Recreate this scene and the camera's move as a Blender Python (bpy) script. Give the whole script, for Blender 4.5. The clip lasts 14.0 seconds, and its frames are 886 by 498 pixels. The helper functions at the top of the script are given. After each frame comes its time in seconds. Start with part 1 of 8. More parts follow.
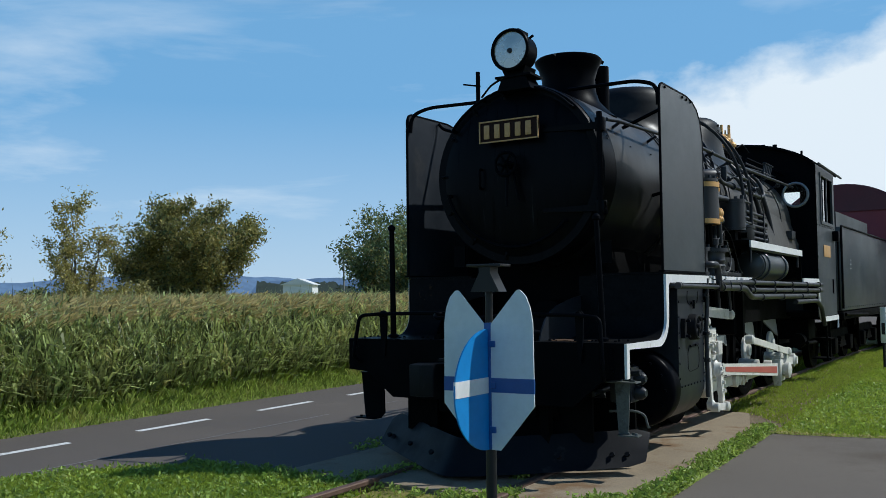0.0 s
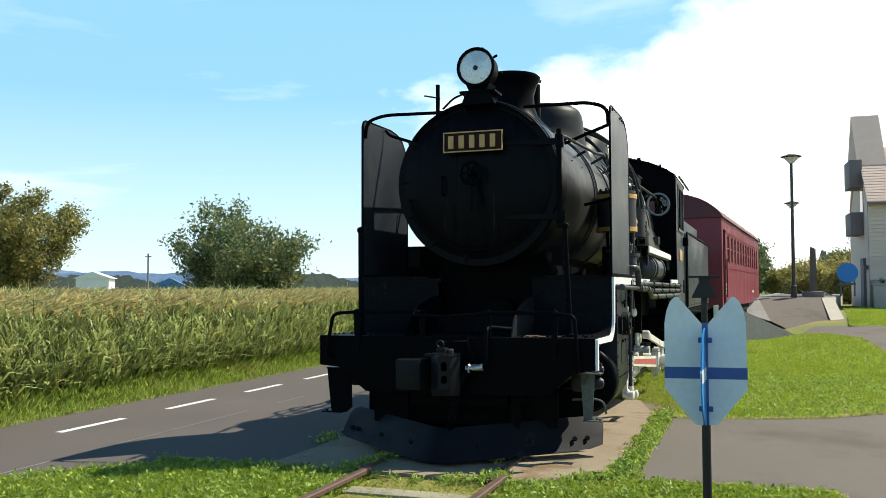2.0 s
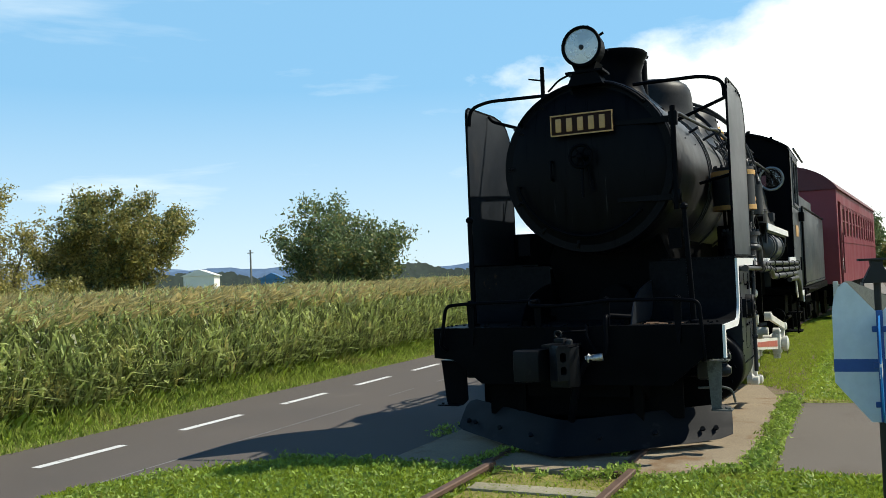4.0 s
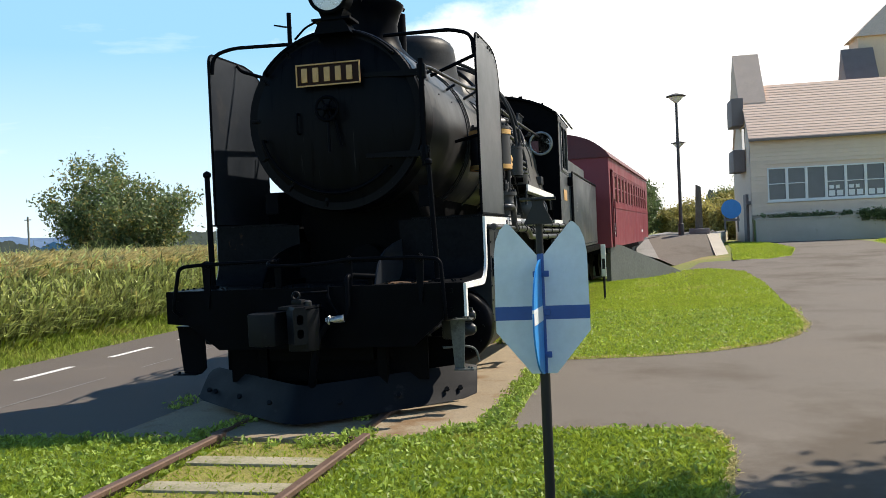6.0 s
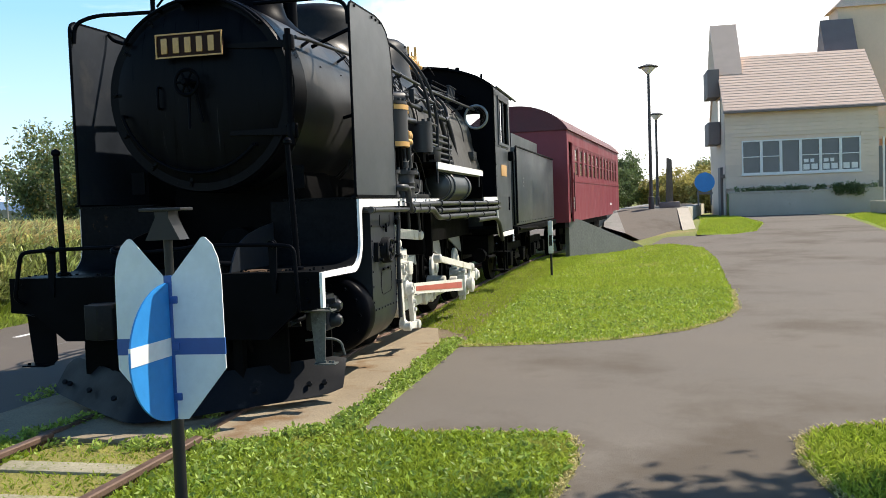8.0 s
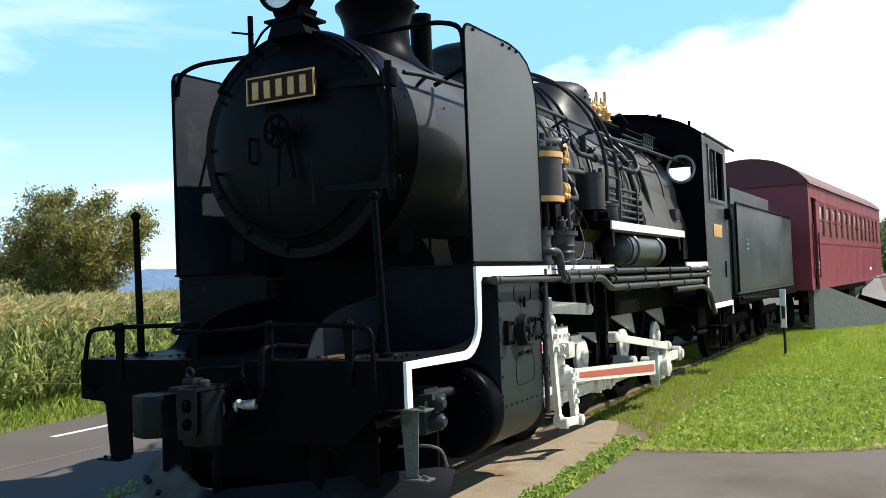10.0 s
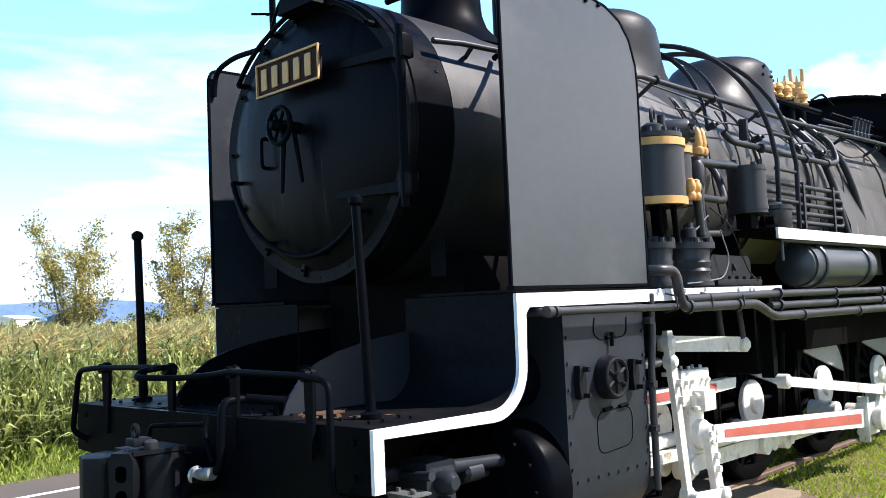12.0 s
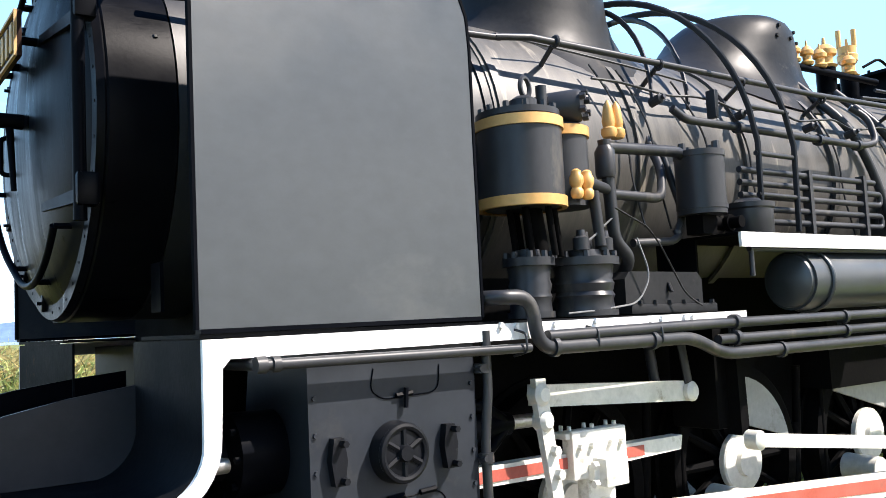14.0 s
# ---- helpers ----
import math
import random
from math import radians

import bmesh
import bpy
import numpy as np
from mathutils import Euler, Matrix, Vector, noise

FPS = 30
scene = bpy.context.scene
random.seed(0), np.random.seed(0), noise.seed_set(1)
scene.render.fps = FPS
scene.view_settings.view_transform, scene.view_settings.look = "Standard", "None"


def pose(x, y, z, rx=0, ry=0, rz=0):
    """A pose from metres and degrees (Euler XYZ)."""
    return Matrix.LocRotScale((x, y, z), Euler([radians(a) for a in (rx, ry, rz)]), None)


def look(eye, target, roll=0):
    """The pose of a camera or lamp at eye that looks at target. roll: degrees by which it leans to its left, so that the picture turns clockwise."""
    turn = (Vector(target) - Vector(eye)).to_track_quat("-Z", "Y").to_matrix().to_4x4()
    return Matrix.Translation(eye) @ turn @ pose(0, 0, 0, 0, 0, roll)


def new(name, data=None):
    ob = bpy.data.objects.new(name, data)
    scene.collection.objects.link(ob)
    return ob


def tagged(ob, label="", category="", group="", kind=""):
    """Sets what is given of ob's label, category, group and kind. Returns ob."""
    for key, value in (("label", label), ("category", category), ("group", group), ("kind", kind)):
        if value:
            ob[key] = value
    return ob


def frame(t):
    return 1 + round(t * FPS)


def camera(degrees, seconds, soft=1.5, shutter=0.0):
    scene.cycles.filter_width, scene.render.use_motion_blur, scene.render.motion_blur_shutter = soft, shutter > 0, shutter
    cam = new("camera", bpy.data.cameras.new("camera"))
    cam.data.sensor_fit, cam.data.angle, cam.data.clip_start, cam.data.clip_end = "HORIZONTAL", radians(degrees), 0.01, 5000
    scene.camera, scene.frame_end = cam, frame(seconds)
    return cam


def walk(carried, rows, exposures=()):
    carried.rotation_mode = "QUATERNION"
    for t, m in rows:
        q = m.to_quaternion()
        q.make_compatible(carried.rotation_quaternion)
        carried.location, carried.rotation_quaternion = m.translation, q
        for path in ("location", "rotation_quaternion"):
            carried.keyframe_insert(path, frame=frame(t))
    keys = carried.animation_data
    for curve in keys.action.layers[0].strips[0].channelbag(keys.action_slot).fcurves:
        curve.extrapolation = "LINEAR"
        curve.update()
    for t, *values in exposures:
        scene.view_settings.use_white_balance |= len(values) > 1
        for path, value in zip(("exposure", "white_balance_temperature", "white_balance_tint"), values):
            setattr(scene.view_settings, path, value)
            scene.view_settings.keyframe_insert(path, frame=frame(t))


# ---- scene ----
cam = camera(53.2, 14.0, soft=0.8)
PATH = [
    (0, (3.762, -6.44, 1.508), (2.691, -4.753, 1.61), -0.6),
    (0.5, (3.562, -6.585, 1.596), (2.523, -4.878, 1.671), -0.3),
    (1, (3.085, -6.91, 1.531), (2.197, -5.121, 1.62), 0.2),
    (1.5, (2.833, -7.304, 1.498), (2.067, -5.46, 1.601), -0.1),
    (2, (2.602, -7.586, 1.554), (1.936, -5.703, 1.643), -0.2),
    (2.5, (2.47, -7.544, 1.579), (1.832, -5.65, 1.657), -0.9),
    (3, (2.369, -7.406, 1.582), (1.677, -5.531, 1.657), -1.5),
    (3.2, (2.369, -7.419, 1.596), (1.611, -5.569, 1.671), -2.0),
    (5.3, (2.519, -7.506, 1.574), (1.624, -5.718, 1.633), -2.4),
    (5.5, (2.561, -7.30, 1.543), (1.805, -5.449, 1.581), -2.5),
    (6, (2.76, -6.906, 1.486), (2.304, -4.959, 1.459), -2.5),
    (6.5, (2.927, -6.576, 1.49), (2.623, -4.6, 1.419), -3.1),
    (7, (3.244, -6.585, 1.551), (2.962, -4.608, 1.454), -3.1),
    (7.2, (3.344, -6.546, 1.571), (3.041, -4.572, 1.466), -2.8),
    (9.3, (3.884, -5.09, 1.588), (3.138, -3.234, 1.56), -2.1),
    (9.5, (3.889, -4.859, 1.603), (3.087, -3.027, 1.599), -1.9),
    (10, (3.944, -4.383, 1.583), (2.997, -2.623, 1.651), -2.2),
    (10.5, (4.181, -3.961, 1.623), (3.058, -2.31, 1.729), -2.2),
    (11, (4.161, -3.432, 1.65), (2.92, -1.868, 1.769), -2.1),
    (11.5, (4.15, -2.926, 1.626), (2.824, -1.434, 1.755), -2.4),
    (12, (4.119, -2.4, 1.611), (2.721, -0.975, 1.74), -2.4),
    (12.5, (4.068, -1.859, 1.631), (2.605, -0.501, 1.758), -2.3),
    (13, (4.056, -1.332, 1.64), (2.53, -0.046, 1.778), -2.3),
    (13.5, (4.14, -0.757, 1.634), (2.561, 0.461, 1.793), -2.6),
    (14, (4.289, -0.14, 1.688), (2.669, 1.023, 1.848), -2.8),
]
walk(cam, [(t, look(eye, target, roll)) for t, eye, target, roll in PATH],
     exposures=[(0.0, -0.40, 5900, 6), (0.5, 0.1, 6500, 5), (1.0, 0.35, 6700, 5), (1.5, 0.48, 7000, 5), (2.5, 0.48, 7000, 5), (3.0, 0.36, 6900, 5), (3.2, 0.36, 6900, 5), (5.3, -0.2, 6600, 5), (5.6, 0.42, 7200, 5), (6.0, 0.5, 7100, 11), (7.0, 0.64, 7000, 11), (9.5, 0.60, 6750, 9), (10.5, 0.78, 6550, 7), (11.0, 1.02, 6500, 12), (11.5, 1.05, 6350, 16), (13.0, 1.20, 6500, 17), (14.0, 1.27, 6700, 15)])

# ---- exposure, world and sun ----
SUN = Vector((2.27, 1.95, 3.35)).normalized()
world = bpy.data.worlds.new("sky")
scene.world = world
world.use_nodes = True
wt = world.node_tree
wt.nodes.clear()


def wn(kind, **values):
    n = wt.nodes.new(kind)
    for key, value in values.items():
        n.inputs[key].default_value = value
    return n


w_out, w_bg = wn("ShaderNodeOutputWorld"), wn("ShaderNodeBackground", Strength=0.14)
w_sky = wn("ShaderNodeTexSky")
w_sky.sky_type, w_sky.sun_disc = "NISHITA", False
w_sky.sun_elevation = math.asin(SUN.z)
w_sky.sun_rotation = math.atan2(SUN.x, SUN.y)
w_sky.air_density, w_sky.dust_density, w_sky.ozone_density = 1.0, 0.1, 3.0
w_co = wn("ShaderNodeTexCoord")
# streaks of cloud: the dome is seen flattened, so that far clouds lie in long bands; none overhead
w_map = wn("ShaderNodeMapping", Scale=(1.9, 1.9, 9.0), Location=(0.35, 0.1, 0.62))
w_n1 = wn("ShaderNodeTexNoise", Scale=1.5, Detail=10.0, Roughness=0.56, Distortion=0.25)
w_r1 = wn("ShaderNodeMapRange", **{"From Min": 0.50, "From Max": 0.78, "To Min": 0.0, "To Max": 0.68})
w_sep = wn("ShaderNodeSeparateXYZ")
w_low = wn("ShaderNodeMapRange", **{"From Min": 0.22, "From Max": 0.42, "To Min": 1.0, "To Max": 0.0})
w_cut = wn("ShaderNodeMath")
w_cut.operation = "MULTIPLY"
# pale haze towards the horizon
w_haze = wn("ShaderNodeMapRange", **{"From Min": 0.0, "From Max": 0.21, "To Min": 0.42, "To Max": 0.0})
# the large bright cloud bank, its upper edge sloping down to the left
w_dot = wn("ShaderNodeVectorMath")
w_dot.operation = "DOT_PRODUCT"
w_dot.inputs[1].default_value = Vector((0.216, 0.296, -0.930)).normalized()
# and its left end
w_side = wn("ShaderNodeVectorMath")
w_side.operation = "DOT_PRODUCT"
w_side.inputs[1].default_value = (math.cos(radians(21)), math.sin(radians(21)), 0.0)
w_half, w_min = wn("ShaderNodeMath"), wn("ShaderNodeMath")
w_half.operation, w_min.operation = "MULTIPLY", "MINIMUM"
w_half.inputs[1].default_value = 0.55
w_n2 = wn("ShaderNodeTexNoise", Scale=7.0, Detail=12.0, Roughness=0.56)
w_map2 = wn("ShaderNodeMapping", Scale=(1.0, 1.0, 1.6))
w_mul = wn("ShaderNodeMath")
w_mul.operation = "MULTIPLY_ADD"
w_mul.inputs[1].default_value, w_mul.inputs[2].default_value = 0.20, -0.10
w_add = wn("ShaderNodeMath")
w_add.operation = "ADD"
w_r2 = wn("ShaderNodeMapRange", **{"From Min": -0.012, "From Max": 0.035, "To Min": 0.0, "To Max": 1.0})
w_max, w_max2 = wn("ShaderNodeMath"), wn("ShaderNodeMath")
w_max.operation = w_max2.operation = "MAXIMUM"
w_mix = wn("ShaderNodeMix")
w_mix.data_type = "RGBA"
w_mix.inputs[7].default_value = (7.7, 8.0, 8.2, 1.0)
L = wt.links.new
L(w_co.outputs["Generated"], w_sep.inputs[0])
L(w_co.outputs["Generated"], w_map.inputs[0])
L(w_map.outputs[0], w_n1.inputs["Vector"])
L(w_n1.outputs[0], w_r1.inputs[0])
L(w_sep.outputs[2], w_low.inputs[0])
L(w_r1.outputs[0], w_cut.inputs[0])
L(w_low.outputs[0], w_cut.inputs[1])
L(w_sep.outputs[2], w_haze.inputs[0])
L(w_co.outputs["Generated"], w_dot.inputs[0])
L(w_co.outputs["Generated"], w_map2.inputs[0])
L(w_map2.outputs[0], w_n2.inputs["Vector"])
L(w_n2.outputs[0], w_mul.inputs[0])
L(w_mul.outputs[0], w_add.inputs[0])
L(w_co.outputs["Generated"], w_side.inputs[0])
L(w_side.outputs["Value"], w_half.inputs[0])
L(w_half.outputs[0], w_min.inputs[0])
L(w_dot.outputs["Value"], w_min.inputs[1])
L(w_min.outputs[0], w_add.inputs[1])
L(w_add.outputs[0], w_r2.inputs[0])
L(w_cut.outputs[0], w_max2.inputs[0])
L(w_haze.outputs[0], w_max2.inputs[1])
L(w_max2.outputs[0], w_max.inputs[0])
L(w_r2.outputs[0], w_max.inputs[1])
L(w_max.outputs[0], w_mix.inputs[0])
w_hsv = wn("ShaderNodeHueSaturation", Saturation=1.28, Value=1.08)
L(w_sky.outputs[0], w_hsv.inputs["Color"])
# azure low down, deepening overhead
w_deep = wn("ShaderNodeMapRange", **{"From Min": 0.30, "From Max": 0.66, "To Min": 0.0, "To Max": 1.0})
w_blue = wn("ShaderNodeMix")
w_blue.data_type = "RGBA"
w_blue.inputs[6].default_value, w_blue.inputs[7].default_value = (1.95, 4.0, 6.3, 1.0), (0.22, 0.70, 1.9, 1.0)
L(w_sep.outputs[2], w_deep.inputs[0])
L(w_deep.outputs[0], w_blue.inputs[0])
w_flat = wn("ShaderNodeMix")
w_flat.data_type = "RGBA"
w_flat.inputs[0].default_value = 0.85
L(w_blue.outputs[2], w_flat.inputs[7])
L(w_hsv.outputs[0], w_flat.inputs[6])
L(w_flat.outputs[2], w_mix.inputs[6])
L(w_mix.outputs[2], w_bg.inputs[0])
L(w_bg.outputs[0], w_out.inputs[0])

sun = new("sun", bpy.data.lights.new("sun", "SUN"))
sun.data.energy, sun.data.angle, sun.data.color = 5.0, radians(0.53), (1.0, 0.95, 0.87)
sun.matrix_world = look(SUN * 60, (0, 0, 0))


# ---- materials ----
def material(name, c1, c2, rough=0.6, metal=0.0, scale=3.0, fine=40.0, bump=0.15, spread=(0.35, 0.7), stretch=(1, 1, 1),
             stain=None, stain_scale=0.8, stain_from=0.6, vary=0.0, island=0.0, rough2=None, spec=0.5, coat=0.0, depth=0.004, through_light=0.0, grain=0.35):
    """Two colours mixed by a broad noise, a fine grain on top, a third colour in stains, and a fine relief."""
    m = bpy.data.materials.new(name)
    m.use_nodes = True
    t = m.node_tree
    b = t.nodes["Principled BSDF"]
    co = t.nodes.new("ShaderNodeTexCoord")
    mp = t.nodes.new("ShaderNodeMapping")
    mp.inputs["Scale"].default_value = stretch
    t.links.new(co.outputs["Object"], mp.inputs[0])

    def tex(s, detail=6.0, rough_=0.6):
        n = t.nodes.new("ShaderNodeTexNoise")
        n.inputs["Scale"].default_value, n.inputs["Detail"].default_value, n.inputs["Roughness"].default_value = s, detail, rough_
        t.links.new(mp.outputs[0], n.inputs["Vector"])
        return n.outputs[0]

    def ramp(value, a, z):
        r = t.nodes.new("ShaderNodeMapRange")
        r.inputs["From Min"].default_value, r.inputs["From Max"].default_value = a, z
        t.links.new(value, r.inputs[0])
        return r.outputs[0]

    def mix(f, a, z, mode="MIX"):
        x = t.nodes.new("ShaderNodeMix")
        x.data_type, x.blend_type = "RGBA", mode
        for socket, v in ((x.inputs[0], f), (x.inputs[6], a), (x.inputs[7], z)):
            if isinstance(v, bpy.types.NodeSocket):
                t.links.new(v, socket)
            else:
                socket.default_value = v if isinstance(v, float) else (*v, 1.0)
        return x.outputs[2]

    broad, fine_noise = tex(scale), tex(fine, 4.0)
    col = mix(ramp(broad, *spread), c1, c2)
    col = mix(float(grain), col, mix(ramp(fine_noise, 0.3, 0.7), tuple(v * 0.55 for v in c1), tuple(min(1.0, v * 1.35) for v in c2)))
    if stain:
        col = mix(ramp(tex(stain_scale, 8.0, 0.65), stain_from, stain_from + 0.12), col, stain)
    if vary or island:
        source = t.nodes.new("ShaderNodeObjectInfo").outputs["Random"] if vary else t.nodes.new("ShaderNodeNewGeometry").outputs["Random Per Island"]
        k = vary or island
        hsv = t.nodes.new("ShaderNodeHueSaturation")
        mr = t.nodes.new("ShaderNodeMapRange")
        mr.inputs["To Min"].default_value, mr.inputs["To Max"].default_value = 1 - k, 1 + k
        t.links.new(source, mr.inputs[0])
        t.links.new(mr.outputs[0], hsv.inputs["Value"])
        t.links.new(col, hsv.inputs["Color"])
        col = hsv.outputs[0]
    t.links.new(col, b.inputs["Base Color"])
    b.inputs["Metallic"].default_value = metal
    b.inputs["Specular IOR Level"].default_value = spec
    b.inputs["Coat Weight"].default_value = coat
    if rough2 is None:
        rough2 = min(1.0, rough + 0.15)
    mr = t.nodes.new("ShaderNodeMapRange")
    mr.inputs["From Min"].default_value, mr.inputs["From Max"].default_value = 0.35, 0.65
    mr.inputs["To Min"].default_value, mr.inputs["To Max"].default_value = rough, rough2
    t.links.new(broad, mr.inputs[0])
    t.links.new(mr.outputs[0], b.inputs["Roughness"])
    if bump:
        bp = t.nodes.new("ShaderNodeBump")
        bp.inputs["Strength"].default_value, bp.inputs["Distance"].default_value = bump, depth
        t.links.new(fine_noise, bp.inputs["Height"])
        t.links.new(bp.outputs[0], b.inputs["Normal"])
    if through_light:
        tr, ms = t.nodes.new("ShaderNodeBsdfTranslucent"), t.nodes.new("ShaderNodeMixShader")
        t.links.new(col, tr.inputs["Color"])
        ms.inputs[0].default_value = through_light
        t.links.new(b.outputs[0], ms.inputs[1])
        t.links.new(tr.outputs[0], ms.inputs[2])
        t.links.new(ms.outputs[0], t.nodes["Material Output"].inputs["Surface"])
    return m


def glass(name, tint=(0.9, 0.95, 0.95), rough=0.02):
    m = bpy.data.materials.new(name)
    m.use_nodes = True
    b = m.node_tree.nodes["Principled BSDF"]
    b.inputs["Base Color"].default_value = (*tint, 1)
    b.inputs["Roughness"].default_value, b.inputs["Transmission Weight"].default_value, b.inputs["IOR"].default_value = rough, 1.0, 1.45
    return m


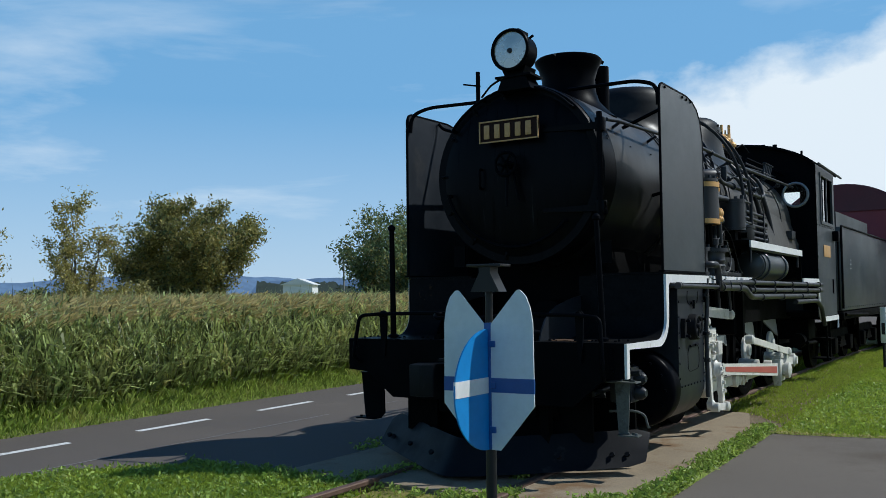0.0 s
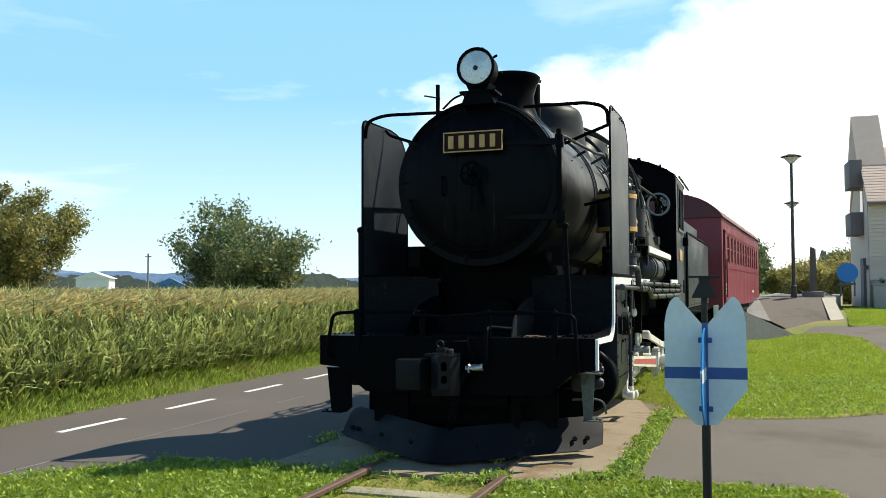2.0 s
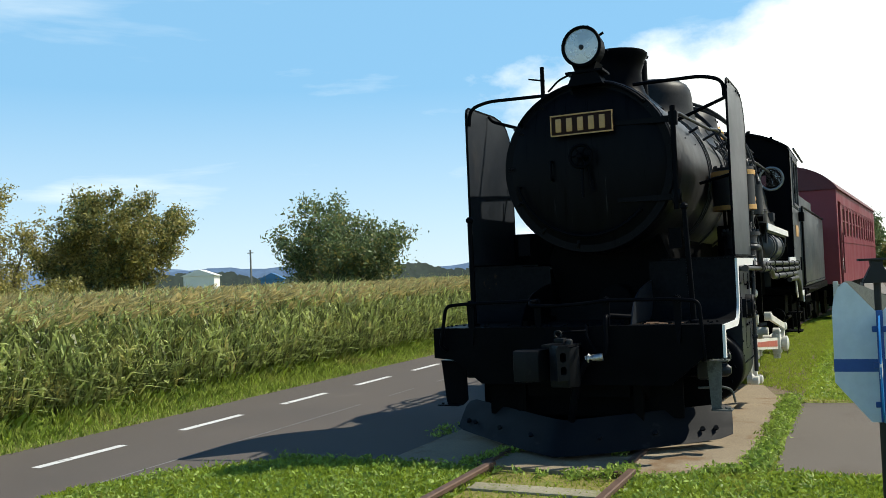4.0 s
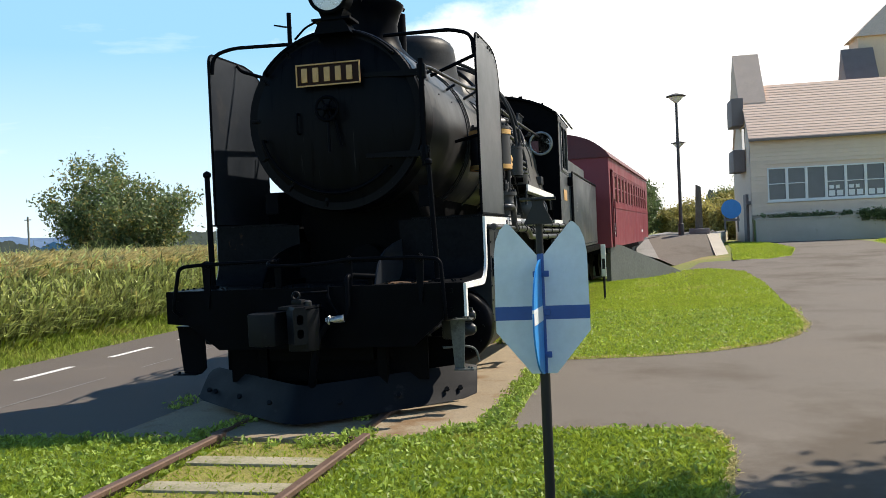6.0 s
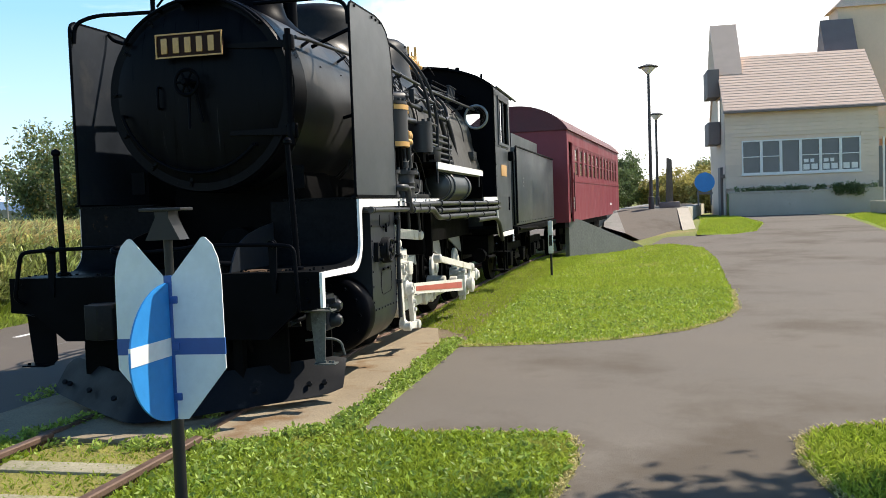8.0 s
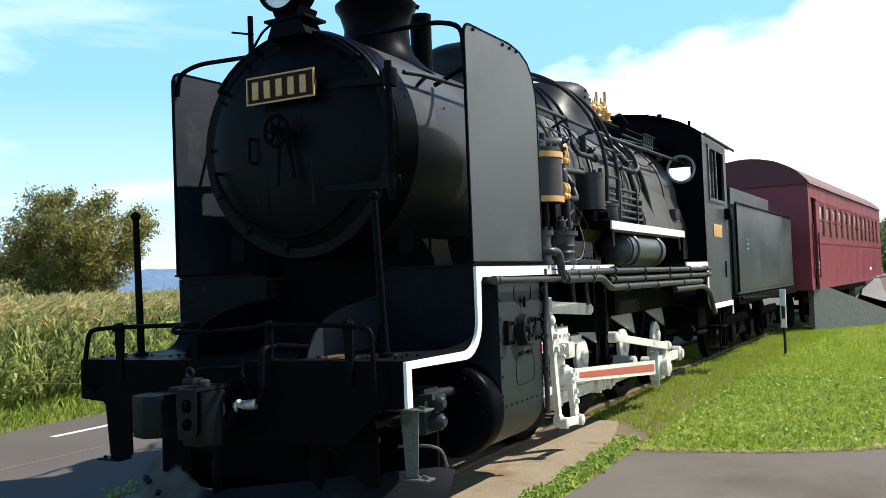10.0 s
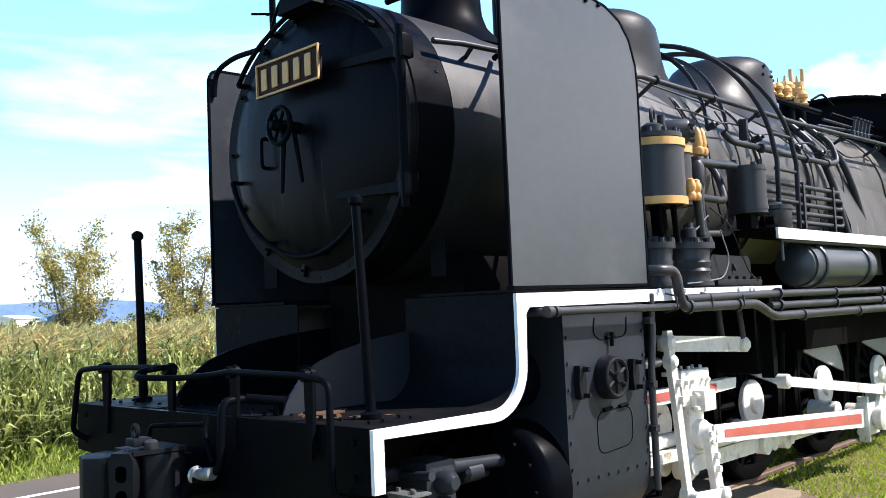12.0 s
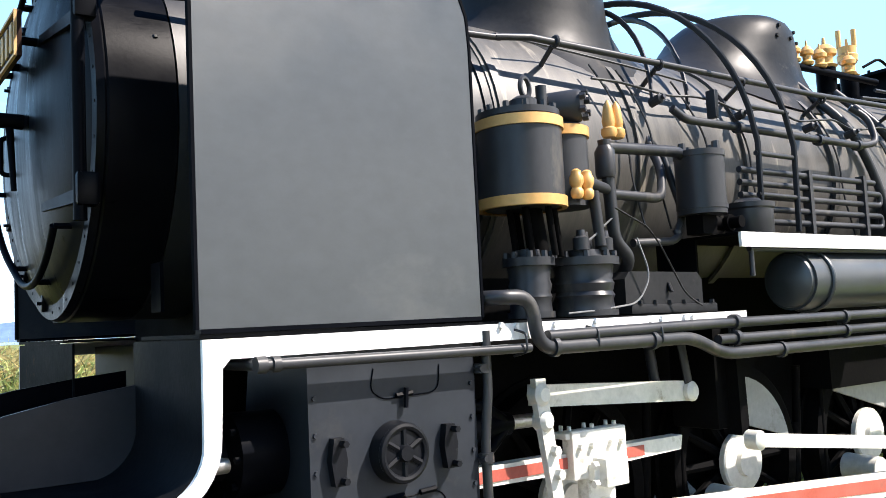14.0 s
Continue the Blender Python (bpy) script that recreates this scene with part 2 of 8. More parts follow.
M = {
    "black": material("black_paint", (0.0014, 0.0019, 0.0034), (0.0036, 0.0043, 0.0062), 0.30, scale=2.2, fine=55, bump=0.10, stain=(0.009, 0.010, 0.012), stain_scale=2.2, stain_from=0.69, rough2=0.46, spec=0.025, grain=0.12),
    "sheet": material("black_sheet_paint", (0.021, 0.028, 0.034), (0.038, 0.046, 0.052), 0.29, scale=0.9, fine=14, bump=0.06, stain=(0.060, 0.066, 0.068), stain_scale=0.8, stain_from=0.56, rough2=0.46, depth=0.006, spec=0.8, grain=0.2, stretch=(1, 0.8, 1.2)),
    "boiler": material("boiler_lagging_paint", (0.040, 0.039, 0.037), (0.086, 0.081, 0.072), 0.40, scale=2.6, fine=30, bump=0.10, stain=(0.30, 0.27, 0.22), stain_scale=2.2, stain_from=0.59, stretch=(1, 3.2, 0.35), rough2=0.52, spec=0.5, grain=0.22),
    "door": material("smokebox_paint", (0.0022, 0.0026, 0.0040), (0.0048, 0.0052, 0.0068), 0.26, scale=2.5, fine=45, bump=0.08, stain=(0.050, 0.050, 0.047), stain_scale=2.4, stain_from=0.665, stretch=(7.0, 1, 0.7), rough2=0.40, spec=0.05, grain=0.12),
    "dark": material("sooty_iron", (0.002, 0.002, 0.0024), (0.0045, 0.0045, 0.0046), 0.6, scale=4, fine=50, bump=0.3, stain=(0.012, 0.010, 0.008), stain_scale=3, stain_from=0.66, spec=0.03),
    "deck": material("worn_deck_paint", (0.004, 0.0045, 0.0055), (0.010, 0.0105, 0.0115), 0.42, scale=3.5, fine=35, bump=0.3, stain=(0.15, 0.075, 0.028), stain_scale=1.9, stain_from=0.64, spec=0.03),
    "white": material("white_trim_paint", (0.70, 0.71, 0.70), (0.83, 0.83, 0.81), 0.4, scale=3, fine=25, bump=0.06, stain=(0.30, 0.25, 0.18), stain_scale=7, stain_from=0.63, grain=0.15),
    "rodwhite": material("painted_rod_steel", (0.58, 0.57, 0.51), (0.72, 0.70, 0.64), 0.36, scale=4, fine=25, bump=0.05, stain=(0.22, 0.18, 0.11), stain_scale=5, stain_from=0.60, grain=0.2),
    "red": material("red_flute_paint", (0.36, 0.070, 0.050), (0.44, 0.11, 0.08), 0.45, scale=5, fine=60, bump=0.1, stain=(0.24, 0.09, 0.07), stain_scale=6, stain_from=0.58, grain=0.15),
    "brass": material("gold_paint", (0.60, 0.33, 0.10), (0.70, 0.42, 0.16), 0.38, metal=0.3, scale=8, fine=30, bump=0.05, stain=(0.28, 0.15, 0.06), stain_scale=9, stain_from=0.66, grain=0.12),
    "plate": material("plate_black", (0.018, 0.008, 0.006), (0.030, 0.013, 0.010), 0.5, scale=9, bump=0.1, grain=0.12, spec=0.1),
    "plategold": material("plate_gold", (0.47, 0.27, 0.105), (0.57, 0.345, 0.15), 0.5, metal=0.2, scale=12, bump=0.1, grain=0.12),
    "steel": material("bare_steel", (0.34, 0.35, 0.35), (0.5, 0.5, 0.49), 0.35, metal=0.8, scale=6, bump=0.12, stain=(0.16, 0.11, 0.07), stain_scale=7, stain_from=0.62),
    "rust": material("rusty_rail", (0.085, 0.048, 0.034), (0.15, 0.092, 0.066), 0.6, metal=0.25, scale=9, fine=70, bump=0.4),
    "lampglass": material("headlamp_reflector", (0.42, 0.44, 0.44), (0.62, 0.64, 0.63), 0.2, metal=0.55, scale=7, bump=0.02, grain=0.12),
    "maroon": material("maroon_coach_paint", (0.13, 0.016, 0.024), (0.165, 0.024, 0.032), 0.42, scale=1.5, fine=30, bump=0.08, stretch=(1, 1, 0.5), grain=0.12),
    "maroondark": material("maroon_coach_roof", (0.085, 0.012, 0.018), (0.115, 0.018, 0.025), 0.5, scale=2, bump=0.1),
    "winglass": material("dark_window_glass", (0.07, 0.08, 0.085), (0.11, 0.12, 0.125), 0.05, scale=1.2, bump=0.0, rough2=0.08),
    "asphalt": material("worn_asphalt", (0.094, 0.079, 0.064), (0.148, 0.127, 0.106), 0.85, scale=0.42, fine=120, bump=0.5, stain=(0.082, 0.064, 0.046), stain_scale=0.33, stain_from=0.50, depth=0.006, spread=(0.30, 0.72), grain=0.3),
    "road": material("road_asphalt", (0.082, 0.068, 0.057), (0.112, 0.094, 0.080), 0.85, scale=0.6, fine=120, bump=0.5, stain=(0.132, 0.112, 0.094), stain_scale=0.5, stain_from=0.62, depth=0.006),
    "roadpaint": material("road_paint", (0.54, 0.54, 0.52), (0.74, 0.74, 0.72), 0.7, scale=7, fine=80, bump=0.3, stain=(0.20, 0.19, 0.18), stain_scale=10, stain_from=0.60),
    "concrete": material("old_concrete", (0.20, 0.155, 0.10), (0.30, 0.24, 0.16), 0.88, scale=2.2, fine=70, bump=0.6, stain=(0.17, 0.10, 0.045), stain_scale=1.6, stain_from=0.54, depth=0.008),
    "concretegrey": material("grey_concrete", (0.17, 0.165, 0.155), (0.25, 0.245, 0.23), 0.85, scale=1.2, fine=45, bump=0.3, stain=(0.15, 0.15, 0.13), stain_scale=1.0, stain_from=0.58, stretch=(1, 1, 0.4)),
    "concretelight": material("pale_concrete", (0.40, 0.355, 0.29), (0.50, 0.455, 0.375), 0.85, scale=1.2, fine=45, bump=0.3, stain=(0.3, 0.27, 0.2), stain_scale=1.3, stain_from=0.6),
    "soil": material("field_grass", (0.12, 0.16, 0.030), (0.21, 0.21, 0.055), 0.95, scale=0.35, fine=16, bump=0.8, stain=(0.28, 0.21, 0.09), stain_scale=0.22, stain_from=0.55, depth=0.03),
    "lawn": material("mown_lawn", (0.17, 0.235, 0.028), (0.235, 0.29, 0.048), 0.95, scale=0.8, fine=38, bump=0.9, stain=(0.26, 0.25, 0.075), stain_scale=0.7, stain_from=0.58, depth=0.02),
    "blade": material("grass_blade", (0.29, 0.395, 0.040), (0.42, 0.485, 0.076), 0.6, scale=0.9, fine=14, bump=0.0, stain=(0.48, 0.45, 0.15), stain_scale=0.9, stain_from=0.58, island=0.20, through_light=0.45),
    "weed": material("weed_leaf", (0.21, 0.32, 0.048), (0.36, 0.45, 0.09), 0.5, scale=3, fine=14, bump=0.0, stain=(0.42, 0.42, 0.13), stain_scale=2.5, stain_from=0.62, island=0.4, through_light=0.4),
    "reed": material("reed_leaf", (0.165, 0.235, 0.075), (0.50, 0.53, 0.20), 0.42, scale=2.0, fine=9, bump=0.0, stain=(0.76, 0.64, 0.26), stain_scale=1.6, stain_from=0.59, island=0.8, through_light=0.38),
    "plume": material("reed_plume", (0.42, 0.325, 0.13), (0.60, 0.50, 0.235), 0.9, scale=1.3, fine=9, bump=0.0, island=0.35, through_light=0.45),
    "drygrass": material("dry_reed_leaf", (0.46, 0.40, 0.16), (0.6, 0.52, 0.24), 0.7, scale=2, fine=9, bump=0.0, island=0.25, through_light=0.4),
    "leafdark": material("tree_leaf_dark", (0.08, 0.125, 0.05), (0.17, 0.22, 0.085), 0.5, scale=0.9, fine=7, bump=0.0, island=0.5, through_light=0.4),
    "leafolive": material("tree_leaf_olive", (0.20, 0.195, 0.055), (0.37, 0.325, 0.10), 0.5, scale=0.8, fine=7, bump=0.0, stain=(0.36, 0.22, 0.08), stain_scale=0.9, stain_from=0.60, island=0.5, through_light=0.4),
    "leafyellow": material("tree_leaf_yellow", (0.32, 0.29, 0.075), (0.50, 0.42, 0.14), 0.5, scale=0.8, fine=7, bump=0.0, stain=(0.20, 0.23, 0.07), stain_scale=0.7, stain_from=0.56, island=0.4, through_light=0.4),
    "bark": material("tree_bark", (0.09, 0.075, 0.06), (0.17, 0.15, 0.125), 0.9, scale=6, fine=30, bump=0.6, stretch=(1, 1, 0.3)),
    # Distance haze is put into the hills' blue base colour.
    "hill": material("far_hill_with_haze", (0.095, 0.165, 0.28), (0.12, 0.195, 0.31), 1.0, scale=0.004, fine=0.05, bump=0.0),
    "wood": material("far_wood", (0.022, 0.036, 0.030), (0.040, 0.055, 0.042), 1.0, scale=0.05, fine=0.5, bump=0.0),
    "water": material("far_water", (0.18, 0.25, 0.33), (0.22, 0.30, 0.38), 0.25, scale=0.01, fine=0.2, bump=0.0),
    "siding": material("cream_siding_paint", (0.66, 0.515, 0.41), (0.72, 0.575, 0.46), 0.7, scale=1.5, fine=30, bump=0.1, vary=0.05, grain=0.12),
    "render": material("cream_render", (0.62, 0.485, 0.385), (0.67, 0.53, 0.43), 0.85, scale=1.0, fine=25, bump=0.15, grain=0.12),
    "shingle": material("brown_roof_shingle", (0.62, 0.445, 0.345), (0.72, 0.53, 0.42), 0.85, scale=2.5, fine=30, bump=0.4, vary=0.05),
    "brown": material("brown_trim_paint", (0.15, 0.12, 0.115), (0.20, 0.165, 0.16), 0.6, scale=2, bump=0.1),
    "frame": material("white_window_frame", (0.68, 0.68, 0.66), (0.76, 0.76, 0.74), 0.5, scale=3, bump=0.05, grain=0.12),
    "polegrey": material("dark_lamp_post", (0.05, 0.045, 0.045), (0.08, 0.07, 0.07), 0.5, metal=0.2, scale=4, bump=0.1),
    "bluedisc": material("blue_sign_paint", (0.012, 0.20, 0.55), (0.02, 0.25, 0.62), 0.32, scale=4, fine=30, bump=0.05, stain=(0.03, 0.12, 0.28), stain_scale=6, stain_from=0.66, grain=0.12),
    "bluedark": material("dark_blue_band", (0.01, 0.07, 0.26), (0.015, 0.09, 0.31), 0.35, scale=4, bump=0.05, grain=0.12),
    "signwhite": material("sign_white", (0.60, 0.66, 0.68), (0.66, 0.71, 0.73), 0.32, scale=3, fine=30, bump=0.05, stain=(0.45, 0.5, 0.5), stain_scale=6, stain_from=0.68, grain=0.12),
    "signblack": material("sign_black", (0.008, 0.008, 0.009), (0.013, 0.013, 0.014), 0.4, scale=5, bump=0.1, spec=0.35, grain=0.12),
    "white2": material("far_white_paint", (0.68, 0.70, 0.70), (0.76, 0.77, 0.77), 0.6, scale=0.4, bump=0.0, grain=0.12),
    "blueroof": material("far_blue_tarp", (0.04, 0.16, 0.36), (0.06, 0.2, 0.42), 0.6, scale=0.4, bump=0.0),
    "interior": material("dark_interior", (0.05, 0.048, 0.045), (0.08, 0.075, 0.07), 0.8, scale=1, bump=0.0),
    "coachred": material("red_side_paint", (0.175, 0.019, 0.032), (0.215, 0.028, 0.042), 0.40, scale=1.5, fine=30, bump=0.08, stain=(0.27, 0.06, 0.075), stain_scale=1.2, stain_from=0.62, stretch=(1, 1, 0.5), grain=0.12),
    "clearglass": glass("clear_window_glass"),
    "moss": material("yellow_track_grass", (0.16, 0.15, 0.03), (0.26, 0.23, 0.06), 0.95, scale=2.0, fine=38, bump=0.9, stain=(0.12, 0.17, 0.03), stain_scale=1.7, stain_from=0.56, depth=0.02),
    "faintpaint": material("worn_edge_paint", (0.16, 0.155, 0.15), (0.24, 0.235, 0.23), 0.8, scale=7, fine=80, bump=0.3),
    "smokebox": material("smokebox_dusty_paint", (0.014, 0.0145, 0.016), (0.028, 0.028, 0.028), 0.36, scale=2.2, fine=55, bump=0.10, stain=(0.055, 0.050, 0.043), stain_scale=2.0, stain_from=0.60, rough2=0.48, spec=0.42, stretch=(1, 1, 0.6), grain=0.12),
    # Paler than black for parts in the sun; sunlight put into the paint.
    "iron": material("sunlit_iron_paint", (0.017, 0.019, 0.023), (0.030, 0.032, 0.036), 0.34, scale=3, fine=30, bump=0.08, stain=(0.085, 0.078, 0.066), stain_scale=4, stain_from=0.61, spec=0.4, stretch=(1, 1, 0.4), grain=0.2),
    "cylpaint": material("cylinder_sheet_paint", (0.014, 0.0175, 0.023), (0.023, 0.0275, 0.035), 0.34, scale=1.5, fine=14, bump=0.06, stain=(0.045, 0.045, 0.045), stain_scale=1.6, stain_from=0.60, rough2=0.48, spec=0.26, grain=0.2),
    "oldsleeper": material("mossy_sleeper", (0.22, 0.20, 0.13), (0.34, 0.31, 0.22), 0.9, scale=3, fine=50, bump=0.5, stain=(0.15, 0.16, 0.05), stain_scale=4, stain_from=0.54, depth=0.008),
    "verge": material("verge_grass_blade", (0.25, 0.34, 0.055), (0.42, 0.48, 0.11), 0.6, scale=1.3, fine=14, bump=0.0, stain=(0.44, 0.40, 0.14), stain_scale=1.0, stain_from=0.56, island=0.4, through_light=0.45),
    "cwgrey": material("grey_counterweight_paint", (0.24, 0.25, 0.25), (0.33, 0.335, 0.33), 0.45, scale=3, fine=25, bump=0.04, stain=(0.12, 0.11, 0.09), stain_scale=3, stain_from=0.6, grain=0.15),
    "coachpane": material("coach_window_glass", (0.16, 0.11, 0.085), (0.26, 0.19, 0.15), 0.06, scale=0.8, fine=5, bump=0.0, rough2=0.1),
    "dirt": material("oily_brown_soil", (0.12, 0.085, 0.05), (0.19, 0.145, 0.09), 0.95, scale=3, fine=60, bump=0.9, stain=(0.13, 0.14, 0.04), stain_scale=2.2, stain_from=0.56, depth=0.015),
    "deckrust": material("flaking_deck_rust", (0.045, 0.021, 0.008), (0.095, 0.046, 0.017), 0.95, scale=14, fine=60, bump=0.6, stain=(0.02, 0.018, 0.015), stain_scale=12, stain_from=0.55, depth=0.004),
    "dome": material("dome_dusty_paint", (0.013, 0.014, 0.016), (0.027, 0.028, 0.029), 0.34, scale=2.2, fine=30, bump=0.10, stain=(0.10, 0.085, 0.07), stain_scale=2.6, stain_from=0.60, rough2=0.5, spec=0.11, grain=0.2),
    "plough": material("worn_black_iron_paint", (0.0035, 0.0045, 0.0065), (0.0075, 0.0085, 0.011), 0.42, scale=3.0, fine=45, bump=0.2, stain=(0.030, 0.030, 0.030), stain_scale=5, stain_from=0.62, rough2=0.6, spec=0.14, grain=0.2),
    # Worn step paint, its grey lifted to carry the sun on the near side.
    "stepgrey": material("worn_sunlit_step_paint", (0.055, 0.062, 0.060), (0.12, 0.13, 0.125), 0.5, scale=7, fine=60, bump=0.2, stain=(0.02, 0.02, 0.02), stain_scale=9, stain_from=0.58, spec=0.3, grain=0.3),
    "wire": material("grey_wire", (0.13, 0.135, 0.135), (0.20, 0.20, 0.20), 0.5, scale=6, bump=0.0),
}


# ---- mesh helpers ----
def finish(name, bm, mat, parent=None, angle=38, label=""):
    me = bpy.data.meshes.new(name)
    bmesh.ops.recalc_face_normals(bm, faces=bm.faces)
    bm.to_mesh(me)
    bm.free()
    me.materials.append(M[mat])
    me.polygons.foreach_set("use_smooth", [True] * len(me.polygons))
    me.set_sharp_from_angle(angle=radians(angle))
    ob = new(name, me)
    if parent:
        ob.parent = parent
    if label:
        ob["label"] = label
    return ob


def part(name, bm, mat, parent, label=""):
    return finish(name, bm, mat, parent, label=label)


def thing(name, m, label, category, group="", kind=""):
    ob = new(name)
    ob.empty_display_size = 0.2
    ob.matrix_world = m
    return tagged(ob, label, category, group, kind)


def B():
    return bmesh.new()


def box(bm, x0, x1, y0, y1, z0, z1, bev=0.0):
    vs = [bm.verts.new((x, y, z)) for x in (x0, x1) for y in (y0, y1) for z in (z0, z1)]
    fs = [bm.faces.new([vs[i] for i in f]) for f in ((0, 1, 3, 2), (4, 6, 7, 5), (0, 4, 5, 1), (2, 3, 7, 6), (0, 2, 6, 4), (1, 5, 7, 3))]
    if bev:
        es = {e for f in fs for e in f.edges}
        bmesh.ops.bevel(bm, geom=list(es), offset=bev, segments=2, profile=0.6, affect="EDGES")
    return bm


def prism(bm, poly, axis, a, b):
    """poly: (y, z) for axis x, (x, z) for y, (x, y) for z; pushed along the axis from a to b."""
    def at(p, v):
        return {"x": (v, p[0], p[1]), "y": (p[0], v, p[1]), "z": (p[0], p[1], v)}[axis]
    lo = [bm.verts.new(at(p, a)) for p in poly]
    hi = [bm.verts.new(at(p, b)) for p in poly]
    n = len(poly)
    bm.faces.new(lo)
    bm.faces.new(hi)
    for i in range(n):
        bm.faces.new((lo[i], lo[(i + 1) % n], hi[(i + 1) % n], hi[i]))
    return bm


def basis(d):
    d = Vector(d).normalized()
    u = d.cross(Vector((0, 0, 1)) if abs(d.z) < 0.9 else Vector((1, 0, 0))).normalized()
    return d, u, d.cross(u)


def lathe(bm, prof, origin, axis, seg=28, cap=True, a0=0.0, a1=360.0):
    """prof: (along the axis, radius)."""
    d, u, v = basis(axis)
    o = Vector(origin)
    whole = abs(a1 - a0) >= 359.9
    n = seg if whole else seg + 1
    rings = []
    for s, r in prof:
        ring = []
        for i in range(n):
            a = radians(a0 + (a1 - a0) * i / seg)
            ring.append(bm.verts.new(o + d * s + (u * math.cos(a) + v * math.sin(a)) * max(r, 1e-4)))
        rings.append(ring)
    for p, q in zip(rings, rings[1:]):
        for i in range(seg):
            j = (i + 1) % n
            bm.faces.new((p[i], p[j], q[j], q[i]))
    if cap and whole:
        for ring, r in ((rings[0], prof[0][1]), (rings[-1], prof[-1][1])):
            if r > 1e-3:
                bm.faces.new(ring)
    return bm


def rod(bm, p, q, r, r2=None, seg=14):
    p, q = Vector(p), Vector(q)
    return lathe(bm, [(0, r), ((q - p).length, r if r2 is None else r2)], p, q - p, seg)


def rounded(pts, bend, n=5):
    pts = [Vector(p) for p in pts]
    out = [pts[0]]
    for a, b, c in zip(pts, pts[1:], pts[2:]):
        k = min(bend, (a - b).length * 0.48, (c - b).length * 0.48)
        p, q = b + (a - b).normalized() * k, b + (c - b).normalized() * k
        for i in range(n + 1):
            t = i / n
            out.append(p * (1 - t) ** 2 + b * 2 * t * (1 - t) + q * t * t)
    out.append(pts[-1])
    return out


def tube(bm, pts, r, seg=12, bend=0.05, flat=None):
    """A pipe along the points with rounded bends. flat: a second half-width, for a flat bar."""
    ps = rounded(pts, bend) if bend else [Vector(p) for p in pts]
    ps = [p for i, p in enumerate(ps) if i == 0 or (p - ps[i - 1]).length > 1e-4]
    d, u, v = basis(ps[1] - ps[0])
    rings = []
    for i, p in enumerate(ps):
        t = (ps[min(i + 1, len(ps) - 1)] - ps[max(i - 1, 0)]).normalized()
        q = d.rotation_difference(t)
        u, d = q @ u, t
        v = d.cross(u)
        rings.append([bm.verts.new(p + u * math.cos(2 * math.pi * k / seg) * r + v * math.sin(2 * math.pi * k / seg) * (flat or r)) for k in range(seg)])
    for p, q in zip(rings, rings[1:]):
        for i in range(seg):
            j = (i + 1) % seg
            bm.faces.new((p[i], p[j], q[j], q[i]))
    bm.faces.new(rings[0])
    bm.faces.new(rings[-1])
    return bm


def torus(bm, c, axis, R, r, seg=28, sub=8, a0=0.0, a1=360.0):
    d, u, v = basis(axis)
    c = Vector(c)
    pts = []
    whole = abs(a1 - a0) >= 359.9
    n = seg if whole else seg + 1
    for i in range(n):
        a = radians(a0 + (a1 - a0) * i / seg)
        e = u * math.cos(a) + v * math.sin(a)
        pts.append([bm.verts.new(c + e * (R + r * math.cos(2 * math.pi * k / sub)) + d * r * math.sin(2 * math.pi * k / sub)) for k in range(sub)])
    for i in range(seg):
        p, q = pts[i], pts[(i + 1) % n]
        for k in range(sub):
            bm.faces.new((p[k], p[(k + 1) % sub], q[(k + 1) % sub], q[k]))
    if not whole:
        bm.faces.new(pts[0])
        bm.faces.new(pts[-1])
    return bm


def ribbon(line, w):
    """An outline round a 2D polyline: its left side lies on the line, the right side w inwards."""
    n = len(line)
    off = []
    for i, p in enumerate(line):
        a, b = Vector(line[max(i - 1, 0)]), Vector(line[min(i + 1, n - 1)])
        e = (b - a).normalized()
        nrm = Vector((e.y, -e.x))
        k = 1.0
        if 0 < i < n - 1:
            e1 = (Vector(line[i]) - Vector(line[i - 1])).normalized()
            k = 1 / max(0.5, nrm.dot(Vector((e1.y, -e1.x))))
        off.append(tuple(Vector(p) + nrm * w * k))
    return line, off


def band(bm, line, w, axis, a, b):
    """A strip of width w along a 2D polyline, thickened along the axis from a to b."""
    p, q = ribbon(line, w)

    def at(c, v):
        return {"x": (v, c[0], c[1]), "y": (c[0], v, c[1]), "z": (c[0], c[1], v)}[axis]
    rows = [[bm.verts.new(at(c, v)) for c in r] for v in (a, b) for r in (p, q)]
    pa, qa, pb, qb = rows
    for i in range(len(p) - 1):
        for r, s in ((pa, qa), (pb, qb), (pa, pb), (qa, qb)):
            bm.faces.new((r[i], r[i + 1], s[i + 1], s[i]))
    for i in (0, -1):
        bm.faces.new((pa[i], qa[i], qb[i], pb[i]))
    return bm


def holed(bm, outline, holes, y0, y1):
    """A plate in the x-z plane with openings through it, pushed along y."""
    rows = []
    for yv in (y0, y1):
        es, row = [], []
        for poly in [outline] + holes:
            vs = [bm.verts.new((x, yv, z)) for x, z in poly]
            es += [bm.edges.new((vs[i], vs[(i + 1) % len(vs)])) for i in range(len(vs))]
            row.append(vs)
        bmesh.ops.triangle_fill(bm, edges=es, use_beauty=True)
        rows.append(row)
    for p, q in zip(*rows):
        for i in range(len(p)):
            bm.faces.new((p[i], p[(i + 1) % len(p)], q[(i + 1) % len(p)], q[i]))
    return bm


def stadium(x, z, w, h, n=6):
    r = w / 2
    return [(x + r * math.cos(radians(180 * i / n)), z + h / 2 - r + r * math.sin(radians(180 * i / n))) for i in range(n + 1)] + [(x - r * math.cos(radians(180 * i / n)), z - h / 2 + r - r * math.sin(radians(180 * i / n))) for i in range(n + 1)]


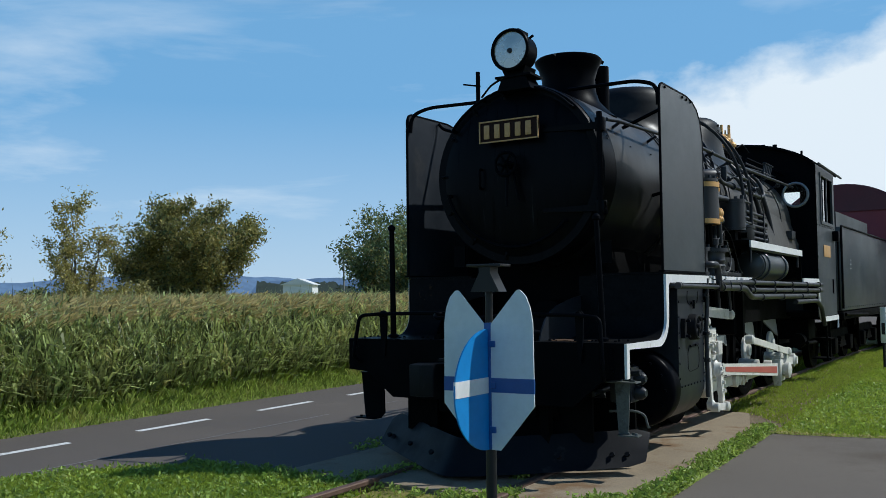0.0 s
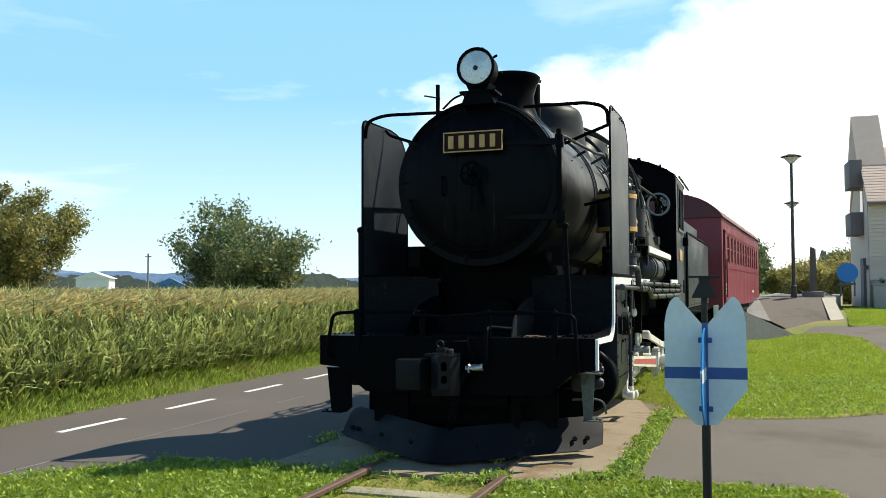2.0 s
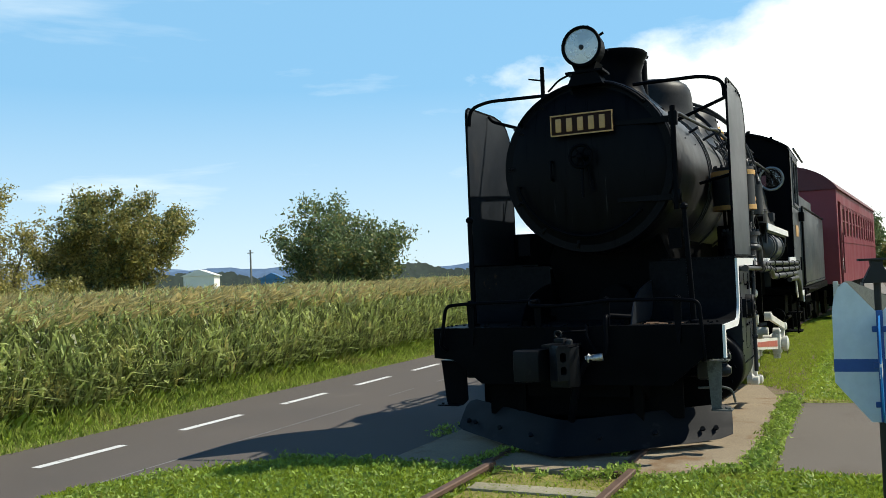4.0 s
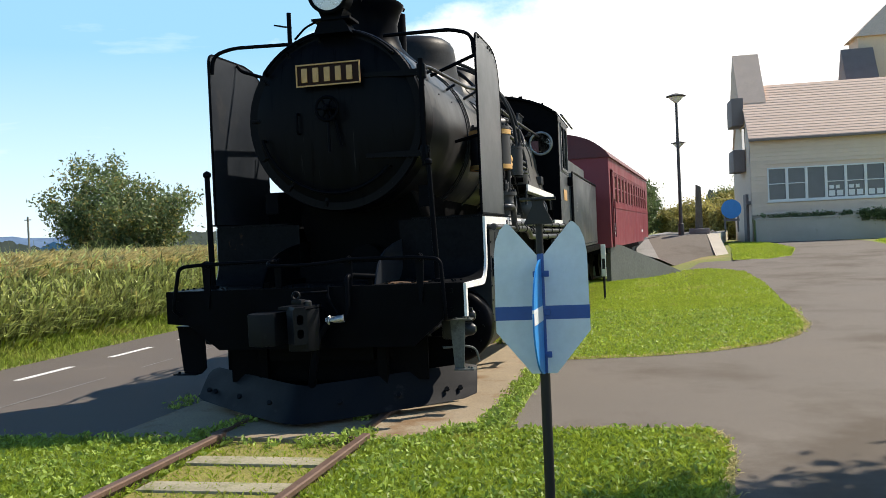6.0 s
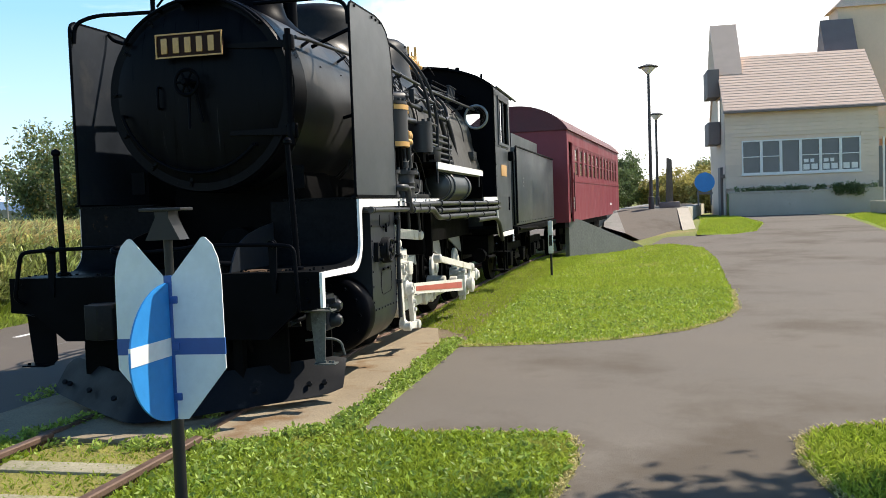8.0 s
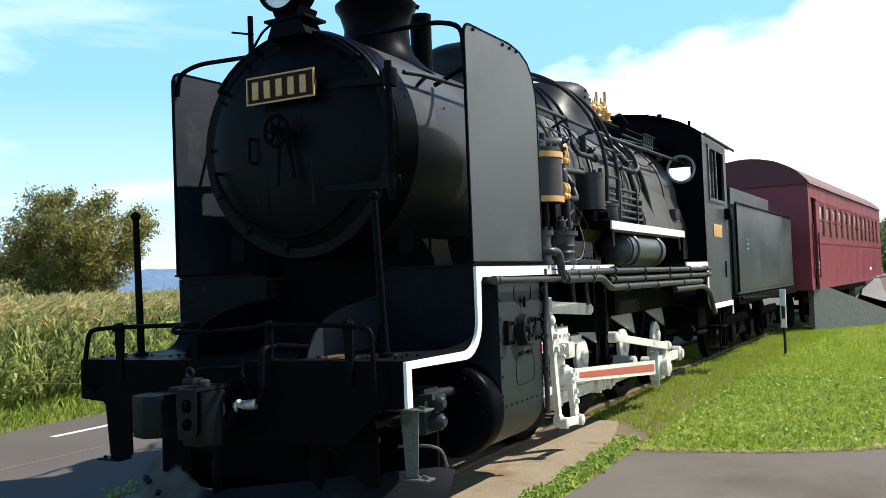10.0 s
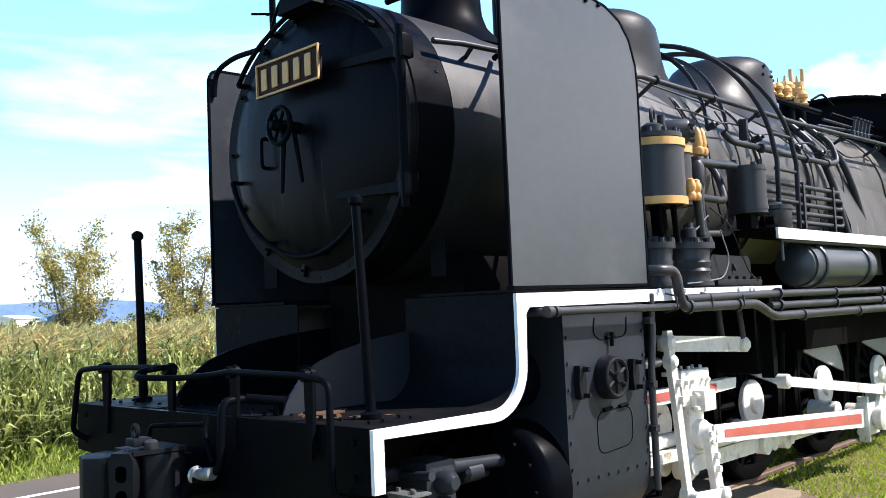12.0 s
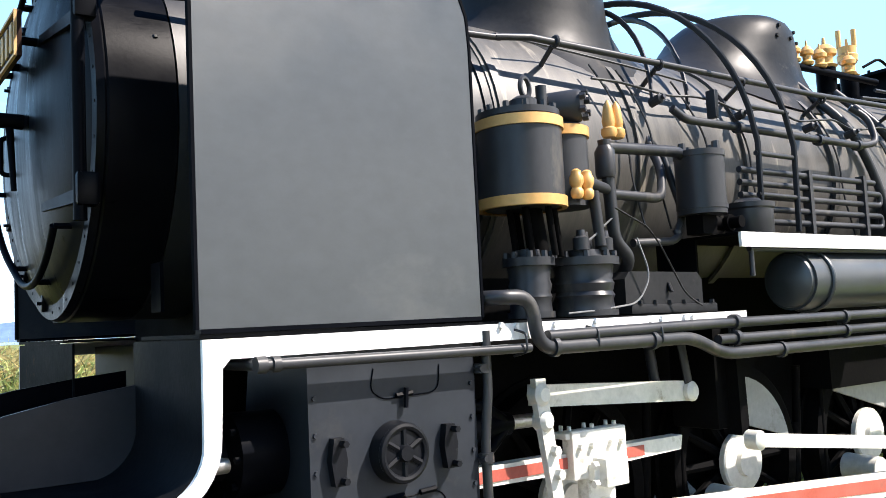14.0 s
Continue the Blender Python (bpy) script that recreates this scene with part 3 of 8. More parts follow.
def arc(cx, cz, r, a0, a1, n=10):
    return [(cx + r * math.cos(radians(a0 + (a1 - a0) * i / n)), cz + r * math.sin(radians(a0 + (a1 - a0) * i / n))) for i in range(n + 1)]


def bolts(bm, pts, axis, r=0.014, h=0.012):
    for p in pts:
        lathe(bm, [(0, r), (h, r * 0.9)], p, axis, 6)
    return bm


def smooth01(v):
    v = min(1.0, max(0.0, v))
    return v * v * (3 - 2 * v)


# ---- ground ----
def rise(x, y):
    """The ground climbs gently towards the station house."""
    return 0.60 * smooth01((y - 8) / 26) * smooth01((x - 2.5) / 3.0) - 0.06 * smooth01((-2.0 - x) / 3.5)


def sheet(name, polys, mat, lift, label, kind="structure", step=1.5, parent=None, thick=0.0):
    bm = B()
    for poly in polys:
        bm.faces.new([bm.verts.new((x, y, 0)) for x, y in poly])
    for k, no in ((0, (1, 0, 0)), (1, (0, 1, 0))):
        lo = min(p[k] for poly in polys for p in poly)
        hi = max(p[k] for poly in polys for p in poly)
        v = math.floor(lo / step) * step + step
        while v < hi:
            bmesh.ops.bisect_plane(bm, geom=bm.verts[:] + bm.edges[:] + bm.faces[:], plane_co=[v if i == k else 0 for i in range(3)], plane_no=no)
            v += step
    for v in bm.verts:
        v.co.z = rise(v.co.x, v.co.y) + lift
    if thick:
        edge = [e for e in bm.edges if e.is_boundary]
        ext = bmesh.ops.extrude_edge_only(bm, edges=edge)
        for v in ext["geom"]:
            if isinstance(v, bmesh.types.BMVert):
                v.co.z -= thick
    ob = finish(name, bm, mat, parent)
    return tagged(ob, label, name.split("_")[0], kind=kind)


bm = B()
xs = sorted(set([-4000, -1500, -500, -200, -100, -60] + [i * 1.5 for i in range(-27, 28)] + [60, 100, 200, 500, 1500, 4000]))
ys = sorted(set([-4000, -1500, -500, -200, -100, -50] + [i * 1.5 for i in range(-14, 40)] + [80, 120, 200, 500, 1500, 4000]))
grid = [[bm.verts.new((x, y, rise(x, y))) for x in xs] for y in ys]
for r, s in zip(grid, grid[1:]):
    for i in range(len(xs) - 1):
        bm.faces.new((r[i], r[i + 1], s[i + 1], s[i]))
tagged(finish("ground", bm, "soil"), "uneven grass field reaching to the horizon", "ground", kind="structure")


def road_x(x, y):
    return x - 0.03 * (y - 0.7)


sheet("road", [[(road_x(-5.74, -40), -40), (-1.35, -40), (-3.75, -9), (-3.55, -2.2), (-3.2, -1.55), (-2.4, -0.85), (-1.45, -0.62), (-1.45, 14), (0.1, 40), (3.6, 90), (road_x(-5.74, 90), 90)]],
      "road", 0.012, "grey asphalt road with a dashed white line")
y = -9.73
marks = []
while y < 60:
    marks.append((y, y + 1.12))
    y += 2.02
for i, (a, b) in enumerate(marks):
    bm = B()
    xa, xb = road_x(-4.78, a), road_x(-4.78, b)
    z = rise(xa, a) + 0.017
    bm.faces.new([bm.verts.new(p) for p in ((xa - 0.055, a, z), (xa + 0.055, a, z), (xb + 0.055, b, z), (xb - 0.055, b, z))])
    tagged(finish("road_marking", bm, "roadpaint"), "white painted dash on the asphalt road", "road marking", "dashes of the road line", "structure")
bm = B()
for a in range(-20, 30):
    xa, xb = road_x(-3.56, a * 0.8), road_x(-3.56, a * 0.8 + 0.8)
    if random.random() < 0.85:
        w = random.uniform(0.007, 0.014)
        bm.faces.new([bm.verts.new(p) for p in ((xa - w, a * 0.8, rise(xa, 0) + 0.016), (xa + w, a * 0.8, rise(xa, 0) + 0.016), (xb + w, a * 0.8 + 0.8, rise(xb, 0) + 0.016), (xb - w, a * 0.8 + 0.8, rise(xb, 0) + 0.016))])
tagged(finish("edge_line", bm, "faintpaint"), "thin worn white edge line on the road", "road marking", kind="structure")

LAWN = [(1.62, 3.3), (2.0, 3.36), (2.7, 3.52), (3.4, 3.84), (4.1, 4.46), (4.58, 5.3), (4.88, 6.4), (5.06, 9.0), (5.3, 15.0), (5.2, 18.0), (4.4, 20.4), (3.8, 21.1), (1.62, 21.4)]
sheet("plaza_paving", [[(1.66, -0.42), (2.3, -0.36), (3.08, -0.30), (3.2, -0.45), (3.25, -0.95), (3.17, -1.7), (3.1, -3), (3.1, -14), (5.1, -14), (5.0, -3), (4.62, -1.75), (4.50, -0.8), (4.58, -0.25), (4.74, 0.0), (5.1, 0.12), (7, 0.5), (30, 1.4), (30, 12), (10.4, 14.5), (10.5, 20), (11.3, 31.5), (11.0, 36), (7.7, 35.8), (7.95, 27.5), (7.2, 23.5), (6.3, 22.3), (4.3, 23.4), (3.8, 21.1), (4.4, 20.4), (5.2, 18.0), (5.3, 15.0), (5.06, 9.0), (4.88, 6.4), (4.58, 5.3), (4.1, 4.46), (3.4, 3.84), (2.7, 3.52), (2.0, 3.36), (1.64, 3.3)]],
      "asphalt", 0.012, "weathered grey-brown asphalt paving of a forecourt")
sheet("track_slab", [[(-1.42, -0.80), (-0.98, -0.80), (-0.70, -0.84), (-0.62, -0.76), (-0.30, -0.78), (0.0, -0.80), (0.45, -0.84), (0.62, -0.74), (0.80, -0.80), (1.05, -0.66), (1.30, -0.45), (1.46, -0.1), (1.47, 0.4), (1.43, 1.8), (1.42, 3.3), (1.1, 4.6), (-1.4, 4.6)]],
      "concrete", 0.04, "stained old concrete slab under the locomotive", thick=0.06)
sheet("track_soil", [[(-1.5, 4.0), (1.44, 4.0), (1.62, 3.6), (1.62, 12), (2.0, 18), (-0.6, 18), (-1.5, 10)]], "dirt", 0.004, "brown oily soil with grass along the track")
sheet("track_bed", [[(-0.36, -9), (0.70, -9), (0.70, -0.82), (0.45, -0.86), (0.0, -0.82), (-0.30, -0.80), (-0.36, -0.80)]], "moss", 0.016, "thin yellowed grass and moss between the rails")
sheet("lawn", [LAWN, [(5.3, 22.6), (6.3, 22.4), (7.2, 23.6), (7.9, 27.5), (7.6, 35.6), (6.1, 35.6), (5.9, 30)], [(10.6, 14.6), (30, 12.2), (30, 36), (12.7, 34), (11.4, 31.5), (10.6, 20)],
               [(-3.45, -2.3), (-3.1, -1.7), (-2.3, -0.9), (-1.4, -0.6), (1.3, -0.5), (1.3, 3.6), (1.68, 3.4), (1.70, -0.38), (3.12, -0.34), (3.2, -0.8), (3.12, -1.7), (3.06, -3), (3.06, -9), (-3.7, -9)],
               [(4.64, -0.25), (4.8, -0.05), (5.15, 0.08), (12, 0.5), (12, -9), (5.05, -9), (5.05, -3), (4.67, -1.75), (4.55, -0.8)]],
      "lawn", 0.008, "bright green mown lawn with clover")


# ---- railway track ----
def track_x(y):
    """The track runs straight under the engine and bends gently behind it."""
    return 0.03 + (0.0 if y < 9.5 else 0.0032 * (y - 9.5) ** 2 if y < 20 else 0.353 + 0.068 * (y - 20))


def track_pt(y, off):
    e = 0.05
    s = (track_x(y + e) - track_x(y - e)) / (2 * e)
    k = math.hypot(1, s)
    return track_x(y) + off / k, y - off * s / k


RAIL = [(-0.062, 0.0), (0.062, 0.0), (0.062, 0.012), (0.012, 0.03), (0.010, 0.085), (0.032, 0.095), (0.032, 0.122), (0.024, 0.13), (-0.024, 0.13), (-0.032, 0.122), (-0.032, 0.095), (-0.010, 0.085), (-0.012, 0.03), (-0.062, 0.012)]
for off in (-0.566, 0.566):
    for y0, y1, n in ((-14, -0.86, 2), (-0.84, 9.5, 2), (9.5, 55, 30)):
        bm = B()
        rings = []
        for i in range(n + 1):
            y = y0 + (y1 - y0) * i / n
            rings.append([bm.verts.new((*track_pt(y, off + p + (0.12 if y1 < 0 else 0.0)), q - (0.03 if y1 < 0 else 0.065))) for p, q in RAIL])
        for a, b in zip(rings, rings[1:]):
            for k in range(len(RAIL)):
                j = (k + 1) % len(RAIL)
                bm.faces.new((a[k], a[j], b[j], b[k]))
        bm.faces.new(rings[0])
        bm.faces.new(rings[-1])
        tagged(finish("rail", bm, "rust"), "rusty steel running rail set in grass", "rail", "rails of the track", "structure")
for y in [-1.40 - 0.62 * i for i in range(12)]:
    bm = box(B(), -0.40, 0.75, y - 0.10, y + 0.10, -0.06, 0.034 + random.uniform(-0.006, 0.006), 0.012)
    ob = tagged(finish("sleeper", bm, "oldsleeper"), "pale weathered concrete sleeper sunk in the grass", "sleeper", "sleepers of the track", "structure")
    ob.location.x, ob.rotation_euler.z = random.uniform(-0.02, 0.02), random.uniform(-0.02, 0.02)


# ---- steam locomotive ----
loco = thing("steam_locomotive", pose(0, 0, 0), "black preserved steam locomotive with smoke deflectors and white trim", "locomotive")
W, ZC, RB = 1.305, 2.635, 0.848


def lp(name, bm, mat, label="", parent=None):
    return part(name, bm, mat, parent or loco, label)


# frame and the parts under the boiler
bm = B()
for s in (-1, 1):
    box(bm, s * 0.47 - 0.02, s * 0.47 + 0.02, 0.1, 11.6, 0.62, 1.18)
box(bm, -0.47, 0.47, 0.1, 0.25, 0.5, 1.1)
box(bm, -0.47, 0.47, 1.5, 2.2, 0.55, 1.75)
box(bm, -0.5, 0.5, 3.2, 11.3, 0.92, 1.12)
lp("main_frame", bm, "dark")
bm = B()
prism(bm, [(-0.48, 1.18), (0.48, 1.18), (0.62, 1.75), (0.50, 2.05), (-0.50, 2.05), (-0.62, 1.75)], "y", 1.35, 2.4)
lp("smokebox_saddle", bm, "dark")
# Added dark plates closing the see-through gap under the boiler.
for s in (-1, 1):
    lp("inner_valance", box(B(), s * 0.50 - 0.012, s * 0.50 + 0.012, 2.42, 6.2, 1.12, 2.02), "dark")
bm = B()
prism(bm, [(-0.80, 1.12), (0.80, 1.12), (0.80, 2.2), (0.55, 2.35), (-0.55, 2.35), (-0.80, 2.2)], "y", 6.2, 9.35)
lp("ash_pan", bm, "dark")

# front beam, deck and the white edging
bm = B()
prism(bm, [(-W, 1.135), (-W, 0.86), (-1.12, 0.84), (-0.86, 0.62), (0.86, 0.62), (1.12, 0.84), (W, 0.86), (W, 1.135)], "y", 0.0, 0.035)
bolts(bm, [(x, 0.0, z) for x in (-1.2, -0.62, 0.62, 1.2) for z in (0.92, 1.07)], (0, -1, 0), 0.02, 0.015)
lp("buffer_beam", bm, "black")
SIDE = [(0.0, 0.86), (0.0, 1.14), (0.77, 1.135)] + arc(0.77, 1.335, 0.20, -90, 0, 9)[1:] + [(0.972, 1.69), (4.35, 1.715)]
for s in (-1, 1):
    bm = B()
    line = [(y, z - 0.004) for y, z in SIDE[1:-2]] + [(0.972, 1.685)]
    a, b = (0.50, W - 0.004) if s > 0 else (-W + 0.004, -0.50)
    band(bm, line, 0.012, "x", a, b)
    pts = [(s * x, y, 1.14) for x in (0.62, 0.85, 1.0, 1.2) for y in (0.09, 0.17)] + [(s * x, 0.32, 1.137) for x in (1.14, 1.22)]
    bolts(bm, pts, (0, 0, 1), 0.012, 0.013)
    lp("front_deck", bm, "deck", "black painted deck plate with rust showing through")
    bm = B()
    y0 = 0.0 if s > 0 else 0.03
    over = [(y0, 0.86), (y0, 1.13), (0.77, 1.125)] + arc(0.77, 1.325, 0.20, -90, 0, 9)[1:] + [(0.972, 1.685), (4.35, 1.705)]
    under = [(4.35, 1.632), (1.075, 1.612), (1.045, 1.58)] + arc(0.77, 1.335, 0.265, 0, -90, 9) + [(0.06, 1.085), (0.06, 0.86)]
    prism(bm, over + under, "x", s * W, s * (W + (0.022 if s > 0 else 0.004)))
    bolts(bm, [(s * (W + 0.022), y, 1.675 + 0.005 * math.sin(y * 9)) for y in (2.36, 2.46, 2.72, 3.02, 3.55, 3.75, 3.82)], (s, 0, 0), 0.016, 0.016)
    lp("white_edging", bm, "white", "white painted edge of the running board")
bm = B()
box(bm, -0.5, 0.5, 0.03, 1.0, 1.115, 1.132)
box(bm, -0.5, 0.5, 0.95, 1.02, 1.12, 1.30)
bolts(bm, [(x, y, 1.132) for x in (-0.4, -0.28, -0.1, 0.1, 0.28, 0.4) for y in (0.08, 0.2)], (0, 0, 1), 0.012, 0.013)
lp("middle_deck", bm, "deck")
# the two curved wing plates on the deck, and the vertical plates under the deflectors
for s in (-1, 1):
    bm = B()
    prism(bm, [(0.11, 1.135), (0.135, 1.20), (0.22, 1.30), (0.33, 1.375), (0.47, 1.425), (0.70, 1.47), (0.97, 1.505), (1.25, 1.53), (1.25, 1.135)], "x", s * 0.52, s * 0.505)
    # Near plate paler than the far one: sun and shade put into paint.
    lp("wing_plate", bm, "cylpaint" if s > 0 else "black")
    bm = B()
    box(bm, min(s * 0.78, s * W), max(s * 0.78, s * W), 1.0, 1.012, 1.36, 1.69)
    box(bm, min(s * 0.70, s * 0.82), max(s * 0.70, s * 0.82), 0.99, 1.004, 1.80, 2.0)
    lp("splash_plate", bm, "black")
rnd = random.Random(12)
for cx, cy, r in ((0.66, 0.24, 0.11), (0.80, 0.17, 0.07), (0.60, 0.38, 0.05), (0.92, 0.24, 0.03), (1.02, 0.36, 0.022)):
    rim = [(cx + r * rnd.uniform(0.6, 1.3) * math.cos(a * math.pi / 9), cy + r * rnd.uniform(0.6, 1.3) * math.sin(a * math.pi / 9)) for a in range(18)]
    lp("rust_scale", prism(B(), rim, "z", 1.132, 1.139 + 0.003 * (r > 0.1)), "deckrust", "flaking brown rust on the deck plate")
bm = lathe(B(), [(-0.10, 0.001), (-0.10, 0.14), (-0.08, 0.17), (0.3, 0.17)], (0.12, 1.15, 1.30), (0, 1, 0), 28)
lp("valve_cover", bm, "dark")
# running boards: low at the front, raised past the pump, low again before the cab
for s in (-1, 1):
    bm = B()
    box(bm, min(s * 0.62, s * W), max(s * 0.62, s * W), 0.97, 4.35, 1.69, 1.705)
    lp("running_board", bm, "deck")
    bm = B()
    box(bm, min(s * 0.62, s * W), max(s * 0.62, s * W), 4.36, 7.84, 2.135, 2.15)
    box(bm, min(s * 0.70, s * 1.0), max(s * 0.70, s * 1.0), 4.36, 4.38, 1.69, 2.135)
    box(bm, min(s * 0.70, s * W), max(s * 0.70, s * W), 7.82, 7.84, 1.74, 2.135)
    bolts(bm, [(s * W, 4.5 + 0.25 * i, 2.13) for i in range(14)], (s, 0, 0), 0.012, 0.012)
    lp("raised_running_board", bm, "dark")
    bm = B()
    band(bm, [(4.36, 2.15), (7.84, 2.15)], 0.085, "x", s * W, s * (W + 0.02))
    lp("raised_edging", bm, "white", "white painted edge of the raised running board")
    bm = B()
    box(bm, min(s * 0.62, s * W), max(s * 0.62, s * W), 7.85, 9.4, 1.725, 1.74)
    lp("rear_running_board", bm, "deck")
    REAR = [(7.88, 1.74), (9.32, 1.745), (9.36, 1.70)] + [(9.38, 1.50)] + [(9.62 - 0.24 * math.cos(radians(a)), 1.36 - 0.24 * math.sin(radians(a))) for a in range(0, 91, 15)] + [(11.46, 1.12), (11.47, 0.90)]
    bm = B()
    band(bm, REAR, 0.08, "x", s * W, s * (W + 0.02))
    lp("rear_edging", bm, "white", "white painted edge sweeping down under the cab")

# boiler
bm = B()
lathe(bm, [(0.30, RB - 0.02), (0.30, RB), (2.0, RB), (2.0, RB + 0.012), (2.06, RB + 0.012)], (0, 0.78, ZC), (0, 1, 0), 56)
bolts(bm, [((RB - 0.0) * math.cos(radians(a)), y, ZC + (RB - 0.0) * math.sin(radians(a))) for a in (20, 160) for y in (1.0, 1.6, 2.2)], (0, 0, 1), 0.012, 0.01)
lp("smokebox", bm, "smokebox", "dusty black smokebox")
# Shaded front of the smokebox put into colour: darker than the dusty rear.
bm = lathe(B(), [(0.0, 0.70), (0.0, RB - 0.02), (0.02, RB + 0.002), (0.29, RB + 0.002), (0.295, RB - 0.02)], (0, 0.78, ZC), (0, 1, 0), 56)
lp("smokebox_front_band", bm, "door", "darker band round the smokebox front, shade put into its colour")
bm = lathe(B(), [(0.0, RB - 0.01), (0.0, RB + 0.02), (3.3, RB + 0.02), (6.56, RB + 0.06)], (0, 2.84, ZC), (0, 1, 0), 56)
lp("boiler_barrel", bm, "boiler", "grey-black boiler lagging streaked with pale stains")
for y in (2.9, 4.05, 5.2, 6.35, 7.5, 8.6):
    bm = lathe(B(), [(-0.03, RB + 0.02), (-0.03, RB + 0.032 + (y - 2.84) * 0.006), (0.03, RB + 0.032 + (y - 2.84) * 0.006), (0.03, RB + 0.02)], (0, y, ZC), (0, 1, 0), 56, cap=False)
    lp("boiler_band", bm, "boiler")
bm = B()
for s in (-1, 1):
    prism(bm, [(s * 0.80, 3.0), (s * 1.02, 2.3), (s * 1.04, 1.8), (s * 0.6, 1.8), (s * 0.4, 3.0)], "y", 7.0, 9.38)
lp("firebox_side", bm, "boiler")
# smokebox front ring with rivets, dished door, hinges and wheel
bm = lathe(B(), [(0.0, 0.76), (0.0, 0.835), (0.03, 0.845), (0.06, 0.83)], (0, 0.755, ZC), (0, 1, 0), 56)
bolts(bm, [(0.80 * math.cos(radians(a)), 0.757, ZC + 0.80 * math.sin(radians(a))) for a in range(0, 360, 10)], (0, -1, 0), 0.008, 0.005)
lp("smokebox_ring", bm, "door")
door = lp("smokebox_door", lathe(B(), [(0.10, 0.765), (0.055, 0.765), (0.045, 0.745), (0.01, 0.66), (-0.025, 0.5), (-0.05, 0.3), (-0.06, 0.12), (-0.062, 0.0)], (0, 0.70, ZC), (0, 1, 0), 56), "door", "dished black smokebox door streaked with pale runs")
for z in (ZC + 0.37, ZC - 0.36):
    bm = B()
    prism(bm, [(0.30, -0.018), (0.86, -0.032), (0.86, 0.032), (0.30, 0.018)], "y", 0.0, 0.024)
    for v in bm.verts:
        v.co = Vector((v.co.x, v.co.y + 0.655 + 0.075 * smooth01((v.co.x - 0.3) / 0.5), v.co.z + z))
    box(bm, 0.81, 0.89, 0.665, 0.75, z - 0.065, z + 0.065, 0.015)
    part("hinge_strap", bm, "door", door)
part("hinge_pin", rod(B(), (0.85, 0.685, ZC - 0.48), (0.85, 0.685, ZC + 0.48), 0.026, seg=12), "black", door)
bm = torus(B(), (0, 0.50, ZC + 0.07), (0, 1, 0), 0.105, 0.016)
for a in range(0, 360, 60):
    rod(bm, (0, 0.50, ZC + 0.07), (0.1 * math.cos(radians(a)), 0.50, ZC + 0.07 + 0.1 * math.sin(radians(a))), 0.011, seg=6)
lathe(bm, [(-0.06, 0.02), (-0.03, 0.035), (0.16, 0.035)], (0, 0.50, ZC + 0.07), (0, 1, 0), 14)
rod(bm, (0.0, 0.53, ZC + 0.05), (0.01, 0.50, ZC - 0.32), 0.017, 0.012)
rod(bm, (0.03, 0.58, ZC + 0.03), (0.09, 0.585, ZC - 0.26), 0.017, 0.012)
part("hand_wheel", bm, "black", door)
bm = tube(B(), [(-0.33, 0.66, ZC + 0.06), (-0.33, 0.60, ZC + 0.06), (-0.33, 0.60, ZC - 0.12), (-0.33, 0.66, ZC - 0.12)], 0.012, bend=0.03)
part("door_handle", bm, "black", door)
for a in (100, 125, 150, 178, 205, 232, 260):
    bm = box(B(), -0.014, 0.014, 0.0, 0.03, -0.04, 0.04, 0.006)
    rod(bm, (0, -0.02, 0), (0, 0, 0), 0.009, seg=6)
    ob = part("door_clamp", bm, "door", door)
    ob.matrix_basis = Matrix.Translation((0.765 * math.cos(radians(a)), 0.735, ZC + 0.765 * math.sin(radians(a)))) @ Matrix.Rotation(radians(90 - a), 4, "Y")
bm = B()
pts = [(0.71 * math.cos(radians(a)), 0.66, ZC + 0.03 + 0.71 * math.sin(radians(a))) for a in range(196, 321, 6)]
tube(bm, pts, 0.016, bend=0)
for i in (0, 7, 14, 20):
    rod(bm, pts[i], Vector(pts[i]) + Vector((0, 0.1, 0)), 0.014, seg=6)
lp("lower_handrail", bm, "black")
bm = B()
pts = [(0.79 * math.cos(radians(a)), 0.70, ZC + 0.02 + 0.79 * math.sin(radians(a))) for a in range(44, 150, 6)]
tube(bm, pts, 0.015, bend=0)
for i in (0, 6, 12, 17):
    rod(bm, pts[i], Vector(pts[i]) + Vector((0, 0.09, 0)), 0.018, seg=6)
lp("upper_handrail", bm, "black")
# number plate with plain bars in place of its digits
plate = lp("number_plate", box(B(), -0.302, 0.312, 0.565, 0.585, 2.923, 3.126, 0.004), "plate", "dark brown plate with a gilt border and five raised gilt figures")
bm = B()
box(bm, -0.302, 0.312, 0.553, 0.565, 3.114, 3.126)
box(bm, -0.302, 0.312, 0.553, 0.565, 2.923, 2.935)
box(bm, -0.302, -0.291, 0.553, 0.565, 2.935, 3.114)
box(bm, 0.301, 0.312, 0.553, 0.565, 2.935, 3.114)
part("plate_border", bm, "plategold", plate)
for i in range(5):
    x = -0.258 + i * 0.108
    part("plate_figure", box(B(), x + 0.006, x + 0.064, 0.555, 0.565, 2.960, 3.090, 0.008), "plategold", plate)
for x in (-0.25, 0.18):
    part("plate_stud", rod(B(), (x, 0.58, 3.03), (x, 0.72, 3.03), 0.02, seg=8), "black", plate)
# headlamp
HZ = 3.755
lamp = lp("headlight", lathe(B(), [(0.0, 0.165), (-0.02, 0.195), (0.02, 0.195), (0.03, 0.18), (0.20, 0.175), (0.23, 0.15), (0.25, 0.10)], (0.045, 0.55, HZ), (0, 1, 0), 36), "black")
part("lens", lathe(B(), [(-0.012, 0.0), (-0.008, 0.10), (0.0, 0.17)], (0.045, 0.542, HZ), (0, 1, 0), 36), "lampglass", lamp, "silvery headlight face with a dark bulb spot")
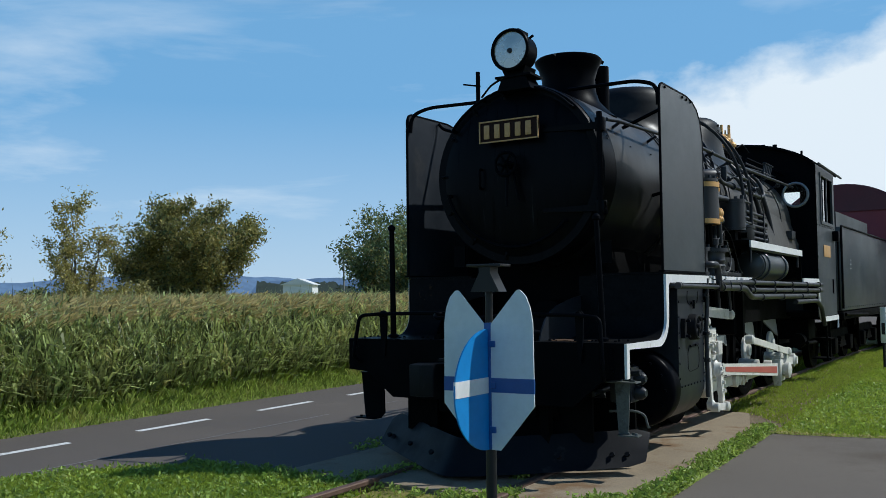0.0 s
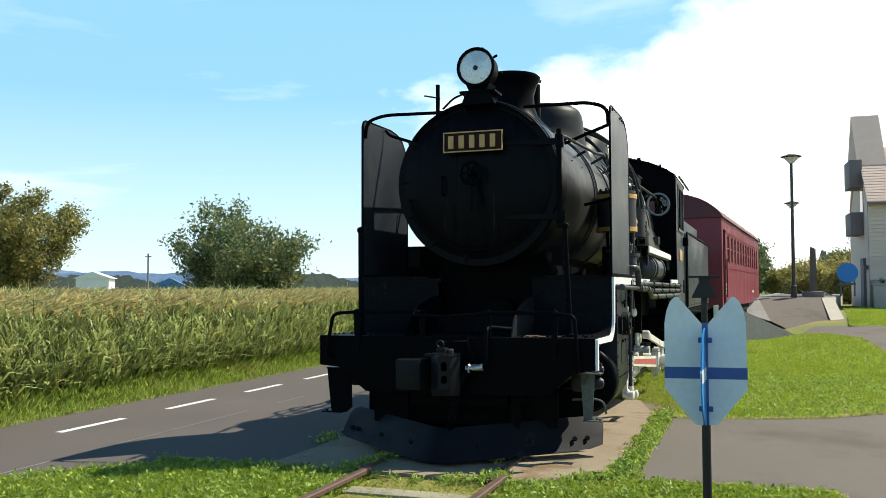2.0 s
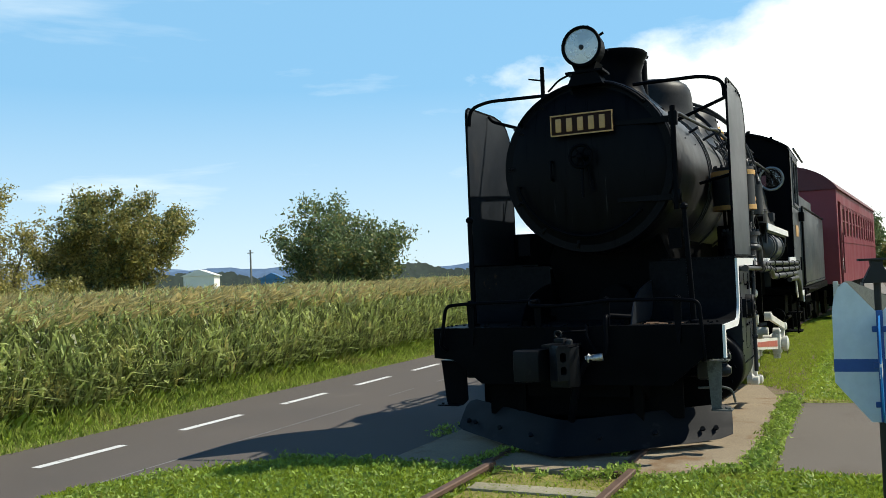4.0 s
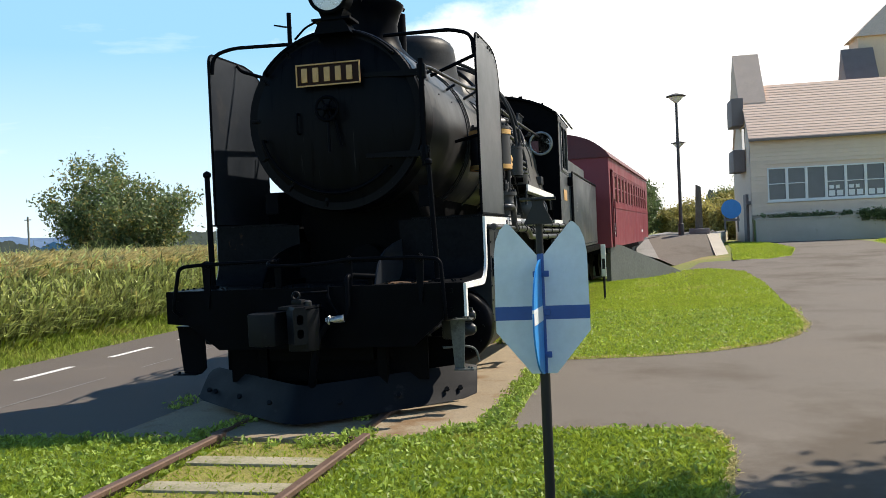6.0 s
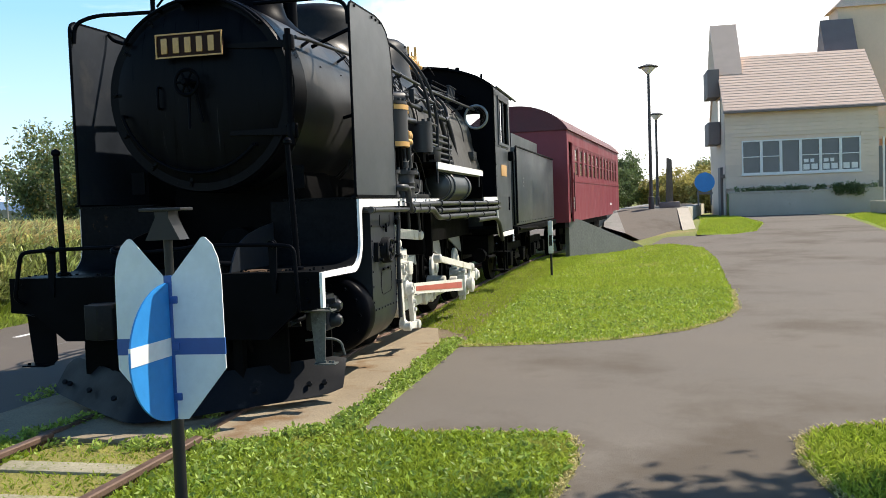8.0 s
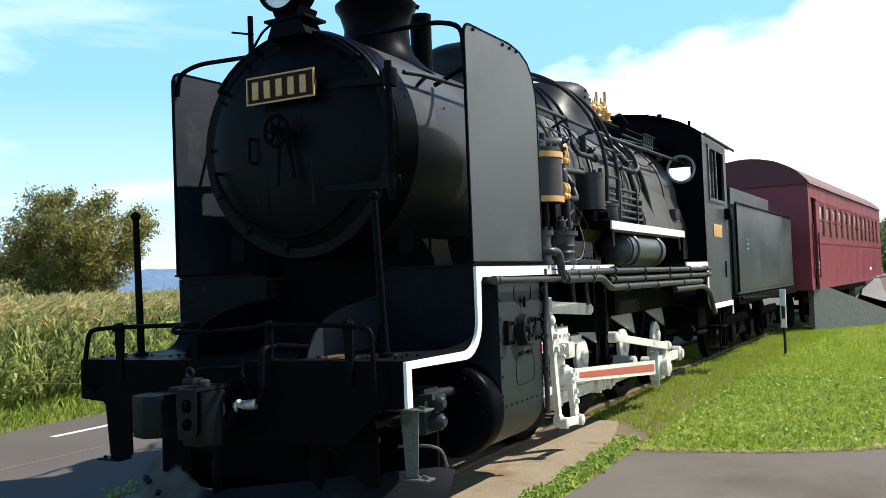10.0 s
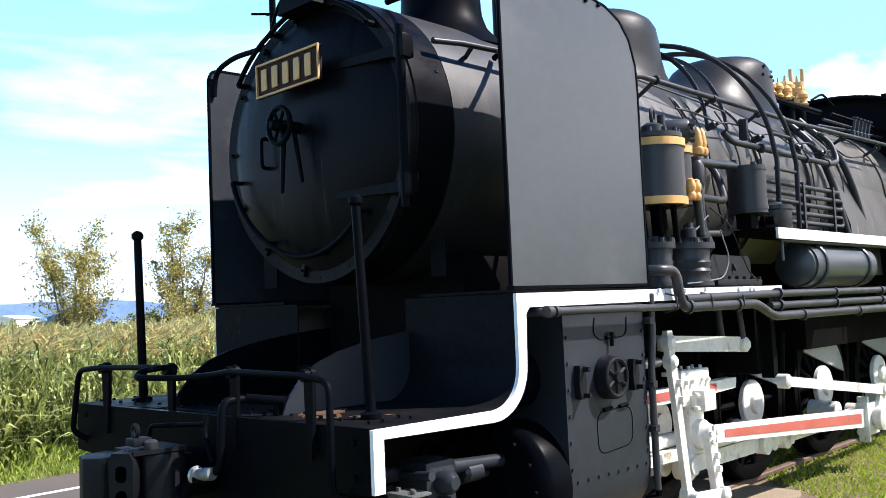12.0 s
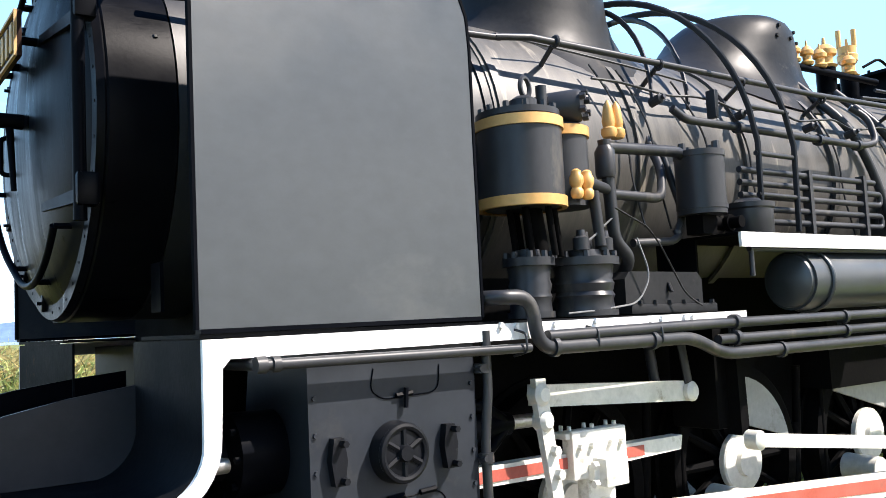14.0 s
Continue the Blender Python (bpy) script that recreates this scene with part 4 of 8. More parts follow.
part("bulb", lathe(B(), [(-0.02, 0.0), (-0.018, 0.022), (0.0, 0.026)], (0.045, 0.535, HZ - 0.01), (0, 1, 0), 14), "signblack", lamp)
part("lens_ring", torus(B(), (0.045, 0.535, HZ), (0, 1, 0), 0.182, 0.016, 36), "black", lamp)
bm = box(B(), -0.015, 0.105, 0.60, 0.80, HZ + 0.175, HZ + 0.21, 0.01)
part("lamp_cap", bm, "black", lamp)
part("lamp_catch", rod(B(), (0.205, 0.62, HZ + 0.10), (0.245, 0.62, HZ + 0.12), 0.012), "black", lamp)
bm = B()
prism(bm, [(-0.13, 3.40), (0.22, 3.40), (0.18, 3.49), (0.14, 3.54), (0.17, 3.61), (-0.08, 3.61), (-0.05, 3.54), (-0.09, 3.49)], "y", 0.60, 0.82)
box(bm, -0.14, 0.23, 0.58, 0.84, 3.515, 3.535)
part("lamp_bracket", bm, "black", lamp)
tube_bm = tube(B(), [(-0.12, 0.64, 3.52), (-0.24, 0.68, 3.49), (-0.36, 0.72, 3.40)], 0.01, bend=0.05)
part("lamp_cable", tube_bm, "black", lamp)
bm = rod(B(), (-0.44, 0.80, 3.34), (-0.44, 0.80, 3.67), 0.02)
rod(bm, (-0.56, 0.74, 3.55), (-0.42, 0.80, 3.53), 0.008)
rod(bm, (-0.54, 0.84, 3.56), (-0.42, 0.80, 3.53), 0.008)
lp("flag_holder", bm, "black")
# chimney with its cap, and the exhaust pipe behind it
bm = lathe(B(), [(-0.12, 0.50), (-0.03, 0.40), (0.06, 0.32), (0.16, 0.285), (0.30, 0.275), (0.42, 0.31), (0.47, 0.345), (0.50, 0.35), (0.50, 0.25), (0.46, 0.2), (0.46, 0.0)], (0.04, 1.86, 3.425), (0, 0, 1), 40)
chim = lp("chimney", bm, "black")
bm = lathe(B(), [(0.0, 0.33), (0.02, 0.33), (0.035, 0.2), (0.04, 0.0)], (0.04, 1.86, 3.925), (0, 0, 1), 32)
for a in (30, 150, 270):
    rod(bm, (0.04 + 0.33 * math.cos(radians(a)), 1.86 + 0.33 * math.sin(radians(a)), 3.925), (0.04 + 0.37 * math.cos(radians(a)), 1.86 + 0.37 * math.sin(radians(a)), 3.905), 0.02, seg=6)
part("chimney_cap", bm, "black", chim)
lp("exhaust_pipe", lathe(B(), [(0, 0.10), (0.56, 0.10), (0.56, 0.085), (0.50, 0.08)], (0.17, 2.42, 3.40), (0, 0, 1), 20), "black")
# dark pump-shaped mass added on the far running board to close a bright gap
bm = box(B(), -1.25, -0.80, 2.06, 4.2, 1.705, 2.07, 0.03)
for y in (2.70, 3.55):
    lathe(bm, [(0, 0.0), (0, 0.19), (0.03, 0.20), (0.60, 0.20), (0.63, 0.19), (0.63, 0.0)], (-1.03, y - 0.34, 1.90), (0, 1, 0), 24)
lp("water_pump", bm, "dark", "dark pump-shaped mass added on the far running board")
# smoke deflectors
DEF = [(0.96, 1.72), (0.96, 3.30), (0.985, 3.355), (1.04, 3.375), (1.75, 3.385), (1.95, 3.36), (2.10, 3.30), (2.20, 3.20), (2.26, 3.05), (2.27, 2.9), (2.27, 1.72)]
for s in (-1, 1):
    bm = B()
    prism(bm, DEF, "x", s * (W - 0.006), s * (W + 0.006))
    # Far deflector gets a darker paint, standing in for shade on its inside.
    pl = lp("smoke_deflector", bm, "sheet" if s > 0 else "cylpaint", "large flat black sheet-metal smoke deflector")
    bm = B()
    tube(bm, [(s * W, y, z) for y, z in DEF], 0.012, 6, bend=0.02)
    box(bm, s * W - 0.04, s * W + 0.012, 0.97, 2.26, 1.705, 1.722)
    bolts(bm, [(s * (W + 0.006), y, 3.35) for y in (1.10, 1.62, 1.75, 1.88)], (s, 0, 0), 0.014, 0.012)
    part("edge_bead", bm, "black", pl)
    bm = B()
    tube(bm, [(s * (W - 0.02), 0.99, 3.18), (s * (W - 0.03), 1.0, 3.36), (s * (W - 0.22), 1.0, 3.42), (s * 0.42, 0.99, 3.42)], 0.018, bend=0.12)
    part("deflector_stay", bm, "black", pl)
    bm = B()
    tube(bm, [(s * (W - 0.02), 1.55, 3.36), (s * (W - 0.06), 1.56, 3.30), (s * 0.72, 1.6, 3.12)], 0.018, bend=0.05)
    part("deflector_stay", bm, "black", pl)
    bm = B()
    tube(bm, [(s * (W - 0.02), 2.1, 2.6), (s * 0.84, 2.1, 2.5)], 0.018, bend=0)
    part("deflector_stay", bm, "black", pl)
for s in (-1, 1):
    bm = tube(B(), [(s * 0.80, 0.98, 3.10), (s * 0.815, 1.2, 3.12), (s * 0.86, 2.9, 3.18)], 0.018, bend=0)
    for y in (1.3, 2.3):
        rod(bm, (s * 0.70, y + 0.05, 3.08), (s * 0.82, y, 3.13), 0.015, seg=6)
    lp("smokebox_handrail", bm, "iron")

# cab
CY0, CY1 = 9.4, 11.45
bm = B()
roofline = [(1.36 * math.sin(radians(a)) / math.sin(radians(62)), 3.60 + (math.cos(radians(a)) - math.cos(radians(62))) * 0.80) for a in range(-62, 63, 8)]
front = [(-W, 1.74)] + [(-W, 3.60)] + [p for p in roofline if abs(p[0]) < W] + [(W, 3.60), (W, 1.74)]
holed(bm, front, [[(sx_ * 0.99 + 0.19 * math.cos(radians(q)), 3.13 + 0.19 * math.sin(radians(q))) for q in range(0, 360, 12)] for sx_ in (-1, 1)], CY0, CY0 + 0.02)
cab = lp("cab", bm, "black", "black cab with round front windows and open side windows")
for s in (-1, 1):
    bm = B()
    a, b = min(s * W, s * (W - 0.02)), max(s * W, s * (W - 0.02))
    box(bm, a, b, CY0, 9.84, 1.13, 3.62)
    box(bm, a, b, 11.12, CY1, 1.13, 3.62)
    box(bm, a, b, 9.84, 11.12, 1.13, 2.70)
    box(bm, a, b, 9.84, 11.12, 3.48, 3.62)
    bolts(bm, [(s * W, 9.46 + 0.18 * i, 2.63) for i in range(11)] + [(s * W, 9.45, 1.3 + 0.2 * i) for i in range(12)], (s, 0, 0), 0.011, 0.008)
    part("side_sheet", bm, "sheet", cab)
    bm = B()
    for y0, y1, z0, z1 in ((9.80, 9.85, 2.66, 3.52), (11.10, 11.15, 2.66, 3.52), (9.85, 11.10, 3.47, 3.52), (9.85, 11.10, 2.66, 2.71), (10.42, 10.47, 2.71, 3.47)):
        box(bm, min(s * W, s * (W + 0.02)), max(s * W, s * (W + 0.02)), y0, y1, z0, z1)
    part("window_frame", bm, "sheet", cab)
    bm = box(B(), min(s * (W - 0.03), s * (W - 0.022)), max(s * (W - 0.03), s * (W - 0.022)), 9.85, 10.43, 2.71, 3.47)
    part("window_pane", bm, "clearglass", cab).visible_shadow = False
    bm = torus(B(), (s * 0.99, CY0 - 0.005, 3.13), (0, 1, 0), 0.195, 0.022, 32)
    part("round_window_ring", bm, "steel", cab, "bright metal ring of the round cab window")
    bm = lathe(B(), [(0, 0.0), (0, 0.186), (0.005, 0.186), (0.005, 0.0)], (s * 0.99, CY0 + 0.012, 3.13), (0, -1, 0), 32)
    part("round_window_pane", bm, "clearglass", cab).visible_shadow = False
    bm = box(B(), min(s * (W + 0.004), s * (W + 0.012)), max(s * (W + 0.004), s * (W + 0.012)), 10.02, 10.75, 2.12, 2.32, 0.003)
    part("cab_side_plate", bm, "plategold", cab, "small gilt plate on the cab side")
    bm = box(B(), min(s * W, s * (W + 0.1)), max(s * W, s * (W + 0.1)), 11.1, 11.3, 2.42, 2.6, 0.02)
    part("side_lamp", bm, "black", cab)
    bm = rod(B(), (s * (W + 0.04), CY1 + 0.02, 1.2), (s * (W + 0.04), CY1 + 0.02, 2.6), 0.016)
    rod(bm, (s * (W + 0.02), 10.9, 1.5), (s * (W + 0.02), 10.9, 1.75), 0.012)
    part("cab_handrail", bm, "black", cab)
bm = B()
prism(bm, roofline + [(x * 0.985, z - 0.03) for x, z in reversed(roofline)], "y", CY0 - 0.18, CY1 + 0.45)
for y in (9.6, 10.2, 10.8, 11.4):
    box(bm, -0.5, 0.5, y - 0.01, y + 0.01, 4.0, 4.035)
rod(bm, (0.6, 9.9, 3.85), (0.6, 9.9, 4.06), 0.035)
rod(bm, (-0.2, 9.3, 3.95), (-0.2, 9.3, 4.06), 0.015)
rod(bm, (0.95, 10.4, 3.75), (0.95, 10.4, 3.98), 0.02)
part("cab_roof", bm, "black", cab)
for s in (-1, 1):
    part("rain_gutter", tube(B(), [(s * 1.38, CY0 - 0.16, 3.60), (s * 1.38, CY1 + 0.42, 3.60)], 0.02, 6, bend=0), "iron", cab)
part("cab_floor", box(B(), -W + 0.03, W - 0.03, CY0 + 0.05, CY1, 1.14, 1.2), "dark", cab)
part("boiler_backhead", box(B(), -0.60, 0.60, CY0 + 0.05, 9.9, 1.2, 3.3), "dark", cab)
# Added unseen beam and sheets block the sky seen through the round windows.
part("rear_beam", box(B(), -0.74, 0.74, CY1 - 0.03, CY1, 3.36, 3.9), "dark", cab)
for s in (-1, 1):
    part("back_sheet", box(B(), min(s * 0.74, s * (W - 0.03)), max(s * 0.74, s * (W - 0.03)), CY1 - 0.03, CY1, 1.2, 3.62), "dark", cab)

# cylinders and the valve chest side plate
for s in (-1, 1):
    prof = [(0.75, 1.655), (1.29, 1.655)] + [(0.95 + 0.34 * math.cos(radians(a)), 0.66 + 0.34 * math.sin(radians(a))) for a in range(0, -181, -12)] + [(0.61, 1.0)]
    bm = prism(B(), [(s * x, z) for x, z in prof], "y", 1.40, 2.22)
    pts = [(s * 1.29, y, z) for y in (1.425, 2.195) for z in (0.74, 0.88, 1.02, 1.16, 1.30, 1.44)] + [(s * 1.29, 1.47 + 0.10 * i, 0.665) for i in range(8)]
    bolts(bm, pts, (s, 0, 0), 0.011, 0.010)
    cylr = lp("cylinder", bm, "cylpaint")
    bm = lathe(B(), [(0.0, 0.0), (0.0, 0.10), (0.015, 0.24), (0.03, 0.30), (0.06, 0.335), (0.09, 0.345), (0.24, 0.345), (0.245, 0.33)], (s * 0.96, 1.16, 0.655), (0, 1, 0), 48)
    bolts(bm, [(s * 0.96 + 0.27 * math.cos(radians(a)), 1.18, 0.655 + 0.27 * math.sin(radians(a))) for a in range(0, 360, 30)], (0, -1, 0), 0.014, 0.02)
    part("cylinder_cover", bm, "black", cylr)
    bm = lathe(B(), [(0.0, 0.0), (0.0, 0.08), (0.05, 0.09), (0.08, 0.17), (0.30, 0.17)], (s * 0.95, 1.12, 1.22), (0, 1, 0), 28)
    bolts(bm, [(s * 0.95 + 0.145 * math.cos(radians(a)), 1.2, 1.22 + 0.145 * math.sin(radians(a))) for a in range(0, 360, 45)], (0, -1, 0), 0.016, 0.025)
    part("valve_chest_cover", bm, "black", cylr)
    part("valve_tail_rod", rod(B(), (s * 1.02, 0.98, 1.20), (s * 1.02, 1.30, 1.20), 0.034, seg=14), "steel", cylr, "bright steel tail rod")
    # round by-pass valve with a spoked cap and its two side covers
    bm = lathe(B(), [(-0.02, 0.125), (0.05, 0.12), (0.065, 0.115), (0.07, 0.105)], (s * 1.29, 1.79, 1.20), (s, 0, 0), 32)
    torus(bm, (s * 1.36, 1.79, 1.20), (1, 0, 0), 0.104, 0.016, 32)
    part("bypass_valve", bm, "plough", cylr, "round black valve cap with six spokes")
    bm = lathe(B(), [(-0.02, 0.04), (0.0, 0.04), (0.03, 0.03)], (s * 1.355, 1.79, 1.20), (s, 0, 0), 12)
    for a in range(30, 390, 60):
        rod(bm, (s * 1.36, 1.79, 1.20), (s * 1.36, 1.79 + 0.104 * math.cos(radians(a)), 1.20 + 0.104 * math.sin(radians(a))), 0.013, seg=6)
    part("valve_spokes", bm, "plough", cylr)
    for y in (1.51, 2.05):
        bm = B()
        prism(bm, [(y - 0.022, 1.105), (y + 0.022, 1.105), (y + 0.036, 1.20), (y + 0.022, 1.285), (y - 0.022, 1.285), (y - 0.036, 1.20)], "x", s * 1.288, s * 1.33)
        for z in (1.125, 1.265):
            rod(bm, (s * 1.33, y + 0.01, z), (s * 1.37, y + 0.01, z), 0.014, seg=6)
        part("valve_side_cover", bm, "plough", cylr)
    bm = B()
    tube(bm, [(s * 1.293, 1.70, 1.535), (s * 1.293, 1.68, 1.45), (s * 1.293, 1.74, 1.41), (s * 1.293, 2.02, 1.42), (s * 1.293, 2.03, 1.53)], 0.003, 6, bend=0.05)
    part("hatch_outline", bm, "black", cylr)
    bm = B()
    tube(bm, [(s * 1.291, 1.88, 1.015), (s * 1.291, 1.68, 1.015), (s * 1.291, 1.68, 0.78), (s * 1.291, 2.04, 0.80), (s * 1.291, 2.04, 1.02), (s * 1.291, 1.88, 1.018)], 0.003, 6, bend=0.08)
    part("hatch_outline", bm, "black", cylr)
    for y, z in ((1.78, 1.02), (1.94, 1.025), (1.84, 1.42)):
        part("hatch_hinge", rod(B(), (s * 1.30, y - 0.04, z), (s * 1.30, y + 0.04, z + 0.005), 0.012, seg=6), "black", cylr)
    part("hatch_latch", rod(B(), (s * 1.31, 1.845, 1.45), (s * 1.31, 1.84, 1.37), 0.012, seg=6), "black", cylr)
    bm = B()
    tube(bm, [(s * 1.32, 2.27, 1.66), (s * 1.32, 2.27, 1.40), (s * 1.31, 2.25, 1.2), (s * 1.31, 2.25, 0.5)], 0.022, bend=0.06)
    for z in (1.5, 1.12, 0.86):
        rod(bm, (s * 1.31, 2.25, z - 0.02), (s * 1.31, 2.25, z + 0.02), 0.034, seg=10)
        rod(bm, (s * 1.25, 2.23, z), (s * 1.34, 2.23, z), 0.015, seg=6)
    part("drain_pipe", bm, "iron", cylr)

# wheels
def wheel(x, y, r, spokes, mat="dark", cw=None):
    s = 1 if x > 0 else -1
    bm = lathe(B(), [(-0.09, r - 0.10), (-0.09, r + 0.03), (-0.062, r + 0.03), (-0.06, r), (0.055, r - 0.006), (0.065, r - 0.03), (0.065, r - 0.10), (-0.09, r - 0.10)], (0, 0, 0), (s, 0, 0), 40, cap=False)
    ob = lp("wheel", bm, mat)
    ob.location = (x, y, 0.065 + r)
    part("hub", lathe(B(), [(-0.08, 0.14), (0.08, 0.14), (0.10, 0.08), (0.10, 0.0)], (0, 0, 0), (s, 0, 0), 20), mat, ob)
    data = None
    for i in range(spokes):
        if data is None:
            sp = part("spoke", rod(B(), (0, 0.1, 0), (0, r - 0.08, 0), 0.035, 0.024, 6), mat, ob)
            data = sp.data
        else:
            sp = new("spoke", data)
            sp.parent = ob
        sp.rotation_euler.x = 2 * math.pi * i / spokes
    if cw is not None:
        bm = B()
        pts = [((r - 0.09) * math.cos(radians(a)), (r - 0.09) * math.sin(radians(a))) for a in range(cw - 64, cw + 65, 8)]
        prism(bm, pts, "x", s * 0.05, s * 0.075)
        part("counterweight", bm, "cwgrey", ob, "grey painted counterweight")
    return ob


DR = 0.63
AXLES = (3.42, 5.17, 6.92, 8.64)
PIN = (-0.27, -0.20)
for s in (-1, 1):
    wheel(s * 0.60, 1.35, 0.42, 10)
    for i, y in enumerate(AXLES):
        w = wheel(s * 0.60, y, DR, 14, "dark", 75 if i else None)
        bm = lathe(B(), [(0.05, 0.195), (0.085, 0.195), (0.095, 0.185), (0.10, 0.09), (0.13, 0.085), (0.13, 0.0)], (0, 0, 0), (s, 0, 0), 28)
        part("axle_boss", bm, "rodwhite", w, "white painted axle boss")
        bm = lathe(B(), [(0.05, 0.10), (0.30, 0.09)], (0, PIN[0], PIN[1]), (s, 0, 0), 18)
        part("crank_boss", bm, "rodwhite", w)
for y, z, r in [(v, 0.695, 0.09) for v in AXLES] + [(1.35, 0.485, 0.07)]:
    lp("axle", rod(B(), (-0.58, y, z), (0.58, y, z), r), "dark")


def bar(y0, z0, y1, z1, h0, h1):
    return [(y0, z0 - h0), (y1, z1 - h1), (y1, z1 + h1), (y0, z0 + h0)]


# valve gear and rods: pale painted steel with red flutes
for s in (-1, 1):
    sx = lambda a, b: (min(s * a, s * b), max(s * a, s * b))
    for z, h in ((0.985, 0.045), (0.585, 0.032)):
        bm = prism(B(), [(2.24, z - h), (3.2, z - h * 1.2), (4.0, z - h * 0.7), (4.02, z + h), (2.24, z + h)], "x", s * 0.98, s * 1.06)
        guide = lp("guide_bar", bm, "rodwhite", "white slide bar with red flutes")
        if z > 0.8:
            for y0, y1 in ((2.34, 3.04), (3.46, 3.66)):
                part("guide_flute", box(B(), *sx(1.056, 1.066), y0, y1, z - 0.028, z + 0.026), "red", guide)
    lp("piston_rod", rod(B(), (s * 0.95, 2.2, 0.665), (s * 0.95, 3.2, 0.665), 0.05, seg=16), "rodwhite")
    lp("piston_gland", lathe(B(), [(0, 0.17), (0.06, 0.17), (0.07, 0.10), (0.16, 0.09), (0.17, 0.06)], (s * 0.95, 2.22, 0.665), (0, 1, 0), 20), "black")
    bm = B()
    box(bm, *sx(1.03, 1.11), 3.03, 3.46, 0.90, 1.14, 0.012)
    box(bm, *sx(1.02, 1.10), 3.14, 3.36, 0.58, 0.92, 0.012)
    box(bm, *sx(0.97, 1.09), 3.0, 3.48, 1.10, 1.13, 0.006)
    bolts(bm, [(s * 1.11, y, 1.06) for y in (3.08, 3.17, 3.32, 3.41)], (s, 0, 0), 0.017, 0.025)
    bolts(bm, [(s * x, y, 1.13) for y in (3.06, 3.24, 3.42) for x in (1.0, 1.06)], (0, 0, 1), 0.013, 0.030)
    xh = lp("crosshead", bm, "rodwhite", "white painted crosshead with bolts")
    bm = box(B(), *sx(1.10, 1.20), 3.18, 3.36, 0.86, 1.00, 0.012)
    box(bm, *sx(1.10, 1.15), 3.14, 3.40, 0.89, 0.97, 0.01)
    bolts(bm, [(s * 1.16, 3.15, z) for z in (0.88, 0.97)], (0, -1, 0), 0.022, 0.03)
    part("wrist_pin_block", bm, "rodwhite", xh)
    bm = lathe(B(), [(0, 0.10), (0.05, 0.10), (0.07, 0.08), (0.11, 0.07), (0.12, 0.04), (0.12, 0.0)], (s * 1.10, 3.25, 0.70), (s, 0, 0), 22)
    bolts(bm, [(s * 1.19, 3.25 + 0.05 * math.cos(a), 0.70 + 0.05 * math.sin(a)) for a in (0.3, 1.6, 2.9, 4.2, 5.5)], (s, 0, 0), 0.02, 0.04)
    part("wrist_pin", bm, "rodwhite", xh)
    # drop arm of the crosshead and its link to the combination lever
    bm = prism(B(), [(3.20, 0.66), (3.31, 0.66), (3.33, 0.50), (3.36, 0.40), (3.38, 0.30), (3.33, 0.26), (3.27, 0.30), (3.25, 0.42), (3.22, 0.52)], "x", s * 1.16, s * 1.21)
    bolts(bm, [(s * 1.21, 3.27, 0.56), (s * 1.21, 3.29, 0.47), (s * 1.21, 3.32, 0.33)], (s, 0, 0), 0.026, 0.03)
    part("drop_arm", bm, "rodwhite", xh)
    bm = prism(B(), [(2.70, 1.42), (2.77, 1.42), (2.785, 1.32), (2.84, 0.98), (2.93, 0.36), (2.86, 0.34), (2.765, 0.96), (2.70, 1.32)], "x", s * 1.155, s * 1.195)
    for y, z, r in ((2.74, 1.345, 0.055), (2.76, 1.22, 0.05), (2.895, 0.35, 0.055)):
        lathe(bm, [(-0.01, r), (0.05, r), (0.07, r * 0.6)], (s * 1.15, y, z), (s, 0, 0), 14)
    bolts(bm, [(s * 1.195, 2.80, 1.08), (s * 1.195, 2.82, 0.97)], (s, 0, 0), 0.028, 0.035)
    bolts(bm, [(s * 1.17, 2.78, 1.10), (s * 1.17, 2.81, 0.96)], (0, -1, 0), 0.02, 0.04)
    lp("combination_lever", bm, "rodwhite")
    bm = prism(B(), bar(2.89, 0.33, 3.33, 0.30, 0.036, 0.036), "x", s * 1.205, s * 1.235)
    for y, z in ((2.89, 0.33), (3.33, 0.30)):
        lathe(bm, [(-0.03, 0.05), (0.05, 0.05), (0.06, 0.03)], (s * 1.21, y, z), (s, 0, 0), 14)
    lp("union_link", bm, "rodwhite")
    bm = prism(B(), [(2.74, 1.29), (2.82, 1.28), (3.95, 1.225), (4.03, 1.23), (4.03, 1.32), (3.95, 1.335), (2.82, 1.385), (2.74, 1.39)], "x", s * 1.09, s * 1.14)
    lathe(bm, [(-0.02, 0.055), (0.06, 0.055), (0.08, 0.03)], (s * 1.11, 4.0, 1.275), (s, 0, 0), 14)
    lp("radius_rod", bm, "rodwhite")
    lp("lifting_link", tube(B(), [(s * 1.14, 3.93, 1.66), (s * 1.15, 4.0, 1.28)], 0.03, 12, bend=0, flat=0.02), "iron")
    lp("lifting_link", tube(B(), [(s * 1.06, 3.74, 1.68), (s * 1.06, 3.80, 1.32)], 0.03, 12, bend=0), "iron")
    bm = box(B(), *sx(0.78, 1.12), 4.30, 4.46, 1.03, 1.62, 0.03)
    prism(bm, [(4.40, 1.62), (4.47, 1.62), (4.49, 1.05), (4.41, 1.0)], "x", s * 1.10, s * 1.20)
    lp("expansion_link", bm, "dark")
    bm = lathe(B(), [(0, 0.055), (0.30, 0.10), (0.50, 0.105)], (s * 0.95, 2.72, 1.20), (0, -1, 0), 18)
    tube(bm, [(s * 1.05, 2.25, 1.34), (s * 1.02, 2.5, 1.30), (s * 0.98, 2.66, 1.22)], 0.03, bend=0.1)
